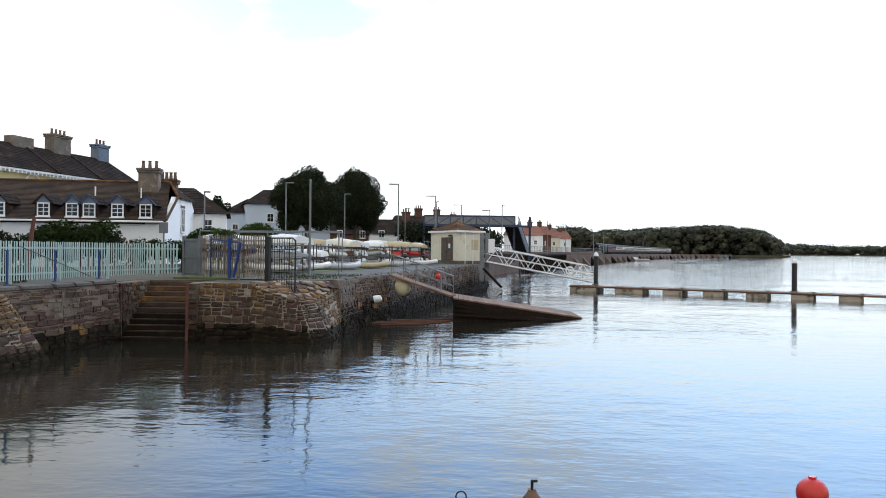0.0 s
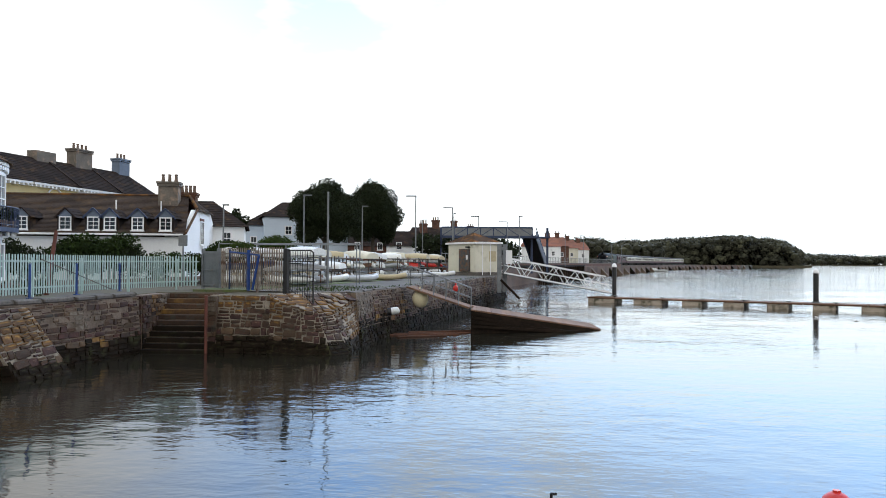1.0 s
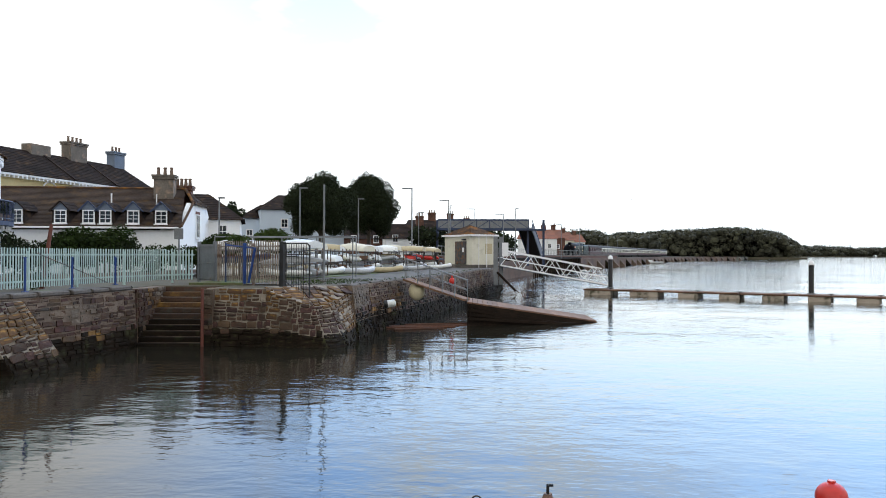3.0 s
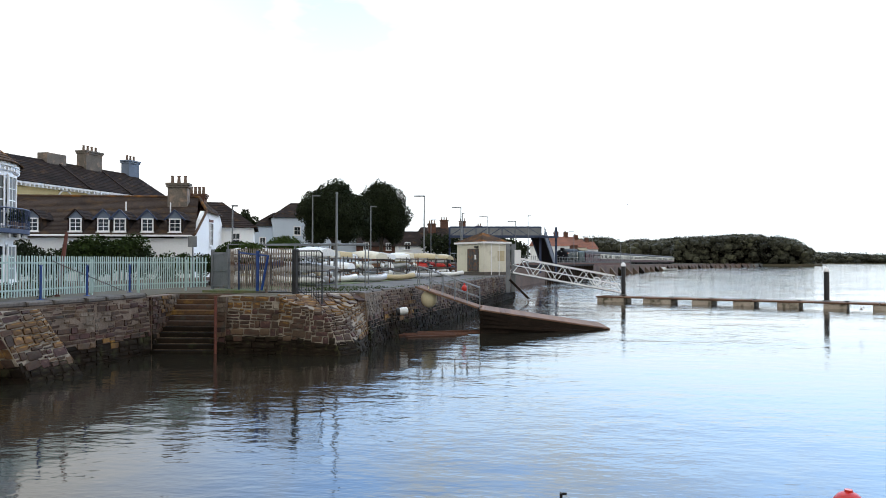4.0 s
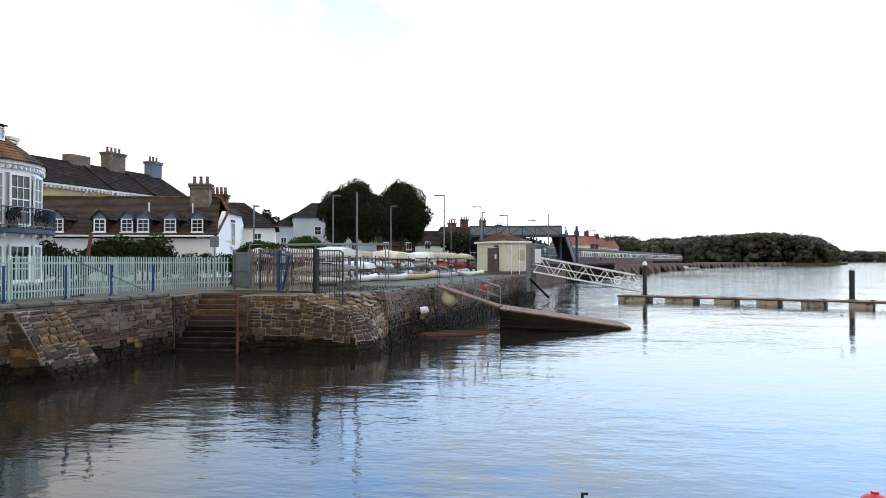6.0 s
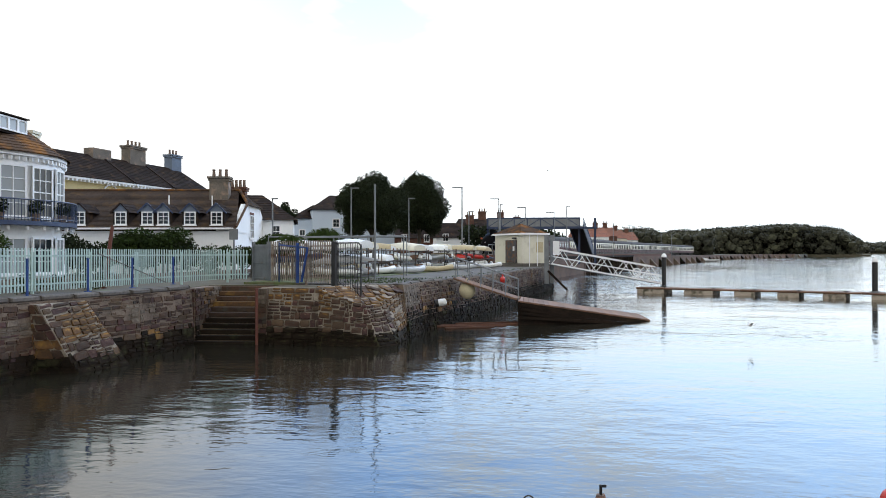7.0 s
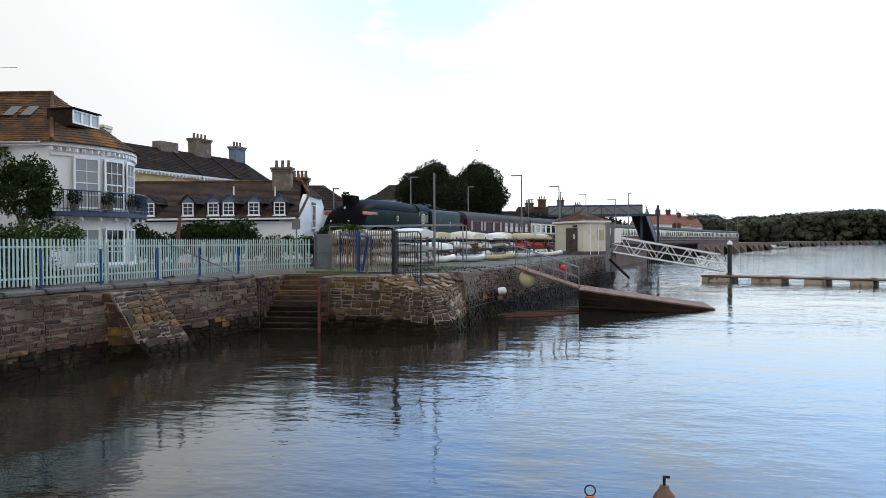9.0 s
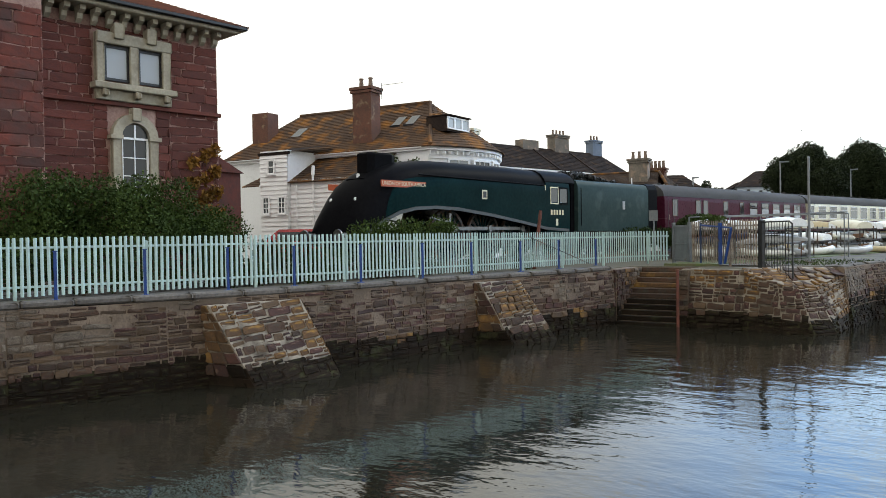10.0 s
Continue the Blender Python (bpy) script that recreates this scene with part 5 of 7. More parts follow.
# ---- red sandstone engine house beside the line ----
def engine_house():
    a, b = (-22.86, 12.1), (-22.05, 18.13)
    M = along(a, b)
    t = thing("engine_house", "tall red sandstone Italianate engine house with limestone windows", "building", M)
    L, top = math.hypot(b[0] - a[0], b[1] - a[1]), 10.3
    part("wall", Shape().box((L / 2 - 0.02, 5.1, top / 2 + 0.9), (L + 0.0, 10.0, top - 1.8)), REDMORTAR, t)
    part("side_wall", Shape().box((-4.05, 4.4, top / 2 + 0.9), (8.0, 10.2, top - 1.8)), REDMORTAR, t)
    part("string_course", Shape().box((L / 2, 0.03, 7.62), (L + 0.1, 0.16, 0.14), bev=0.02), REDSTONE, t)
    # upper pair of lights in a limestone surround
    sur = part("window_surround", Shape().box((2.98, -0.08, 9.62), (2.5, 0.3, 0.36), bev=0.03), DRESSED, t, "pale limestone window surround")
    for nm, c, sz in (("jamb", (1.86, -0.06, 8.85), (0.26, 0.26, 1.3)), ("mullion", (2.95, -0.06, 8.85), (0.3, 0.26, 1.3)), ("jamb", (4.05, -0.06, 8.85), (0.3, 0.26, 1.3)),
                      ("sill", (2.98, -0.12, 8.12), (2.75, 0.42, 0.2)), ("apron", (2.98, -0.04, 7.86), (2.5, 0.2, 0.34)), ("keystone", (2.42, -0.14, 9.86), (0.34, 0.34, 0.5)), ("keystone", (3.5, -0.14, 9.86), (0.34, 0.34, 0.5))):
        part(nm, Shape().box(c, sz, bev=0.025), DRESSED, sur)
    for x in (1.95, 3.0, 4.0):
        part("bracket", Shape().box((x, -0.2, 7.9), (0.2, 0.3, 0.24), bev=0.04), DRESSED, sur)
    for x in (2.02, 3.12):
        window(t, x, 8.32, 0.82, 1.1, 1, 1, GLASS_SKY, 0.08, frame_mat=BLACK, sill=False)
    # round-headed window below
    arch = Shape()
    for i in range(9):
        a0, a1 = math.pi * i / 9, math.pi * (i + 1) / 9
        r0, r1 = 0.46, 0.76
        pts = [(2.96 + r * math.cos(q), 6.58 + r * math.sin(q)) for r, q in ((r0, a0), (r1, a0), (r1, a1), (r0, a1))]
        arch.loft([[(x, -0.16, z) for x, z in pts], [(x, 0.08, z) for x, z in pts]])
    arch.box((2.35, -0.04, 5.6), (0.3, 0.24, 1.9), bev=0.02).box((3.57, -0.04, 5.6), (0.3, 0.24, 1.9), bev=0.02).box((2.32, -0.06, 6.56), (0.4, 0.3, 0.12)).box((3.6, -0.06, 6.56), (0.4, 0.3, 0.12))
    arch.box((2.96, -0.12, 7.3), (0.3, 0.3, 0.42), bev=0.02)
    part("arch_surround", arch, DRESSED, t, "pale limestone round arch")
    window(t, 2.5, 4.7, 0.92, 1.88, 2, 3, GLASS, 0.07, frame_mat=TRIM, sill=False)
    lune = [(2.96 + 0.45 * math.cos(q), 6.56 + 0.45 * math.sin(q)) for q in np.linspace(0, math.pi, 11)]
    part("fanlight", Shape().loft([[(x, -0.03, z) for x, z in lune], [(x, 0.03, z) for x, z in lune]]), GLASS, t)
    part("fanlight_bar", Shape().box((2.96, -0.05, 6.76), (0.05, 0.05, 0.44)), TRIM, t)
    # corbels, gutter and tiled eaves
    for i in range(20):
        x = -2.9 + i * 0.462
        part("corbel", Shape().prism([(-0.42, 10.42), (-0.4, 10.28), (-0.2, 10.2), (-0.15, 10.05), (0.0, 9.95), (0.0, 10.42)], x - 0.085, x + 0.085), DRESSED, t)
    part("cornice", Shape().box((1.6, -0.28, 10.5), (9.9, 0.75, 0.14), bev=0.03), DRESSED, t)
    part("gutter", Shape().box((1.6, -0.72, 10.62), (10.4, 0.16, 0.14), bev=0.03), BLACK, t)
    roof = Shape()
    courses(roof, (-3.6, -0.75, 10.66), (6.85, -0.75, 10.66), (2.6, 5.0, 13.0), (1.0, 5.0, 13.0), 0.3, 0.05)
    courses(roof, (6.85, -0.75, 10.66), (6.85, 10.6, 10.66), (2.6, 5.2, 13.0), (2.6, 5.0, 13.0), 0.3, 0.05)
    part("roof", roof, REDTILE, t, "red clay tiled hipped roof")
    part("eaves_board", Shape().box((1.62, 4.9, 10.6), (10.4, 11.2, 0.05)), DRESSED, t)
    return t, M


house, HM = engine_house()


def hole(o):
    return REDSTONE


for x0, x1, z0, z1 in ((0.0, 1.7, 1.5, 9.95), (4.25, 6.05, 1.5, 9.95), (1.7, 4.25, 9.9, 10.0), (1.7, 2.15, 1.5, 7.55), (3.75, 4.25, 1.5, 7.55), (2.15, 3.75, 1.5, 4.6)):
    q = [HM @ Vector(p) for p in ((x0, 0.118, z0), (x1, 0.118, z0), (x1, 0.118, z1), (x0, 0.118, z1))]
    inv = HM.inverted()
    face_stones(house, [inv @ p for p in q], True, hole, (0.24, 0.33), (0.4, 1.2), 0.1, 0.018)
face_stones(house, [(-8, -0.68, 1.0), (-0.06, -0.68, 1.0), (-0.06, -0.68, 9.95), (-8, -0.68, 9.95)], False, hole, (0.26, 0.36), (0.4, 1.2), 0.1, 0.018)

# low red wall beside it
one("outbuilding", Shape().box((-23.3, 18.85, 3.6), (1.6, 1.1, 4.2)).prism([(18.2, 5.7), (19.5, 5.7), (18.2, 6.3)], -24.2, -22.4), REDSTONE, "low red sandstone outbuilding behind the engine house", "building")


# ---- white bow-fronted house ----
def bow_house():
    C, Lp = (-21.6, 30.0), (-33.8, 28.5)
    M = along(Lp, C)
    t = thing("bow_fronted_house", "white rendered bow-fronted house with lichened tile roof and balcony", "house", M)
    W, D = 12.29, 7.9
    eave = 7.5

    def bow(out):
        """The plan of the bowed front, from the near corner to the far corner."""
        pts = []
        for k in np.linspace(0, 1, 13):
            pts.append((W + out + 1.6 * math.sin(math.pi * k) ** 0.9, -out + (7.2 + 2 * out) * k))
        return pts
    part("wall", Shape().slab([(0, 0)] + bow(0)[0:] + [(W, D), (0, D)], 1.2, eave), WHITE, t)
    part("cornice", Shape().slab([(-0.2, -0.2)] + bow(0.22) + [(W, D), (-0.2, D)], eave - 0.12, eave + 0.06), TRIM, t)
    part("frieze", Shape().slab([(W - 0.3, 0.3)] + bow(0.06) + [(W - 0.3, 6)], eave - 0.5, eave - 0.38), TRIM, t)
    for k in range(26):
        a = k / 25
        p = bow(0.14)
        i = min(int(a * 12), 11)
        x, y = [p[i][j] + (p[i + 1][j] - p[i][j]) * (a * 12 - i) for j in (0, 1)]
        part("dentil", Shape().box((x, y, eave - 0.24), (0.14, 0.12, 0.16)), TRIM, t)
    part("gutter", Shape().box((W / 2 - 0.2, -0.3, eave + 0.03), (W, 0.14, 0.12), bev=0.03), TRIM, t)
    roof = Shape()
    rl, rr, ry, rz = (2.0, 3.6), (10.5, 3.6), 3.6, 10.3
    courses(roof, (-0.35, -0.35, eave + 0.05), (W + 0.3, -0.35, eave + 0.05), (rr[0], ry, rz), (rl[0], ry, rz), 0.2)
    courses(roof, (-0.35, D + 0.3, eave + 0.05), (-0.35, -0.35, eave + 0.05), (rl[0], ry, rz), (rl[0], ry, rz), 0.25)
    courses(roof, (W + 0.3, D + 0.3, eave + 0.05), (-0.35, D + 0.3, eave + 0.05), (rl[0], ry, rz), (rr[0], ry, rz), 0.25)
    edge = bow(0.35)
    for (x0, y0), (x1, y1) in zip(edge, edge[1:]):
        courses(roof, (x0, y0, eave + 0.05), (x1, y1, eave + 0.05), (rr[0], ry, rz), (rr[0], ry, rz), 0.25)
    courses(roof, (edge[-1][0], edge[-1][1], eave + 0.05), (W + 0.3, D + 0.3, eave + 0.05), (rr[0], ry, rz), (rr[0], ry, rz), 0.25)
    part("roof", roof, TILE, t, "brown tile roof with orange lichen")
    part("ridge", Shape().tube((rl[0], ry, rz + 0.02), (rr[0], ry, rz + 0.02), 0.1, n=8).tube((W + 0.3, -0.35, eave + 0.12), (rr[0], ry, rz + 0.02), 0.09, n=8), TILE, t)
    chimney(t, 8.4, 0.7, 7.0, 10.75, 1.1, 0.85, BRICK, 2)
    part("aerial", Shape().tube((9.2, 0.9, 10.2), (9.2, 0.9, 11.0), 0.02, n=6).tube((9.2, 0.9, 10.9), (10.3, 1.1, 10.95), 0.012, n=6), GALV, t)
    chimney(t, 1.1, 1.6, 7.2, 10.25, 1.1, 0.9, BRICK, 0, cap=False)
    chimney(t, 11.2, 6.6, 7.4, 9.15, 0.9, 0.7, CREAM, 0)
    for x in (9.3, 10.1):
        part("rooflight", Shape().add([(x, 1.55, 8.93), (x + 0.5, 1.55, 8.93), (x + 0.5, 2.35, 9.48), (x, 2.35, 9.48)], [(0, 1, 2, 3)]).add([(x - .05, 1.5, 8.95), (x + .55, 1.5, 8.95), (x + 0.55, 1.5, 8.85), (x - .05, 1.5, 8.85)], [(0, 1, 2, 3)]), GLASS, t)
    part("rooflight", Shape().add([(3.0, 1.4, 8.82), (3.6, 1.4, 8.82), (3.6, 2.2, 9.37), (3.0, 2.2, 9.37)], [(0, 1, 2, 3)]), GLASS, t)
    # dormer in the front roof
    F = Matrix.Translation((W + 0.4, 1.0, 0.12)) @ Matrix.Rotation(radians(90 - 6), 4, "Z")
    part("dormer", Shape().box((1.15, 0.6, 8.65), (2.0, 1.2, 0.75), F).box((1.15, 0.5, 9.05), (2.15, 1.25, 0.05), F), SLATE, t)
    for i in range(3):
        window(t, 0.16 + i * 0.66, 8.38, 0.66, 0.6, 1, 1, GLASS_SKY, 0.07, F, sill=False)
    # tall windows round the bow
    pts = bow(0.0)

    def bow_window(k0, k1, z, h, nx, ny, glass):
        i = lambda k: (pts[0][0] + 1.6 * math.sin(math.pi * k) ** 0.9, 7.2 * k)
        a, b = i(k0), i(k1)
        m = along(a, b) @ Matrix.Translation((0, -0.16, 0))
        window(t, 0.0, z, math.hypot(b[0] - a[0], b[1] - a[1]), h, nx, ny, glass, 0.09, m)
    for k0, k1, nx in ((0.1, 0.25, 2), (0.28, 0.45, 3), (0.48, 0.62, 2)):
        bow_window(k0, k1, 4.75, 2.25, nx, 4, GLASS_NET if nx == 2 else GLASS)
        bow_window(k0, k1, 2.3, 1.62, nx, 3, GLASS_NET if nx == 2 else GLASS)
    # balcony
    out = bow(0.6)
    bal = part("balcony", Shape().slab([(W - 0.3, -0.9)] + out[0:] + [(W - 0.3, 7.2)], 4.42, 4.6), NAVY, t, "navy balcony floor and iron railing")
    for z, r in ((5.5, 0.035), (4.72, 0.02)):
        s = Shape()
        for p, q in zip(out, out[1:]):
            s.tube((*p, z), (*q, z), r, n=6)
        part("rail", s, NAVY, bal)
    tot = length_of(out)
    k = 0.0
    while k < tot:
        x, y, _ = lerp_line(out, k)
        part("baluster", Shape().tube((x, y, 4.6), (x, y, 5.5), 0.014, n=6), NAVY, bal)
        k += 0.16
    for k in range(9):
        x, y, _ = lerp_line(bow(0.45), k * 0.9 + 0.3)
        part("bracket", Shape().box((x, y, 4.3), (0.14, 0.14, 0.2), bev=0.03), TRIM, bal)
    for i, k in enumerate((0.9, 2.6, 4.4, 5.6)):
        x, y, _ = lerp_line(bow(0.36), k)
        part("planter", Shape().lathe([(0.14, 4.6), (0.2, 4.92), (0.17, 4.92)], 12, Matrix.Translation((x, y, 0))), POT, bal, "balcony planter with a shrub", True)
        kk, ff = leaves([(x, y, 5.2, 0.32, 0.32, 0.34)], 260, 0.07, 70 + i, 0.3)
        pm = bpy.data.meshes.new("shrub")
        pm.from_pydata(kk.tolist(), [], ff.tolist())
        pm.materials.append(LEAF_DARK)
        part("shrub", pm, LEAF_DARK, bal)
    # white boarded extension on the side, with a lean-to roof
    ext = part("extension", Shape().box((8.15, -1.1, 3.6), (4.7, 2.2, 5.0)).box((5.0, -1.3, 4.35), (1.7, 2.2, 6.5)), WHITE, t, "white weatherboarded extension")
    for i in range(21):
        z = 1.5 + i * 0.22
        part("weatherboard", Shape().prism([(-2.23, z), (-2.29, z), (-2.235, z + 0.225)], 5.88, 9.7), TRIM, ext)
    for i in range(27):
        z = 1.5 + i * 0.22
        part("weatherboard", Shape().prism([(-2.43, z), (-2.49, z), (-2.435, z + 0.225)], 4.16, 5.84), TRIM, ext)
    lean = Shape()
    courses(lean, (5.85, -2.45, 6.0), (10.6, -2.45, 6.0), (10.6, 0, 7.35), (5.85, 0, 7.35), 0.25)
    courses(lean, (3.1, -2.6, 5.9), (4.2, -2.6, 5.9), (4.2, 0, 7.1), (3.7, 0, 7.1), 0.25)
    part("lean_to_roof", lean, TILE, t, "brown tiled lean-to roof")
    part("gable_slope", Shape().add([(4.1, -2.5, 7.5), (5.9, -2.5, 7.5), (7.0, 0.0, 8.0), (4.1, 0, 8.0)], [(0, 1, 2, 3)]).box((5.0, -2.42, 7.45), (1.9, 0.14, 0.14)), SLATE, t)
    part("downpipe", Shape().tube((7.3, -2.36, 1.6), (7.3, -2.36, 6.3), 0.05, n=8).tube((7.3, -2.36, 6.3), (7.3, -2.3, 6.75), 0.08, n=8).tube((6.3, -2.36, 1.6), (6.3, -2.36, 5.9), 0.04, n=8), TRIM, t)
    window(t, 4.7, 6.45, 0.42, 0.7, 1, 2, GLASS, 0.06, Matrix.Translation((0, -2.5, 0)))
    window(t, 4.35, 4.5, 0.42, 0.85, 2, 3, GLASS, 0.06, Matrix.Translation((0, -2.5, 0)))
    window(t, 5.3, 4.5, 0.46, 0.85, 2, 3, GLASS, 0.06, Matrix.Translation((0, -2.5, 0)))
    return t


bow_house()


# ---- dormered cottages ----
def cottages():
    A, B = (-27.2, 46.0), (-16.9, 47.2)
    t = thing("cottage_row", "low white cottages with dormer windows and brown slate roof", "house", along(A, B))
    W, D, eave, ridge = 10.45, 10.6, 4.75, 7.5
    part("wall", Shape().box((W / 2 - 3, D / 2, 3.0), (W + 6, D, 3.2)), WHITE, t)
    gable = Shape().prism([(0.0, 4.5), (D, 4.5), (7.6, 6.45), (2.8, 6.45)], W - 0.25, W + 0.02)
    part("gable_wall", gable, WHITE, t)
    roof = Shape()
    courses(roof, (-6.3, -0.35, eave), (W + 0.15, -0.35, eave), (W - 0.9, D / 2, ridge), (-6.3, D / 2, ridge), 0.2)
    courses(roof, (W + 0.15, D + 0.3, eave), (-6.3, D + 0.3, eave), (-6.3, D / 2, ridge), (W - 0.9, D / 2, ridge), 0.2)
    courses(roof, (W + 0.2, 2.7, 6.4), (W + 0.2, D - 2.7, 6.4), (W - 0.9, D / 2, ridge), (W - 0.9, D / 2, ridge), 0.2)
    part("roof", roof, BROWNSLATE, t, "brown slate roof with lichened hip")
    part("hip_ridge", Shape().tube((W + 0.15, -0.3, eave + 0.1), (W + 0.2, 2.7, 6.45), 0.08, n=8).tube((W + 0.2, 2.7, 6.45), (W - 0.9, D / 2, ridge + 0.05), 0.1, n=8).tube((-6.3, D / 2, ridge + 0.05), (W - 0.9, D / 2, ridge + 0.05), 0.08, n=8), TILE, t)
    part("gutter", Shape().box((W / 2 - 3, -0.42, eave - 0.02), (W + 6, 0.12, 0.12), bev=0.03), TRIM, t)
    window(t, 0, 4.2, 1.0, 1.6, 2, 3, GLASS, 0.07, Matrix.Translation((W + 0.05, 4.3, 0)) @ Matrix.Rotation(radians(90), 4, "Z"))
    part("red_lintel", Shape().box((W + 0.04, 4.8, 5.9), (0.06, 1.2, 0.16)), RUST, t)
    for x in (0.92, 3.44, 5.07, 6.04, 7.67, 9.31):
        d = part("dormer", Shape().box((x, 0.85, 5.38), (0.95, 1.5, 0.95)).prism([(0.1, 5.85), (0.1, 5.86), (1.9, 6.2), (1.9, 5.85)], x - 0.1, x + 0.1), SLATE, t, "slate-cheeked dormer with white sash")
        rf = Shape()
        courses(rf, (x - 0.62, 0.0, 5.72), (x - 0.62, 2.2, 5.72), (x, 2.2, 6.32), (x, 0.0, 6.32), 0.24)
        courses(rf, (x + 0.62, 2.2, 5.72), (x + 0.62, 0.0, 5.72), (x, 0.0, 6.32), (x, 2.2, 6.32), 0.24)
        part("dormer_gable", Shape().add([(x - 0.5, 0.06, 5.8), (x + 0.5, 0.06, 5.8), (x, 0.06, 6.28)], [(0, 1, 2)]), GREYBLUE, d)
        part("dormer_roof", rf, SLATE, d)
        part("bargeboard", Shape().beam((x - 0.62, -0.03, 5.7), (x, -0.03, 6.32), 0.04, 0.1).beam((x + 0.62, -0.03, 5.7), (x, -0.03, 6.32), 0.04, 0.07), NAVY if x > 5 else SLATE, d)
        window(d, x - 0.36, 4.98, 0.72, 0.82, 2, 3, GLASS, 0.07, Matrix.Translation((0, 0.08, 0)), sill=True)
    part("soil_pipe", Shape().tube((5.6, 2.6, 6.0), (5.6, 2.6, 7.0), 0.05, n=8), TRIM, t)
    part("soil_pipe", Shape().tube((8.3, 2.9, 6.0), (8.3, 2.9, 7.0), 0.04, n=8), TRIM, t)
    chimney(t, 8.5, 4.2, 6.2, 8.3, 1.25, 0.8, GREYSTONE, 3)
    chimney(t, 9.3, 6.0, 6.0, 7.75, 1.1, 0.8, BRICK, 4)
    return t


cottages()


# ---- stucco terrace behind ----
def terrace():
    A, B = (-36.0, 54.5), (-30.8, 78.2)
    t = thing("stucco_terrace", "Regency stucco terrace in yellow, white and grey-blue with slate roofs", "house", along(A, B, 0.45))
    W = 24.2
    for x0, x1, m in ((0, 7.2, YELLOW), (7.2, 12.8, YELLOW), (12.8, 18.2, WHITE), (18.2, W, GREYBLUE)):
        part("wall", Shape().box(((x0 + x1) / 2, 4.5, 5.15), (x1 - x0, 9, 7.7)), m, t)
        part("cornice", Shape().box(((x0 + x1) / 2, -0.2, 8.85), (x1 - x0, 0.6, 0.2), bev=0.04), TRIM, t)
        for i in range(int((x1 - x0) / 0.45)):
            part("bracket", Shape().box((x0 + 0.3 + i * 0.45, -0.3, 8.68), (0.14, 0.3, 0.18)), TRIM, t)
        cx = (x0 + x1) / 2
        window(t, cx - 0.5, 7.0, 1.0, 1.2, 2, 2, GLASS, 0.08)
        hood = Shape()
        for i in range(10):
            a0, a1 = math.pi * i / 10, math.pi * (i + 1) / 10
            hood.tube((cx + 0.8 * math.cos(a0), -0.08, 8.0 + 0.62 * math.sin(a0)), (cx + 0.8 * math.cos(a1), -0.08, 8.0 + 0.62 * math.sin(a1)), 0.07, n=6)
        part("hood_mould", hood, TRIM, t)
    roof = Shape()
    courses(roof, (-0.3, -0.5, 8.97), (W + 0.4, -0.5, 8.97), (W - 0.6, 3.2, 11.5), (0, 3.2, 11.5), 0.3)
    courses(roof, (W + 0.4, -0.5, 8.97), (W + 0.4, 9.5, 8.97), (W - 0.6, 3.2, 11.5), (W - 0.6, 3.2, 11.5), 0.3)
    courses(roof, (W + 0.4, 9.5, 8.97), (-0.3, 9.5, 8.97), (0, 3.2, 11.5), (W - 0.6, 3.2, 11.5), 0.3)
    part("roof", roof, SLATE, t, "dark slate roof with parapet verges")
    for x in (12.6, 18.2):
        part("verge", Shape().beam((x, -0.5, 9.05), (x, 3.2, 11.55), 0.25, 0.1), SLATE, t)
    chimney(t, 12.2, 3.2, 9.5, 12.1, 2.3, 1.0, GREYSTONE, 0, cap=False)
    chimney(t, 17.0, 3.2, 9.5, 12.9, 2.2, 1.0, GREYSTONE, 4)
    chimney(t, 23.0, 3.2, 9.5, 12.8, 1.6, 0.9, GREYBLUE, 3)
    part("finial", Shape().tube((W - 0.6, 3.2, 11.4), (W - 0.6, 3.2, 12.0), 0.05), BLACK, t)
    return t


terrace()


def plain_house(a, b, depth, eave, ridge, wall, roof, label, wins=(), hips=(1.5, 1.5), pots=0):
    t = thing("house", label, "house", along(a, b))
    W = math.hypot(b[0] - a[0], b[1] - a[1])
    part("wall", Shape().box((W / 2, depth / 2, (eave + 1) / 2), (W, depth, eave - 1)), wall, t)
    s, e = Shape(), 0.3
    courses(s, (-e, -e, eave), (W + e, -e, eave), (W - hips[1], depth / 2, ridge), (hips[0], depth / 2, ridge), 0.35)
    courses(s, (W + e, depth + e, eave), (-e, depth + e, eave), (hips[0], depth / 2, ridge), (W - hips[1], depth / 2, ridge), 0.35)
    courses(s, (W + e, -e, eave), (W + e, depth + e, eave), (W - hips[1], depth / 2, ridge), (W - hips[1], depth / 2, ridge), 0.35)
    courses(s, (-e, depth + e, eave), (-e, -e, eave), (hips[0], depth / 2, ridge), (hips[0], depth / 2, ridge), 0.35)
    part("roof", s, roof, t)
    for x, z, w, h in wins:
        window(t, x, z, w, h, 2, 2, GLASS, 0.1)
    if pots:
        chimney(t, W * 0.7, depth / 2, ridge - 0.8, ridge + 1.2, 1.2, 0.8, BRICK, pots)
    return t


plain_house((-26.7, 95.2), (-21.1, 97.1), 8, 7.55, 9.5, PALEBLUE, SLATE, "pale blue rendered house with slate hipped roof", [(0.9, 4.7, 0.8, 1.5), (2.5, 4.7, 0.8, 1.5), (0.7, 2.0, 0.8, 1.2), (2.6, 2.0, 0.9, 1.3)], (3.0, 1.5))
plain_house((-23.8, 94.4), (-14.2, 97.9), 9, 8.6, 10.7, PALEBLUE, SLATE, "taller pale blue rendered house with slate hipped roof", [(2.4, 6.4, 0.9, 1.1), (5.2, 6.4, 0.9, 1.1), (2.4, 3.4, 0.8, 1.2), (6.8, 3.4, 0.8, 1.2)], (2.6, 2.5))
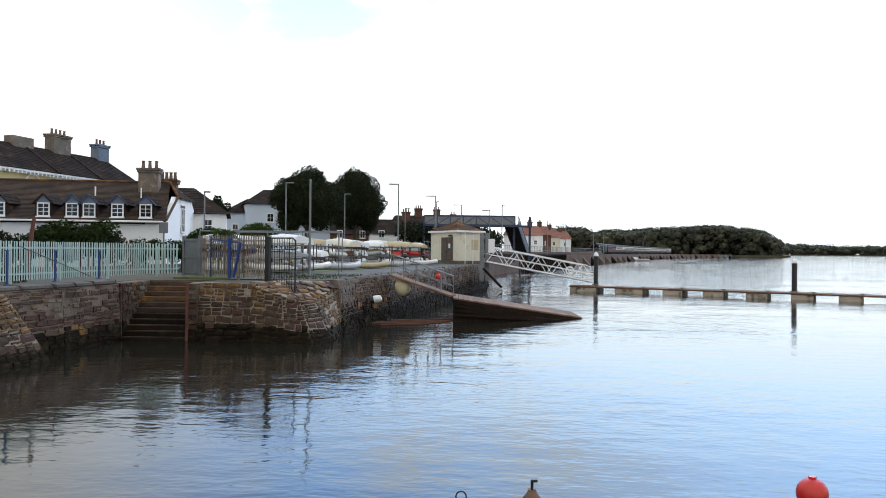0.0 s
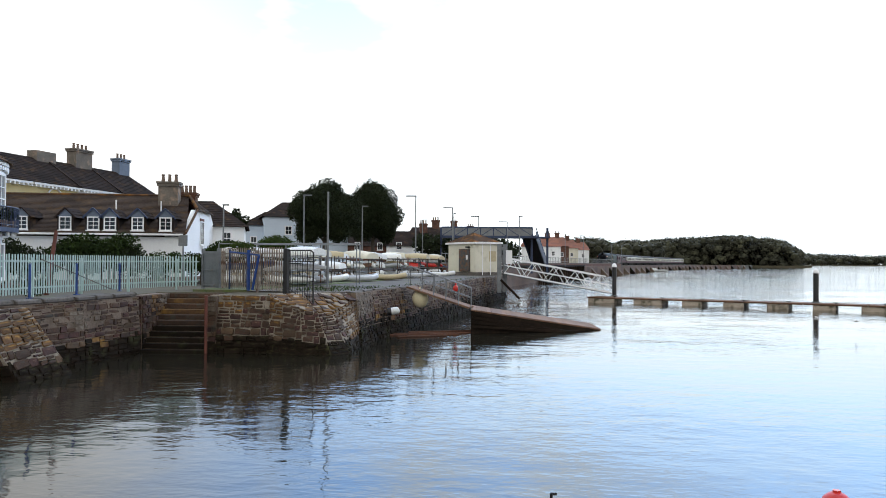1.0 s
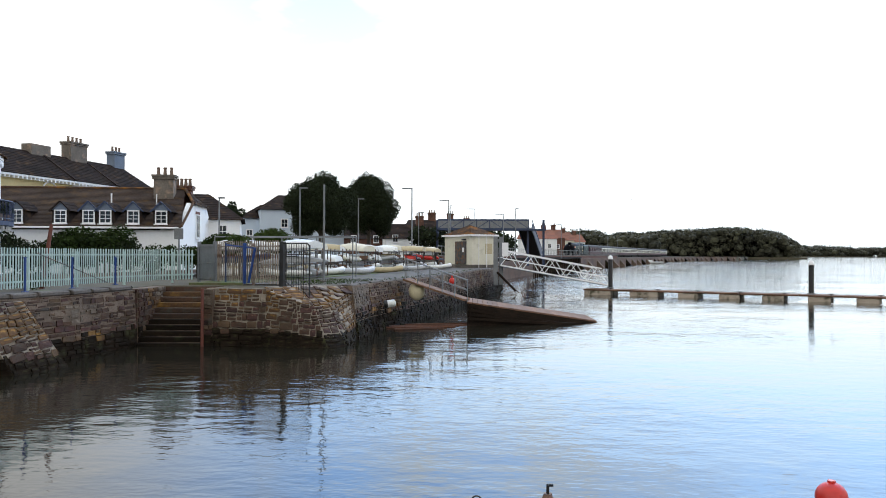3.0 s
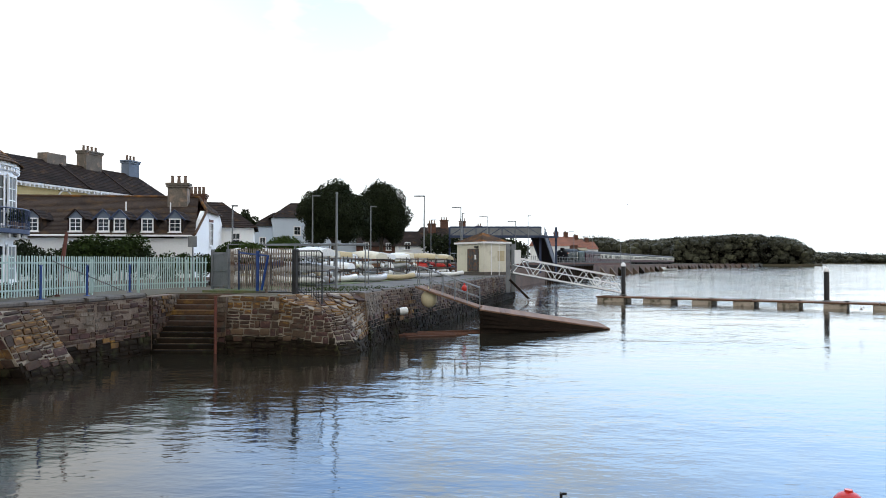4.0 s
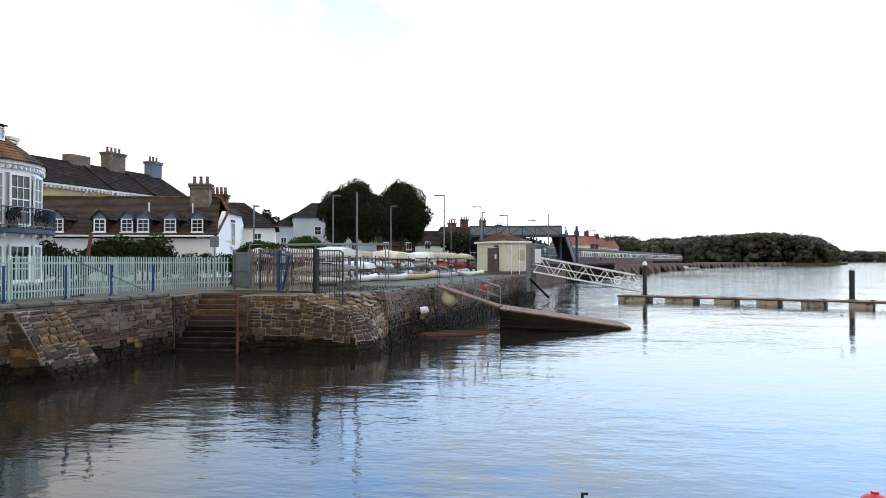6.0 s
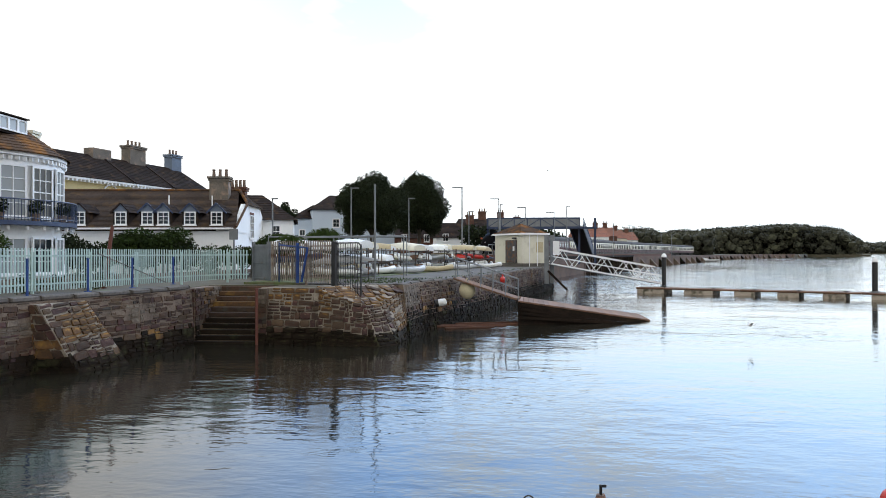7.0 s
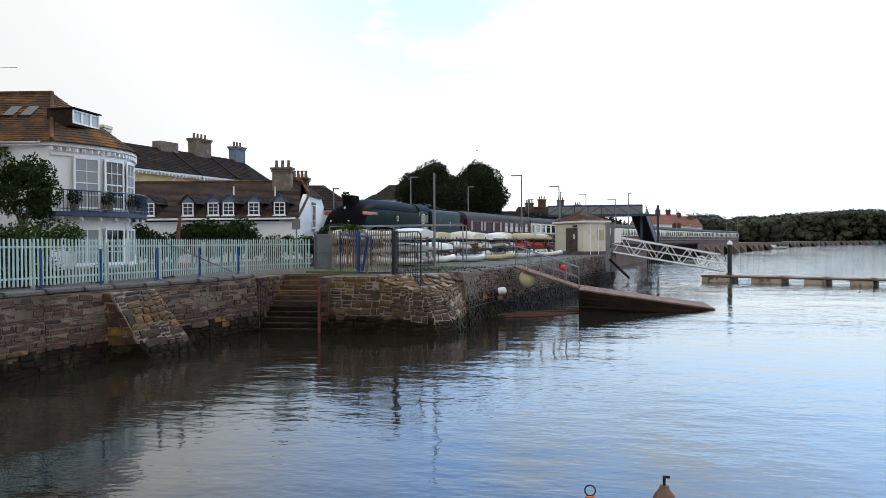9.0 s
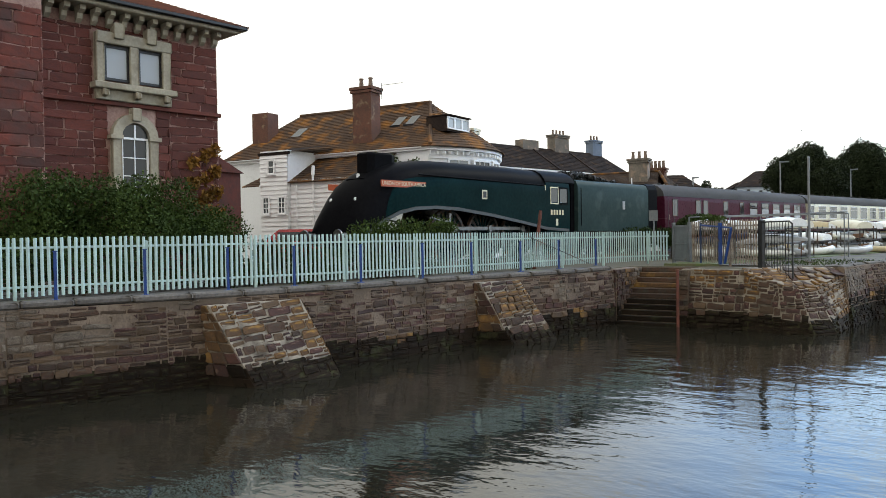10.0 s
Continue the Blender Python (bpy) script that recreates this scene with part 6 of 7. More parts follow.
plain_house((-21.0, 55.0), (-15.7, 56.4), 8, 5.65, 7.75, WHITE, SLATE, "white cottage with a dark slate roof behind the dormered row", [(3.9, 4.3, 0.7, 1.0)], (0.3, 2.4))


# ---- foliage ----
def leaf_part(name, clumps, n, size, seed, material, parent=None, shell=0.55):
    k, f = leaves(clumps, n, size, seed, shell)
    me = bpy.data.meshes.new(name)
    me.from_pydata(k.tolist(), [], f.tolist())
    me.materials.append(material)
    return part(name, me, material, parent)


def crown_clumps(c, rad, n, seed, sub=0.42):
    r = random.Random(seed)
    out = []
    for i in range(n):
        a, b = r.uniform(0, math.tau), math.asin(r.uniform(-0.75, 1))
        k = r.uniform(0.35, 0.76)
        q = sub * r.uniform(0.75, 1.25)
        out.append((c[0] + rad[0] * k * math.cos(a) * math.cos(b), c[1] + rad[1] * k * math.sin(a) * math.cos(b), c[2] + rad[2] * k * math.sin(b), rad[0] * q, rad[1] * q, rad[2] * q))
    return out


def tree(name, label, base, height, c, rad, n_clumps, n_leaves, size, material, seed, trunk=0.3, group=""):
    t = thing(name, label, "tree", Matrix.Translation(base), group)
    s = Shape().tube((0, 0, -0.2), (0, 0, c[2] * 0.75), trunk, trunk * 0.55, 10)
    r = random.Random(seed)
    for i in range(7):
        a = math.tau * i / 7 + r.uniform(-.3, .3)
        z = c[2] * r.uniform(0.5, 0.72)
        limb = Shape().tube((0, 0, z), (rad[0] * 0.6 * math.cos(a), rad[1] * 0.6 * math.sin(a), c[2] + rad[2] * r.uniform(-0.2, 0.45)), trunk * 0.4, trunk * 0.1, 7)
        part("limb", limb, BARK, t, smooth=True)
    part("trunk", s, BARK, t, smooth=True)
    leaf_part("crown", crown_clumps(c, rad, n_clumps, seed, 0.3), n_leaves, size, seed, material, t)
    return t


tree("holm_oak", "broad dark evergreen tree with a dense rounded crown", (-14.85, 85.1, QUAY), 9, (0, 0, 6.2), (4.0, 4.0, 4.05), 140, 120000, 0.11, LEAF_DARK, 11, 0.35, "pair of evergreen trees")
tree("holm_oak", "dark evergreen tree with an uneven crown", (-11.0, 97.5, QUAY), 9, (0, 0, 7.0), (3.7, 3.7, 4.45), 110, 110000, 0.12, LEAF_DARK, 23, 0.32, "pair of evergreen trees")
tree("garden_tree", "dark round-headed tree behind the white cottages", (-21.0, 71.5, QUAY), 6, (0, 0, 4.5), (1.7, 1.7, 1.7), 26, 9000, 0.1, LEAF_DARK, 37, 0.14)
tree("garden_tree", "small dark-leaved tree in front of the bow-fronted house", (-20.1, 26.4, QUAY), 5, (0, 0, 3.2), (1.35, 1.35, 1.75), 26, 9000, 0.065, LEAF, 31, 0.1)


def bush(label, clumps, n, size, seed, material, name="bush"):
    t = thing(name, label, "bush")
    x, y = clumps[0][0], clumps[0][1]
    st = Shape()
    for c in clumps[:8]:
        st.tube((c[0], c[1], QUAY - 0.2), (c[0], c[1], c[2]), 0.05, 0.02, 6)
    part("stem", st, BARK, t)
    leaf_part("foliage", clumps, n, size, seed, material, t, 0.3)
    return t


def clump_row(pts, n, r, zc, seed):
    g = random.Random(seed)
    out = []
    total = length_of(pts)
    for i in range(n):
        x, y, _ = lerp_line(pts, total * (i + 0.5) / n)
        q = r * g.uniform(0.7, 1.2)
        out.append((x + g.uniform(-.3, .3), y + g.uniform(-.3, .3), zc + g.uniform(-.3, .3) * r, q, q, q * g.uniform(0.7, 1.0)))
    return out


bush("large dense green shrub in front of the engine house", clump_row([(-21.5, 10.0), (-20.9, 17.6)], 16, 1.05, 3.4, 1) + clump_row([(-21.4, 11), (-21.0, 15.5)], 8, 0.85, 4.5, 2), 42000, 0.055, 41, LEAF_LIGHT)
bush("green brambles behind the fence beside the line", clump_row([(-16.1, 18.4), (-15.4, 22.4)], 13, 0.55, 3.35, 3), 6000, 0.05, 42, LEAF_LIGHT)
bush("green hedge in front of the bow-fronted house", clump_row([(-26, 25.6), (-22.0, 26.2), (-20.2, 27.6)], 14, 0.8, 2.95, 4) + clump_row([(-22.6, 19.8), (-20.4, 22.6), (-18.9, 24.8)], 12, 0.55, 2.9, 17), 14000, 0.06, 43, LEAF)
bush("dark garden hedge in front of the cottages", clump_row([(-25.5, 42.5), (-18.2, 44.3)], 14, 0.95, 3.2, 5), 10000, 0.1, 44, LEAF_DARK, "hedge")
bush("dark overgrown shrubs between the line and the quay yard", clump_row([(-14.3, 36.6), (-13.0, 39.4)], 6, 0.62, 3.05, 15), 3800, 0.07, 51, LEAF)
bush("tall green shrubs before the cottages", clump_row([(-22.0, 42.5), (-18.8, 43.6)], 8, 1.0, 3.7, 6), 6500, 0.1, 45, LEAF)
bush("bushy dark green shrubs beside the railway line", clump_row([(-12.7, 40.3), (-11.8, 42.0)], 6, 0.72, 3.75, 7), 4600, 0.075, 46, LEAF)
bush("bright green rounded shrub near the blue house", clump_row([(-17.2, 67.6), (-15.2, 68.2)], 6, 1.35, 4.2, 8), 9000, 0.09, 47, LEAF_LIGHT)
bush("self-sown sapling beside the railway fence", clump_row([(-9.6, 33.6), (-9.3, 34.2)], 4, 0.4, 3.7, 9), 900, 0.06, 48, LEAF_LIGHT)
bush("dark trees behind the white house", clump_row([(-31, 108), (-28, 110)], 6, 2.4, 6.3, 10), 5000, 0.22, 49, LEAF_DARK)
bush("green climbing ivy and weeds along the fence foot", clump_row([(-17.9, 6.5), (-15.3, 16.6), (-14.0, 27.0)], 30, 0.34, 2.3, 12), 5200, 0.045, 50, LEAF)
bush("dark scrub and brambles behind the palisade fence", clump_row([(-19.2, 4.0), (-17.9, 9.0), (-16.8, 13.0), (-15.9, 17.0), (-15.2, 21.5)], 34, 0.55, 2.55, 21), 15000, 0.05, 53, LEAF)
bush("low trees beyond the station", clump_row([(-6, 110), (4, 128), (10, 150)], 12, 2.6, 5.2, 13), 9000, 0.3, 51, LEAF_DARK)

gt = Shape()
g0 = random.Random(5)
for i in range(1500):
    x, y, h = lerp_line(offset(QUAY_SIDE, g0.uniform(0.5, 0.8) if i % 3 == 0 else g0.uniform(0.9, 3.4)), g0.uniform(0.3, 30) if i % 3 == 0 else g0.uniform(0.3, 6.0))
    a, hh = g0.uniform(0, 6.28), g0.uniform(0.04, 0.15)
    gt.add([(x - 0.02 * math.cos(a), y - 0.02 * math.sin(a), QUAY), (x + 0.02 * math.cos(a), y + 0.02 * math.sin(a), QUAY), (x + g0.uniform(-.08, .08), y + g0.uniform(-.08, .08), QUAY + hh)], [(0, 1, 2)])
me = bpy.data.meshes.new("grass")
me.from_pydata(gt.v, [], gt.f)
me.materials.append(LEAF_LIGHT)
tagged(part("grass", me, LEAF_LIGHT), "tufts of rough grass along the quay edge", "grass", kind="stuff")


# ---- boats on racks ----
def hull(L, B, H, flat=False, n=13):
    """An upturned hull along x, keel up."""
    rings = []
    for i in range(n):
        k = i / (n - 1)
        w = B / 2 * (math.sin(math.pi * min(k * 0.62 + 0.02, 1)) ** 0.75 if not flat else max(math.sin(math.pi * (0.02 + 0.96 * k)), 0.02) ** 0.6)
        h = H * (0.75 + 0.25 * math.sin(math.pi * k)) * (1 if not flat else max(math.sin(math.pi * (0.02 + 0.96 * k)), 0.1) ** 0.5)
        x = (k - 0.5) * L
        rings.append([(x, w * c, h * s_) for c, s_ in ((1, 0), (1, 0.3), (0.82, 0.68), (0.4, 0.92), (0, 1), (-0.4, 0.92), (-0.82, 0.68), (-1, 0.3), (-1, 0))])
    return Shape().loft(rings)


def boat(kind_, m, material, label):
    t = thing("dinghy" if kind_ == "dinghy" else "kayak", label, "boat", m, "boats stored on the quay racks")
    if kind_ == "dinghy":
        part("hull", hull(3.2, 1.4, 0.6), material, t, smooth=True)
        part("gunwale", Shape().loft([[(x, s_ * w, z) for s_, w, z in ((1, B + 0.03, 0), (1, B + 0.03, 0.06), (1, B - 0.02, 0.06), (1, B - 0.02, 0))] for x, B in ((-1.58, 0.12), (-0.9, 0.48), (0, 0.66), (0.9, 0.68), (1.58, 0.6))])
             .loft([[(x, s_ * w, z) for s_, w, z in ((-1, B + 0.03, 0), (-1, B + 0.03, 0.06), (-1, B - 0.02, 0.06), (-1, B - 0.02, 0))] for x, B in ((-1.58, 0.12), (-0.9, 0.48), (0, 0.66), (0.9, 0.68), (1.58, 0.6))]), GREYHULL, t)
        part("keel", Shape().box((0.1, 0, 0.5), (2.6, 0.05, 0.06), bev=0.01), GREYHULL, t)
    else:
        part("hull", hull(3.9, 0.72, 0.34, True), material, t, smooth=True)
        part("cockpit_rim", Shape().tube((-0.4, 0, 0.2), (0.4, 0, 0.2), 0.18, n=10), BLACK, t)
    return t


def rack(x, y, rz, tiers=3, w=2.6):
    t = thing("boat_rack", "weathered steel boat rack with three tiers", "rack", pose(x, y, QUAY, 0, 0, rz), "boat racks on the quay")
    for sx in (-w / 2, w / 2):
        for sy in (-0.75, 0.75):
            part("post", Shape().box((sx, sy, 0.75), (0.045, 0.045, 1.5), bev=0.006), OLDSTEEL, t)
        for k in range(tiers):
            part("arm", Shape().box((sx, 0, 0.12 + k * 0.62), (0.05, 1.55, 0.06), bev=0.008), OLDSTEEL, t)
    return t


def inflatable(m, material, label, motor=False):
    """An inflatable dinghy along x: a U of fat tubes with a floor, a transom and, on some, an outboard."""
    t = thing("inflatable_dinghy", label, "boat", m, "boats stored on the quay racks")
    path = [(-1.45, 0.5), (-1.2, 0.54), (-0.4, 0.56), (0.5, 0.54), (1.0, 0.42), (1.35, 0.18), (1.45, 0.0)]
    path += [(x, -y) for x, y in reversed(path[:-1])]
    rings = []
    for i, (x, y) in enumerate(path):
        p, q = path[max(i - 1, 0)], path[min(i + 1, len(path) - 1)]
        h = math.atan2(q[1] - p[1], q[0] - p[0])
        r = 0.19 if 0 < i < len(path) - 1 else 0.06
        lift = 0.2 + 0.16 * max(0.0, (x - 0.5) / 0.95) ** 2
        rings.append([(x - r * math.cos(a) * math.sin(h), y + r * math.cos(a) * math.cos(h), lift + r * math.sin(a)) for a in np.linspace(0, math.tau, 11)[:-1]])
    part("tube", Shape().loft(rings), material, t, smooth=True)
    part("floor", Shape().box((-0.15, 0, 0.14), (2.3, 0.8, 0.08), bev=0.02), BLACK, t)
    part("transom", Shape().box((-1.15, 0, 0.27), (0.06, 0.82, 0.36), bev=0.01), TIMBER, t)
    if motor:
        part("outboard", Shape().box((-1.4, 0, 0.62), (0.32, 0.26, 0.34), bev=0.06).box((-1.36, 0, 0.2), (0.14, 0.1, 0.6), bev=0.02), BLACK, t, "black outboard motor")
    return t


bg = random.Random(12)
TOPS = [(GELCOAT, "white"), (GELCOAT, "white"), (CREAM, "cream"), (GELCOAT, "white"), (BUFFHULL, "buff")]
MIDS = [(GELCOAT, "white"), (GELCOAT, "white"), (GREYHULL, "pale grey"), (BUFFHULL, "buff"), (CREAM, "cream"), (NAVY, "navy blue")]
LOWS = [(GREYHULL, "grey"), (GREYHULL, "grey"), (GELCOAT, "white"), (BUFFHULL, "buff")]
GROUPS = [(-10.4, 37.4, -6, 3), (-7.9, 36.4, -14, 3), (-9.6, 42.4, -8, 2), (-7.9, 44.6, -18, 3), (-6.5, 49.4, -20, 3), (-5.1, 54.8, -22, 3), (-4.0, 61.2, -22, 3), (-2.5, 64.4, -26, 2)]
for k, (rx_, ry_, rz_, deep) in enumerate(GROUPS):
    for row in range(deep):
        m_row = pose(rx_, ry_ + row * 1.5, QUAY, 0, 0, rz_)
        rack(rx_, ry_ + row * 1.5, rz_, 3, 2.3)
        for tier in range(3):
            z = 0.155 + tier * 0.62
            if bg.random() < 0.08:
                continue
            m_, l_ = bg.choice((LOWS, MIDS, TOPS)[tier])
            if k > 5 and tier == 1 and row == 0:
                m_, l_ = REDPAINT, "red"
            flip = 180 * (bg.random() < 0.4)
            mm = m_row @ pose(bg.uniform(-.15, .3), bg.uniform(-.12, .12), z, bg.uniform(-4, 4), bg.uniform(-3, 3), bg.uniform(-30, 12) + flip)
            if tier == 0 or (tier == 1 and bg.random() < 0.5):
                inflatable(mm @ Matrix.Scale(bg.uniform(0.7, 0.92), 4), m_, l_ + " inflatable dinghy on the rack", k > 5)
            elif tier == 1 and bg.random() < 0.35:
                boat("kayak", mm @ Matrix.Scale(bg.uniform(0.8, 0.92), 4), m_, l_ + " sea kayak lying on the rack")
            else:
                boat("dinghy", mm @ Matrix.Scale(bg.uniform(0.62, 0.84), 4), m_, l_ + " fibreglass dinghy upturned on the rack")
for x, y, turn, m_, l_ in ((-7.5, 42.9, 20, GELCOAT, "white"), (-5.9, 44.6, 35, GREYHULL, "grey"), (-4.6, 48.6, -20, BUFFHULL, "buff"), (-3.4, 54.6, 10, GREYHULL, "grey"), (-1.6, 61.0, -30, GELCOAT, "white")):
    inflatable(pose(x, y, QUAY + 0.06, 0, 0, turn) @ Matrix.Scale(0.85, 4), m_, l_ + " inflatable tender lying on the grass by the racks")


rail_run = thing("rack_rail", "long galvanised steel rail above the boats", "rail")
for (x0, y0), (x1, y1) in (((-12.3, 39.5), (-5.0, 37.5)), ((-12.6, 41.5), (-5.2, 40.3))):
    part("rail", Shape().tube((x0, y0, 4.05), (x1, y1, 4.05), 0.03, n=8), GALV, rail_run)
    for k in range(5):
        x, y = x0 + (x1 - x0) * k / 4, y0 + (y1 - y0) * k / 4
        part("post", Shape().tube((x, y, QUAY - 0.1), (x, y, 4.05), 0.03, n=8), GALV, rail_run)


# ---- small things behind and on the railway fence ----
def sign_post():
    t = thing("sign_post", "grey steel post with the blank back of a small sign", "sign", pose(-12.8, 35.8, QUAY))
    part("post", Shape().tube((0, 0, -0.1), (0, 0, 2.35), 0.04, n=8), GALV, t, smooth=True)
    part("sign_plate", Shape().box((0, -0.05, 2.1), (0.42, 0.03, 0.5), bev=0.01), GALV, t)
    return t


sign_post()
one("rusty_stump", Shape().tube((-14.25, 26.6, QUAY - 0.1), (-14.0, 26.75, 4.2), 0.09, 0.06, 9), RUST, "leaning rusty iron post behind the fence", "post", smooth=True)
one("leaning_rod", Shape().tube((-13.45, 24.8, 3.2), (-13.0, 28.9, 2.1), 0.014, n=6), OLDSTEEL, "thin dark steel rod leaning against the fence", "rod")


# ---- hut ----
def hut():
    a, b = (-1.1, 71.6), (1.3, 67.4)
    t = thing("quay_hut", "cream painted hut with a brown tiled pyramid roof and grey door", "hut", along(a, b, 2.0))
    W, D = math.hypot(b[0] - a[0], b[1] - a[1]), 2.45
    part("wall", Shape().box((W / 2, D / 2, 1.45), (W, D, 3.0)), CREAM, t)
    part("plinth", Shape().box((W / 2, D / 2, 0.15), (W + 0.08, D + 0.08, 0.34), bev=0.02), COPING, t, "grey concrete plinth")
    s, e = Shape(), 0.2
    for c0, c1 in (((-e, -e), (W + e, -e)), ((W + e, -e), (W + e, D + e)), ((W + e, D + e), (-e, D + e)), ((-e, D + e), (-e, -e))):
        courses(s, (*c0, 2.9), (*c1, 2.9), (W / 2, D / 2, 3.85), (W / 2, D / 2, 3.85), 0.25)
    part("roof", s, TILE, t, "brown lichened tile roof")
    part("fascia", Shape().box((W / 2, -e, 2.86), (W + 2 * e, 0.06, 0.16)).box((W + e, D / 2, 2.86), (0.06, D + 2 * e, 0.16)), TRIM, t)
    d = part("door", Shape().box((W * 0.62, -0.06, 1.35), (1.9, 0.06, 2.0), bev=0.01), OLDSTEEL, t, "grey steel double door")
    part("door_seam", Shape().box((W * 0.62, -0.095, 1.35), (0.03, 0.01, 1.95)), BLACK, d)
    part("notice", Shape().box((W * 0.62 + 0.5, -0.1, 1.6), (0.3, 0.01, 0.4)), TRIM, d)
    part("lamp", Shape().box((W * 0.75, -0.1, 2.5), (0.5, 0.2, 0.14), bev=0.02), BLACK, t)
    for y in (0.7, 1.5, 2.3):
        part("batten", Shape().box((W + 0.015, y, 1.45), (0.03, 0.06, 2.8)), TRIM, t)
    part("hatch", Shape().box((W + 0.02, 1.7, 1.7), (0.03, 0.7, 0.9), bev=0.01), BUFFHULL, t)
    return t


hut()


# ---- slipway ramp, gangway and pontoon ----
def ramp():
    t = thing("slipway_ramp", "sloping timber-decked slipway on a dark wet frame", "slipway")
    a, b, w = Vector((0.48, 35.0, 1.08)), Vector((6.7, 37.4, 0.06)), 3.6
    d = (b - a)
    side = Vector((0.02, 1, 0)).normalized()
    n = 26
    for i in range(n):
        p, q = a.lerp(b, i / n), a.lerp(b, (i + 0.94) / n)
        part("deck_plank", Shape().add([p, q, q + side * w, p + side * w, *(v - Vector((0, 0, 0.07)) for v in (p, q, q + side * w, p + side * w))], [(0, 1, 2, 3), (7, 6, 5, 4), (0, 4, 5, 1), (1, 5, 6, 2), (2, 6, 7, 3), (3, 7, 4, 0)]), TIMBER, t)
    part("side_wall", Shape().add([a - Vector((0, 0, 0.06)), b - Vector((0, 0, 0.06)), Vector((b.x, b.y, -0.5)), Vector((a.x, a.y, -0.5)),
                                   a - Vector((0, 0, 0.06)) + side * w, b - Vector((0, 0, 0.06)) + side * w, Vector((b.x, b.y, -0.5)) + side * w, Vector((a.x, a.y, -0.5)) + side * w],
                                  [(0, 1, 2, 3), (4, 5, 6, 7), (0, 4, 7, 3), (1, 2, 6, 5)]), WETWOOD, t, "dark timber side")
    for i in range(4):
        z0 = 0.75 - i * 0.2
        part("waling", Shape().beam(a + Vector((0.05, -0.06, z0 - 0.9)), b + Vector((-1.8 + i * 0.2, -0.06 - 1.0, -0.08)), 0.08, 0.12), WETWOOD, t)
    # gently sloping gangplank from the quay to the ramp
    c = Vector((-2.35, 36.3, 2.04))
    e = a + side * 0.6
    part("gangplank", Shape().beam(c, e + Vector((0, 0, 0.06)), 1.0, 0.08), TIMBER, t)
    for k in (-0.5, 0.5):
        o = side * k
        part("handrail", Shape().tube(c + o + Vector((0, 0, 0.95)), e + o + Vector((0, 0, 0.95)), 0.022, n=8).tube(c + o + Vector((0, 0, 0.5)), e + o + Vector((0, 0, 0.5)), 0.016, n=8), GALV, t)
        for i in range(6):
            p = c.lerp(e, i / 5) + o
            part("stanchion", Shape().tube(p, p + Vector((0, 0, 0.97)), 0.02, n=8), GALV, t)
    return t


ramp()
for i, (x, y, l) in enumerate(((-1.7, 34.0, 3.4), (-1.2, 34.7, 3.8), (-0.9, 35.6, 3.0), (-1.6, 33.3, 2.2))):
    one("floating_timber", Shape().box((0, 0, 0), (l, 0.13, 0.08), bev=0.02), DRIFT, "wet brown timber baulk at the water line", "timber", "timbers by the slipway", m=pose(x, y, 0.03, 0, 0, 12 + i * 3))
hanging_buoy(-0.25, 42.6, 1.75, 0.16, REDPAINT, "small red fender hung on the quay wall")


def gangway():
    t = thing("gangway", "white painted steel lattice gangway sloping down to the pontoon", "gangway")
    a, b, w = Vector((3.5, 62.5, 2.35)), Vector((12.4, 64.2, 0.75)), 1.3
    d = (b - a)
    side = Vector((-d.y, d.x, 0)).normalized() * w
    up = Vector((0, 0, 1.25))
    part("deck", Shape().add([a, b, b + side, a + side, *(v - Vector((0, 0, .08)) for v in (a, b, b + side, a + side))], [(0, 1, 2, 3), (7, 6, 5, 4), (0, 4, 5, 1), (1, 5, 6, 2), (2, 6, 7, 3), (3, 7, 4, 0)]), GALV, t)
    for o in (Vector((0, 0, 0)), side):
        part("bottom_chord", Shape().beam(a + o, b + o, 0.1, 0.12), TRIM, t)
        part("top_chord", Shape().beam(a + o + up + d * 0.06, b + o + up - d * 0.06, 0.08, 0.09), TRIM, t)
        part("middle_rail", Shape().beam(a + o + up * 0.5, b + o + up * 0.5, 0.04, 0.05), TRIM, t)
        n = 5
        for i in range(n):
            p, q, r = a + o + d * (i / n), a + o + up + d * min((i + 0.5) / n, 0.94), a + o + d * ((i + 1) / n)
            part("diagonal", Shape().beam(p, q, 0.045, 0.045), TRIM, t)
            part("diagonal", Shape().beam(q, r, 0.045, 0.045), TRIM, t)
    ring = Shape()
    for i in range(14):
        a0, a1 = math.tau * i / 14, math.tau * (i + 1) / 14
        c = b + Vector((-2.0, -0.12, 0.9))
        ring.tube(c + Vector((0.3 * math.cos(a0), 0, 0.3 * math.sin(a0))), c + Vector((0.3 * math.cos(a1), 0, 0.3 * math.sin(a1))), 0.055, n=8)
    part("lifebuoy", ring, GELCOAT, t, "white life ring", True)
    return t


gangway()


def landing_frame():
    t = thing("landing_frame", "tall grey steel portal posts at the head of the gangway", "frame", pose(3.1, 62.3, QUAY))
    for x, y in ((0, 0), (0.5, 1.4)):
        part("post", Shape().box((x, y, 0.7), (0.34, 0.3, 3.9), bev=0.02), GALV, t)
    part("cross_beam", Shape().box((0.25, 0.7, 2.3), (0.2, 1.9, 0.2), bev=0.02), GALV, t)
    part("sign", Shape().box((0.75, -0.2, 1.6), (0.5, 0.04, 1.1), bev=0.01), TRIM, t)
    part("brace", Shape().beam((0.1, -0.1, -0.2), (1.6, -0.1, -1.7), 0.16, 0.18), WETWOOD, t)
    return t


landing_frame()


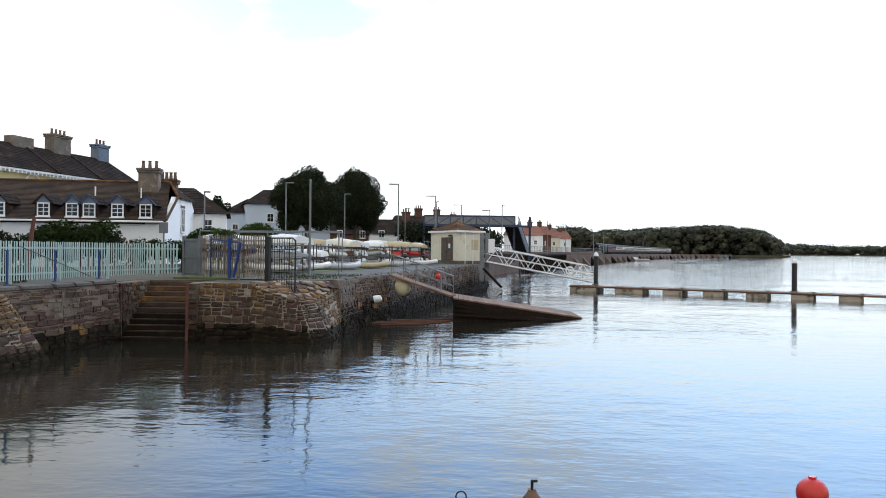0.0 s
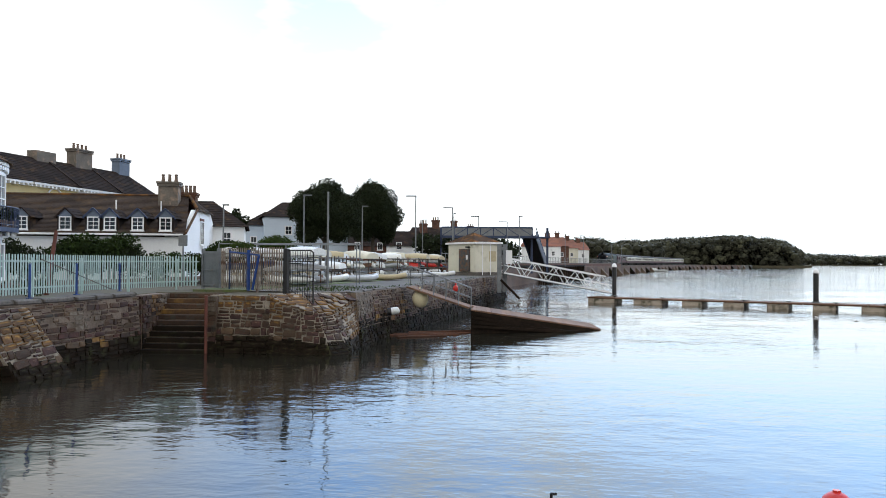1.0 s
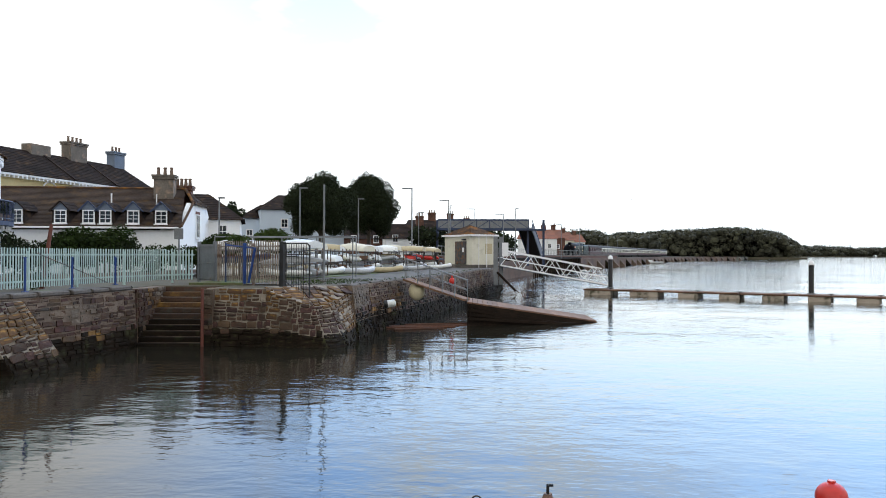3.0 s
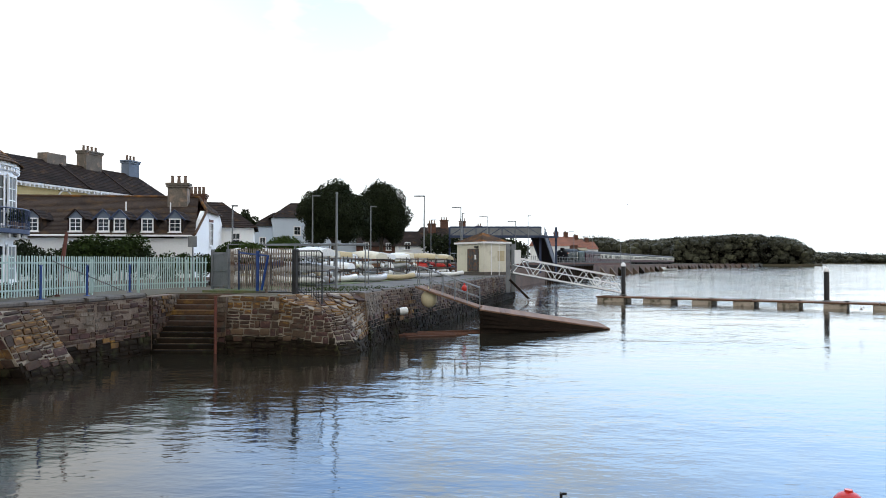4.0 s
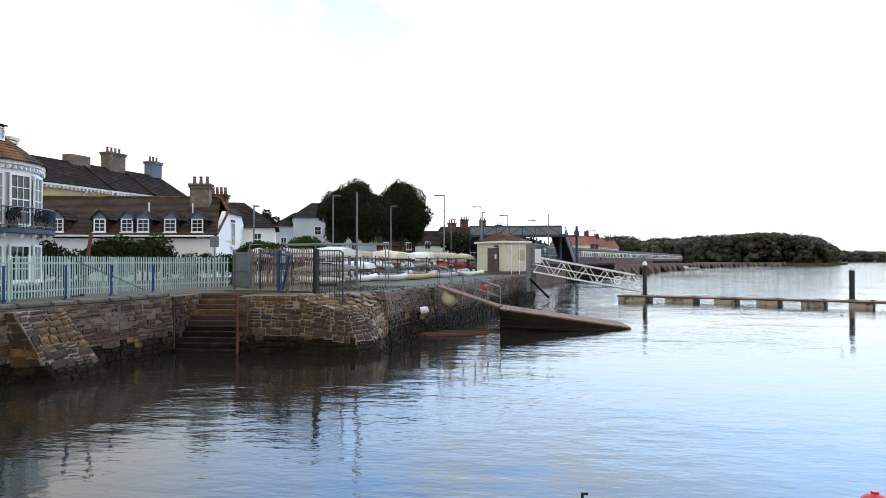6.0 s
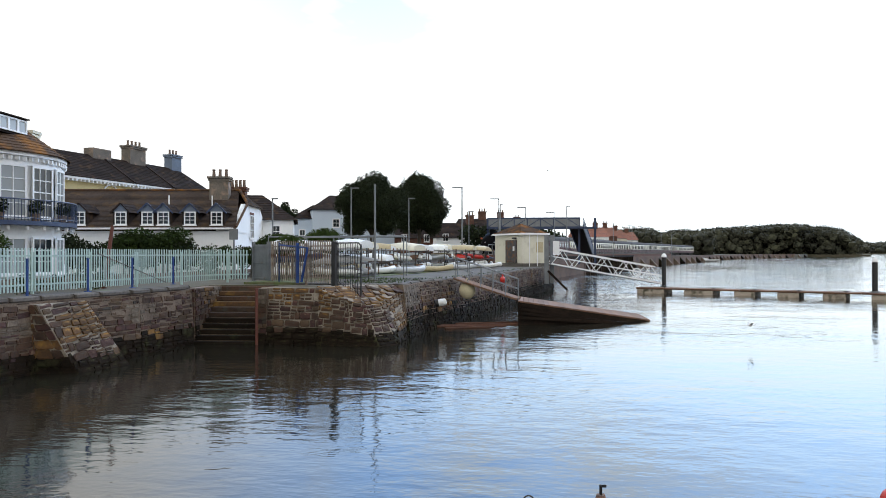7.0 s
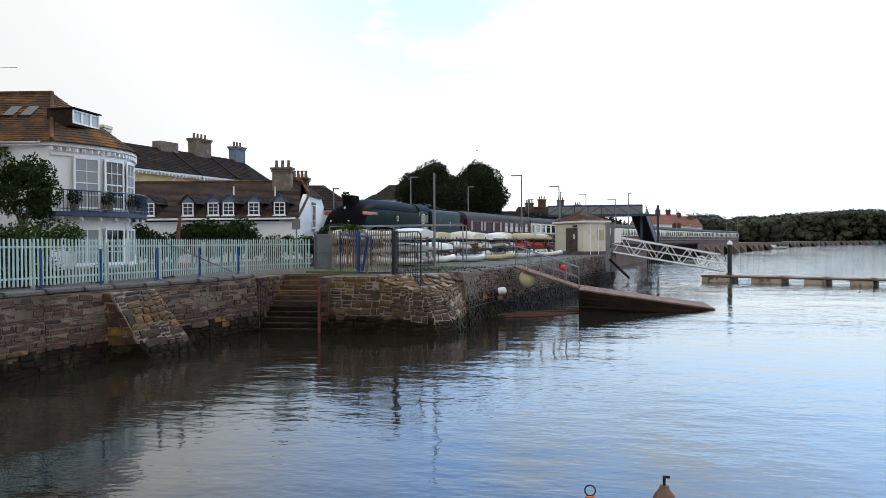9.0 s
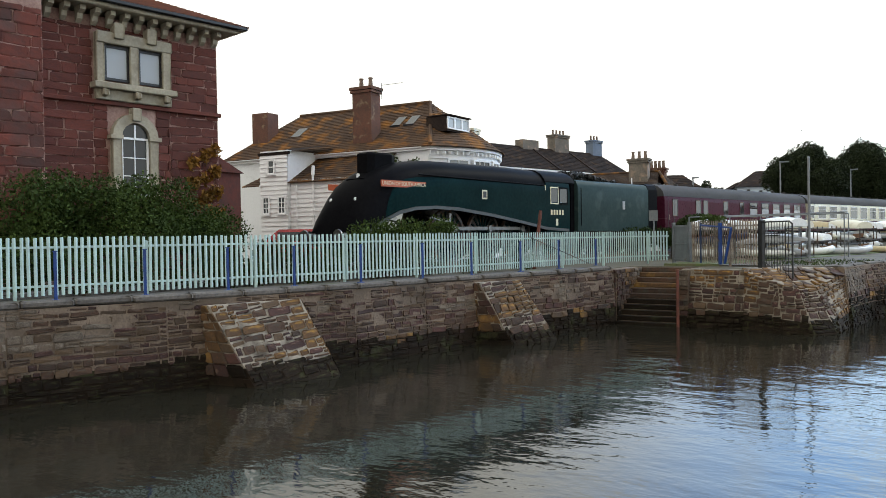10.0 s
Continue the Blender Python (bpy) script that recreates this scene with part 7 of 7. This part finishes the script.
def pontoon():
    t = thing("pontoon", "long low floating pontoon of concrete floats and decking", "pontoon")
    a, b = Vector((10.2, 63.4, 0)), Vector((48, 41, 0))
    d = (b - a)
    L = d.length
    m = Matrix.Translation(a) @ Matrix.Rotation(math.atan2(d.y, d.x), 4, "Z")
    x = 0.0
    while x < L:
        part("deck_section", Shape().box((x + 2.0, 1.0, 0.4), (3.96, 2.0, 0.12), bev=0.02), TIMBER, t, m=m)
        x += 4.0
    x = 0.1
    for i in range(13):
        wide, step = (2.2, 3.75) if i < 2 else (1.45, 3.0)
        part("float", Shape().box((x + wide / 2, 1.0, 0.08), (wide, 1.9, 0.52), bev=0.03), PONTOON, t, m=m)
        part("cleat", Shape().box((x + wide, 0.15, 0.55), (0.3, 0.06, 0.06)).box((x + wide, 0.15, 0.5), (0.08, 0.06, 0.1)), BLACK, t, m=m)
        x += step
    return t


pontoon()


def pile(x, y, h):
    t = thing("mooring_pile", "dark steel mooring pile with a white conical cap", "pile", pose(x, y, 0), "pontoon piles")
    part("shaft", Shape().tube((0, 0, -2), (0, 0, h), 0.18, n=18), BLACK, t, smooth=True)
    part("cap", Shape().lathe([(0.2, h), (0.21, h + 0.08), (0.15, h + 0.24), (0.03, h + 0.34)], 18), TRIM, t, smooth=True)
    part("collar", Shape().tube((0, 0, 0.36), (0, 0, 0.55), 0.3, n=18), GALV, t)
    return t


pile(12.7, 64.8, 2.85)
pile(25.2, 56.0, 2.55)


# ---- station: lamps, platforms, footbridge ----
def lamp_post(x, y, z, top, arm, label="tall galvanised street lamp with a flat lantern"):
    t = thing("street_lamp", label, "lamp post", pose(x, y, z), "lamp posts at the station")
    h = top - z
    part("column", Shape().tube((0, 0, 0), (0, 0, h), 0.07, 0.045, 10), GALV, t, smooth=True)
    part("lantern", Shape().box((arm / 2, 0, h + 0.02), (abs(arm) + 0.1, 0.2, 0.09), bev=0.02), GALV, t)
    return t


for az, r, el, arm, z in ((11.4, 62, 4.72, 0.55, 2.0), (7.2, 74, 4.0, 0.5, 2.0), (3.3, 62, 4.78, -0.75, 2.0), (0.6, 75, 3.95, -0.85, 2.0), (0.5, 84, 3.54, 0.2, 2.0),
                          (-1.32, 90, 3.32, -0.85, 2.0), (-3.4, 101, 2.94, -1.0, 2.0), (-4.3, 89, 3.34, 0.3, 2.0), (2.8, 98, 3.05, 0.6, 2.0), (17.0, 52, 3.9, 0.3, 2.0),
                          (-7.6, 150, 2.2, -1.0, 2.5), (-8.9, 190, 1.95, -1.2, 2.5), (-10.9, 170, 1.3, 0.3, 2.5), (-11.6, 180, 1.25, 0.3, 2.5)):
    lamp_post(-r * math.sin(radians(az)), r * math.cos(radians(az)), z, EYE + r * math.tan(radians(el)), arm)

plat_line = [(track_x(y), y) for y in range(84, 240, 6)]
strip("platform", offset(plat_line, -1.6), offset(plat_line, -4.6), 1.2, RAILTOP + 0.85, COPING, "grey concrete station platform edge", "platform")
strip("platform", offset(plat_line, 8.6), offset(plat_line, 5.2), 1.2, RAILTOP + 0.85, COPING, "grey concrete far station platform", "platform")
pf = thing("platform_fence", "grey steel platform fence", "fence", kind="structure")
fl = offset(plat_line, -4.5)
for zz in (3.4, 4.1):
    s = Shape()
    for a, b in zip(fl, fl[1:]):
        s.beam((*a, zz), (*b, zz), 0.05, 0.06)
    part("rail", s, GALV, pf)
s = 0.0
while s < length_of(fl):
    x, y, a = lerp_line(fl, s)
    part("fence_post", Shape().box((x, y, 3.55), (0.06, 0.06, 1.3)), GALV, pf)
    s += 1.5
strip("retaining_wall", offset(plat_line, -4.6), offset(plat_line, -5.0), -0.5, 3.0, BRICK, "old brick retaining wall under the platform", "wall")


def footbridge():
    Y = 112.0
    t = thing("footbridge", "navy blue painted steel lattice footbridge over the railway", "footbridge")
    x0, x1 = -2.7, 10.2
    part("deck", Shape().box(((x0 + x1) / 2, Y, 6.75), (x1 - x0, 1.9, 0.28)), NAVY, t)
    for yy in (Y - 0.95, Y + 0.95):
        part("bottom_girder", Shape().box(((x0 + x1) / 2, yy, 6.8), (x1 - x0, 0.14, 0.3)), NAVY, t)
        part("top_girder", Shape().box(((x0 + x1) / 2, yy, 8.15), (x1 - x0, 0.14, 0.16)), NAVY, t)
        n = 7
        for i in range(n + 1):
            x = x0 + (x1 - x0) * i / n
            part("upright", Shape().box((x, yy, 7.5), (0.12, 0.1, 1.3)), NAVY, t)
            if i < n:
                xb = x + (x1 - x0) / n
                part("diagonal", Shape().beam((x, yy, 6.9 if i < 4 else 8.1), (xb, yy, 8.1 if i < 4 else 6.9), 0.07, 0.09), NAVY, t)
        part("mesh_panel", Shape().box(((x0 + x1) / 2, yy, 7.45), (x1 - x0, 0.02, 1.1)), GALV, t)
    for x in (x1 + 0.05, x1 + 2.3, x0 - 0.1):
        part("column", Shape().box((x, Y + 0.9, 4.9), (0.3, 0.3, 6.6)), NAVY, t)
    part("landing", Shape().box((x1 + 1.15, Y, 6.75), (2.5, 2.2, 0.24)), NAVY, t)
    # stairs down along the platform, away from the quay
    p, q = Vector((x1 - 0.3, Y + 1.0, 6.9)), Vector((x1 + 1.7, Y + 6.8, 2.9))
    part("stair", Shape().beam(p, q, 1.9, 0.35), BLACK, t, "dark underside of the steps")
    for dx in (-0.98, 0.98):
        part("stringer", Shape().beam(p + Vector((dx, 0, 0.35)), q + Vector((dx, 0, 0.35)), 0.12, 1.0), NAVY, t)
        part("stair_rail", Shape().beam(p + Vector((dx, 0, 1.3)), q + Vector((dx, 0, 1.3)), 0.07, 0.1), NAVY, t)
        for i in range(7):
            c = p.lerp(q, i / 6) + Vector((dx, 0, 0))
            part("baluster", Shape().box(tuple(c + Vector((0, 0, 0.7))), (0.06, 0.06, 1.3)), NAVY, t)
    for i in range(18):
        c = p.lerp(q, i / 18)
        part("tread", Shape().box(tuple(c + Vector((0, 0, 0.22))), (1.86, 0.32, 0.05)), NAVY, t)
    return t


footbridge()
for i, (az, r, w, eave, ridge, mw) in enumerate(((-4.9, 210, 9, 7.5, 10.0, WHITE), (-5.9, 225, 8, 8.0, 10.6, BRICK), (-6.7, 240, 8, 7.6, 10.2, CREAM), (-7.4, 260, 9, 7.4, 10.0, WHITE), (2.4, 150, 8, 7.5, 10, WHITE), (1.2, 170, 9, 7.6, 10, CREAM), (5.2, 120, 8, 5.6, 8, WHITE), (8.2, 125, 7, 5.6, 7.4, BRICK), (3.4, 128, 6, 7.2, 9, CREAM))):
    x, y = -r * math.sin(radians(az)), r * math.cos(radians(az))
    plain_house((x, y), (x + w, y + 1.5), 7, eave, ridge, mw, REDTILE if i < 4 else SLATE, "terraced house with a red tiled roof beyond the station" if i < 4 else "pale house with a slate roof near the station",
                [(1, 5, 0.9, 1.2), (w - 2.4, 5, 0.9, 1.2)], (0.3, 0.3), 3)

# timber staging below the platform
stg = thing("timber_staging", "row of dark timber piles under the platform edge", "staging")
st_line = offset([(track_x(y), y) for y in range(100, 176, 4)], -6.4)
s = 0.0
while s < length_of(st_line):
    x, y, a = lerp_line(st_line, s)
    part("pile", Shape().box((x, y, 1.0), (0.3, 0.3, 3.4)), WETWOOD, stg)
    s += 1.9
cap = Shape()
for a, b in zip(st_line, st_line[1:]):
    cap.beam((*a, 2.6), (*b, 2.6), 0.35, 0.3)
part("cap_beam", cap, WETWOOD, stg)

# railway sea wall with buttresses
strip("sea_wall", offset(SEAWALL, 1.2), offset(SEAWALL, 0), -1, 2.35, mat("sea_wall_stone", (0.16, 0.095, 0.068), (0.075, 0.048, 0.036), 0.9, big=0.25, fine=2.5, bump=0.4), "old reddish stone sea wall carrying the railway", "wall")
sb = thing("sea_wall_buttresses", "row of sloping stone buttresses on the sea wall", "buttress", kind="structure")
for i in range(34):
    x, y, a = lerp_line(SEAWALL, 75 + i * 13.0)
    part("buttress", Shape().prism([(0.2, -0.5), (-2.2, -0.5), (0.2, 2.1)], -0.7, 0.7), MORTAR if i % 3 else STONE_WET, sb, m=Matrix.Translation((x, y, 0)) @ Matrix.Rotation(a, 4, "Z"))


# ---- far woods and shores ----
def woods(name, label, az0, az1, r0, r1, tops, n, size, seed, base=0.5):
    """A far wood of many uneven crowns between two bearings; tops are elevations in degrees at even steps."""
    g = random.Random(seed)
    vs, fs = [], []
    ico = bmesh.new()
    bmesh.ops.create_icosphere(ico, subdivisions=1, radius=1)
    iv, ifc = [v.co.copy() for v in ico.verts], [[v.index for v in f.verts] for f in ico.faces]
    ico.free()
    for i in range(n):
        k = g.random()
        az, r = az0 + (az1 - az0) * k, r0 + (r1 - r0) * g.random()
        top = EYE + r * math.tan(radians(float(np.interp(k, np.linspace(0, 1, len(tops)), tops))))
        u = g.random() ** 0.6
        s = size * g.uniform(0.45, 1.2)
        z = base + (top - base - s * 0.8) * u
        x, y = -r * math.sin(radians(az)), r * math.cos(radians(az))
        o = len(vs)
        ph = g.uniform(0, 9)
        for v in iv:
            w = 0.9 + 0.5 * noise.noise(v * 1.6 + Vector((ph, i, 0)))
            vs.append((x + v.x * s * w, y + v.y * s * w, z + v.z * s * w * 0.85))
        fs += [tuple(o + q for q in f) for f in ifc]
    cl = [(sum(v[0] for v in vs[o:o + len(iv)]) / len(iv), sum(v[1] for v in vs[o:o + len(iv)]) / len(iv), sum(v[2] for v in vs[o:o + len(iv)]) / len(iv), size, size, size) for o in range(0, len(vs), len(iv))]
    k, f = leaves(cl, min(n * 16, 60000), size * 0.27, seed, 0.75)
    o = len(vs)
    vs += k.tolist()
    fs += [tuple(int(o + q) for q in quad) for quad in f]
    me = bpy.data.meshes.new(name)
    me.from_pydata(vs, [], fs)
    me.materials.append(WOODS)
    return tagged(part(name, me, WOODS), label, "woods", kind="stuff")


woods("woodland", "far wooded headland of dark green trees", -13.6, -23.3, 760, 900, (1.55, 1.75, 1.7, 1.85, 1.9, 1.9, 1.75, 1.6, 0.9), 3600, 4.2, 61)
woods("woodland", "dark trees behind the far end of the railway", -6.5, -14.2, 480, 620, (1.2, 1.5, 1.75, 1.7, 1.4, 1.6, 1.45, 1.6), 1800, 3.6, 62, 1.5)
woods("woodland", "low wooded shore far across the estuary", -22.5, -36, 2300, 2600, (0.75, 0.7, 0.55, 0.6, 0.45, 0.35, 0.3), 900, 9, 63)
woods("woodland", "distant trees behind the town", -1, 8, 220, 300, (1.9, 2.3, 2.0, 1.7, 2.2, 2.0), 500, 2.8, 64, 2)
far = Shape()
for az0, az1, r in ((-13, -24, 745), (-21, -38, 2280)):
    pts = [(-r * math.sin(radians(a)), r * math.cos(radians(a))) for a in np.linspace(az0, az1, 12)]
    back = [(x * 1.35, y * 1.35) for x, y in reversed(pts)]
    far.slab(pts + back, -1, 1.6)
one("far_shore", far, EARTH, "low far shore of mud and grass", "shore", kind="structure")


# ---- small moored craft, bird flocks ----
def moored_boat(x, y, rz, label, L=7):
    t = thing("moored_boat", label, "boat", pose(x, y, 0.05, 0, 0, rz))
    part("hull", hull(L, 2.2, -0.9), GELCOAT, t, smooth=True, m=pose(0, 0, 0.75))
    part("cabin", Shape().box((-0.5, 0, 0.95), (2.2, 1.5, 0.6), bev=0.12), GELCOAT, t)
    return t


moored_boat(72, 292, 10, "small white motor boat moored under the sea wall", 10)


def gull(wing):
    t = thing("gull", "small white gull flying over the water", "gull", group="gulls")
    part("body", Shape().lathe([(0.01, -0.22), (0.05, -0.12), (0.07, 0), (0.05, 0.12), (0.02, 0.2)], 10, Matrix.Rotation(math.pi / 2, 4, "Y")), GULLWHITE, t, smooth=True)
    for sy in (-1, 1):
        part("wing", Shape().add([(-0.09, 0, 0), (0.1, 0, 0), (0.06, sy * 0.32, wing), (-0.1, sy * 0.32, wing), (-0.1, sy * 0.62, wing * 0.4),
                                  (-0.09, 0, 0.02), (0.1, 0, 0.02), (0.06, sy * 0.32, wing + 0.02), (-0.1, sy * 0.32, wing + 0.02), (-0.1, sy * 0.62, wing * 0.4 + 0.015)],
                                 [(0, 1, 2, 3), (3, 2, 4), (5, 6, 7, 8), (8, 7, 9), (1, 2, 7, 6), (2, 4, 9, 7), (0, 3, 8, 5), (3, 4, 9, 8)]), GULLWHITE, t)
    return t


gulls = [gull(0.22), gull(0.12), gull(0.2)]
for g_ in gulls:
    g_.scale = (0.5, 0.5, 0.5)

creeper = thing("creeper", "orange autumn creeper climbing the engine house wall", "creeper")
leaf_part("foliage", [(*(HM @ Vector((5.45 + 0.5 * math.sin(i * 2.1), -0.03, 4.0 + i * 0.24))), 0.14, 0.42 - 0.02 * i, 0.3) for i in range(11)], 900, 0.1, 77, IVY, creeper, 0.2)
# red car parked behind the hedge
car = thing("parked_car", "red van parked beyond the hedge", "car", pose(-22.7, 23.1, QUAY, 0, 0, 46) @ Matrix.Diagonal((1.0, 1.0, 1.14, 1)))
part("body", Shape().loft([[(x, y * w, z) for y, z in ((-1, 0.3), (-1, 0.85), (-0.9, 1.0), (0.9, 1.0), (1, 0.85), (1, 0.3))] for x, w in ((-2.0, 0.75), (-1.8, 0.85), (0, 0.88), (1.7, 0.84), (2.0, 0.7))]), CARRED, car, smooth=True)
part("roof", Shape().loft([[(x, y * w, z) for y, z in ((-1, 0.98), (-0.82, 1.45 * h), (0.82, 1.45 * h), (1, 0.98))] for x, w, h in ((-1.7, 0.8, 0.75), (-1.2, 0.8, 1.0), (0.3, 0.8, 1.0), (1.0, 0.8, 0.72))]), CARRED, car, smooth=True)
part("window", Shape().box((-0.4, -0.79, 1.2), (1.7, 0.03, 0.3), bev=0.01), GLASS, car)
for x in (-1.3, 1.3):
    for y in (-0.8, 0.8):
        part("wheel", Shape().tube((x, y - 0.09, 0.3), (x, y + 0.09, 0.3), 0.31, n=18), BLACK, car, smooth=True)

# ---- harbour walls, stone by stone ----
def front_stone(o):
    return STONE_WET if o.z < 0.55 + rs.uniform(-0.12, 0.12) else (STONE_GOLD if noise.noise(o * 0.7) > 0.22 else mixed_stone())


def side_stone(o):
    return STONE_WET if o.z < 0.85 + rs.uniform(-0.2, 0.2) + 0.25 * noise.noise(o * 0.4) else harbour_stone(o)


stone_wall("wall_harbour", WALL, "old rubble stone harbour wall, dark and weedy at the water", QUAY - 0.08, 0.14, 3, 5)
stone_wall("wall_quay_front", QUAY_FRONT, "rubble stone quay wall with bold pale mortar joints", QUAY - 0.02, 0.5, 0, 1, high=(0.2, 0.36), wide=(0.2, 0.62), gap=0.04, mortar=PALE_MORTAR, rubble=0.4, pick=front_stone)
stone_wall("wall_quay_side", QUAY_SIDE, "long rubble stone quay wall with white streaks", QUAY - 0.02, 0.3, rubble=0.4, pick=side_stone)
coping(offset(QUAY_SIDE, 0.34), QUAY - 0.02, "rough stone edge of the quay", 0.4, 1.6)


# ---- what moves ----
def front(t):
    """How far along the rail the buffers are at t seconds."""
    return FRONT_S + SPEED * (10 - t) + GAIN * (10 - t) ** 2


def motions():
    times = [i * 0.25 for i in range(41)]
    for ob, s, n in train:
        walk(ob, [(t, train_pose(front(t) + s, n)) for t in times])
    roll = lambda t: (front(0) - front(t)) / DRIVER_R
    ticks = [i / 30 for i in range(301)]
    for ob in driving_wheels:
        x, y = ob.location.x, ob.location.y
        walk(ob, [(t, pose(x, y, DRIVER_R, math.degrees(roll(t)), 0, 0)) for t in ticks])
    for sx, ob in coupling_rods:
        ph = 0 if sx > 0 else math.pi / 2
        walk(ob, [(t, pose(sx * 0.98, DRIVERS[1] + 0.33 * math.cos(roll(t) + ph), DRIVER_R + 0.33 * math.sin(roll(t) + ph))) for t in ticks])
    walk(water, [(0, pose(0, 0, 0)), (10, pose(-2.2, -0.6, 0))])
    walk(gulls[0], [(0, pose(34, 45, 0.9, 0, 0, 170)), (1, pose(16.2, 36, 0.7, 0, 0, 165)), (5, pose(20, 40, 0.9, 0, 0, 130)), (7.5, pose(7.2, 27, 0.6, 0, 0, 200)), (9.2, pose(13.5, 40, 0.8, 0, 0, 175)), (10, pose(9, 42, 1.1, 0, 0, 165))])
    walk(gulls[1], [(0, pose(37, 45, 0.8, 0, 0, 170)), (1, pose(18.0, 36, 0.6, 0, 0, 165)), (5, pose(24, 42, 0.9, 0, 0, 130)), (9.2, pose(14.2, 40, 0.9, 0, 0, 175)), (10, pose(10, 42, 1.0, 0, 0, 165))])
    walk(gulls[2], [(0, pose(37, 140, 13.5, 0, 0, 165)), (5.5, pose(15, 100, 11.5, 0, 0, 150)), (7.5, pose(0.5, 80, 12.0, 0, 0, 160)), (10, pose(-16, 90, 14, 0, 0, 170))])


motions()
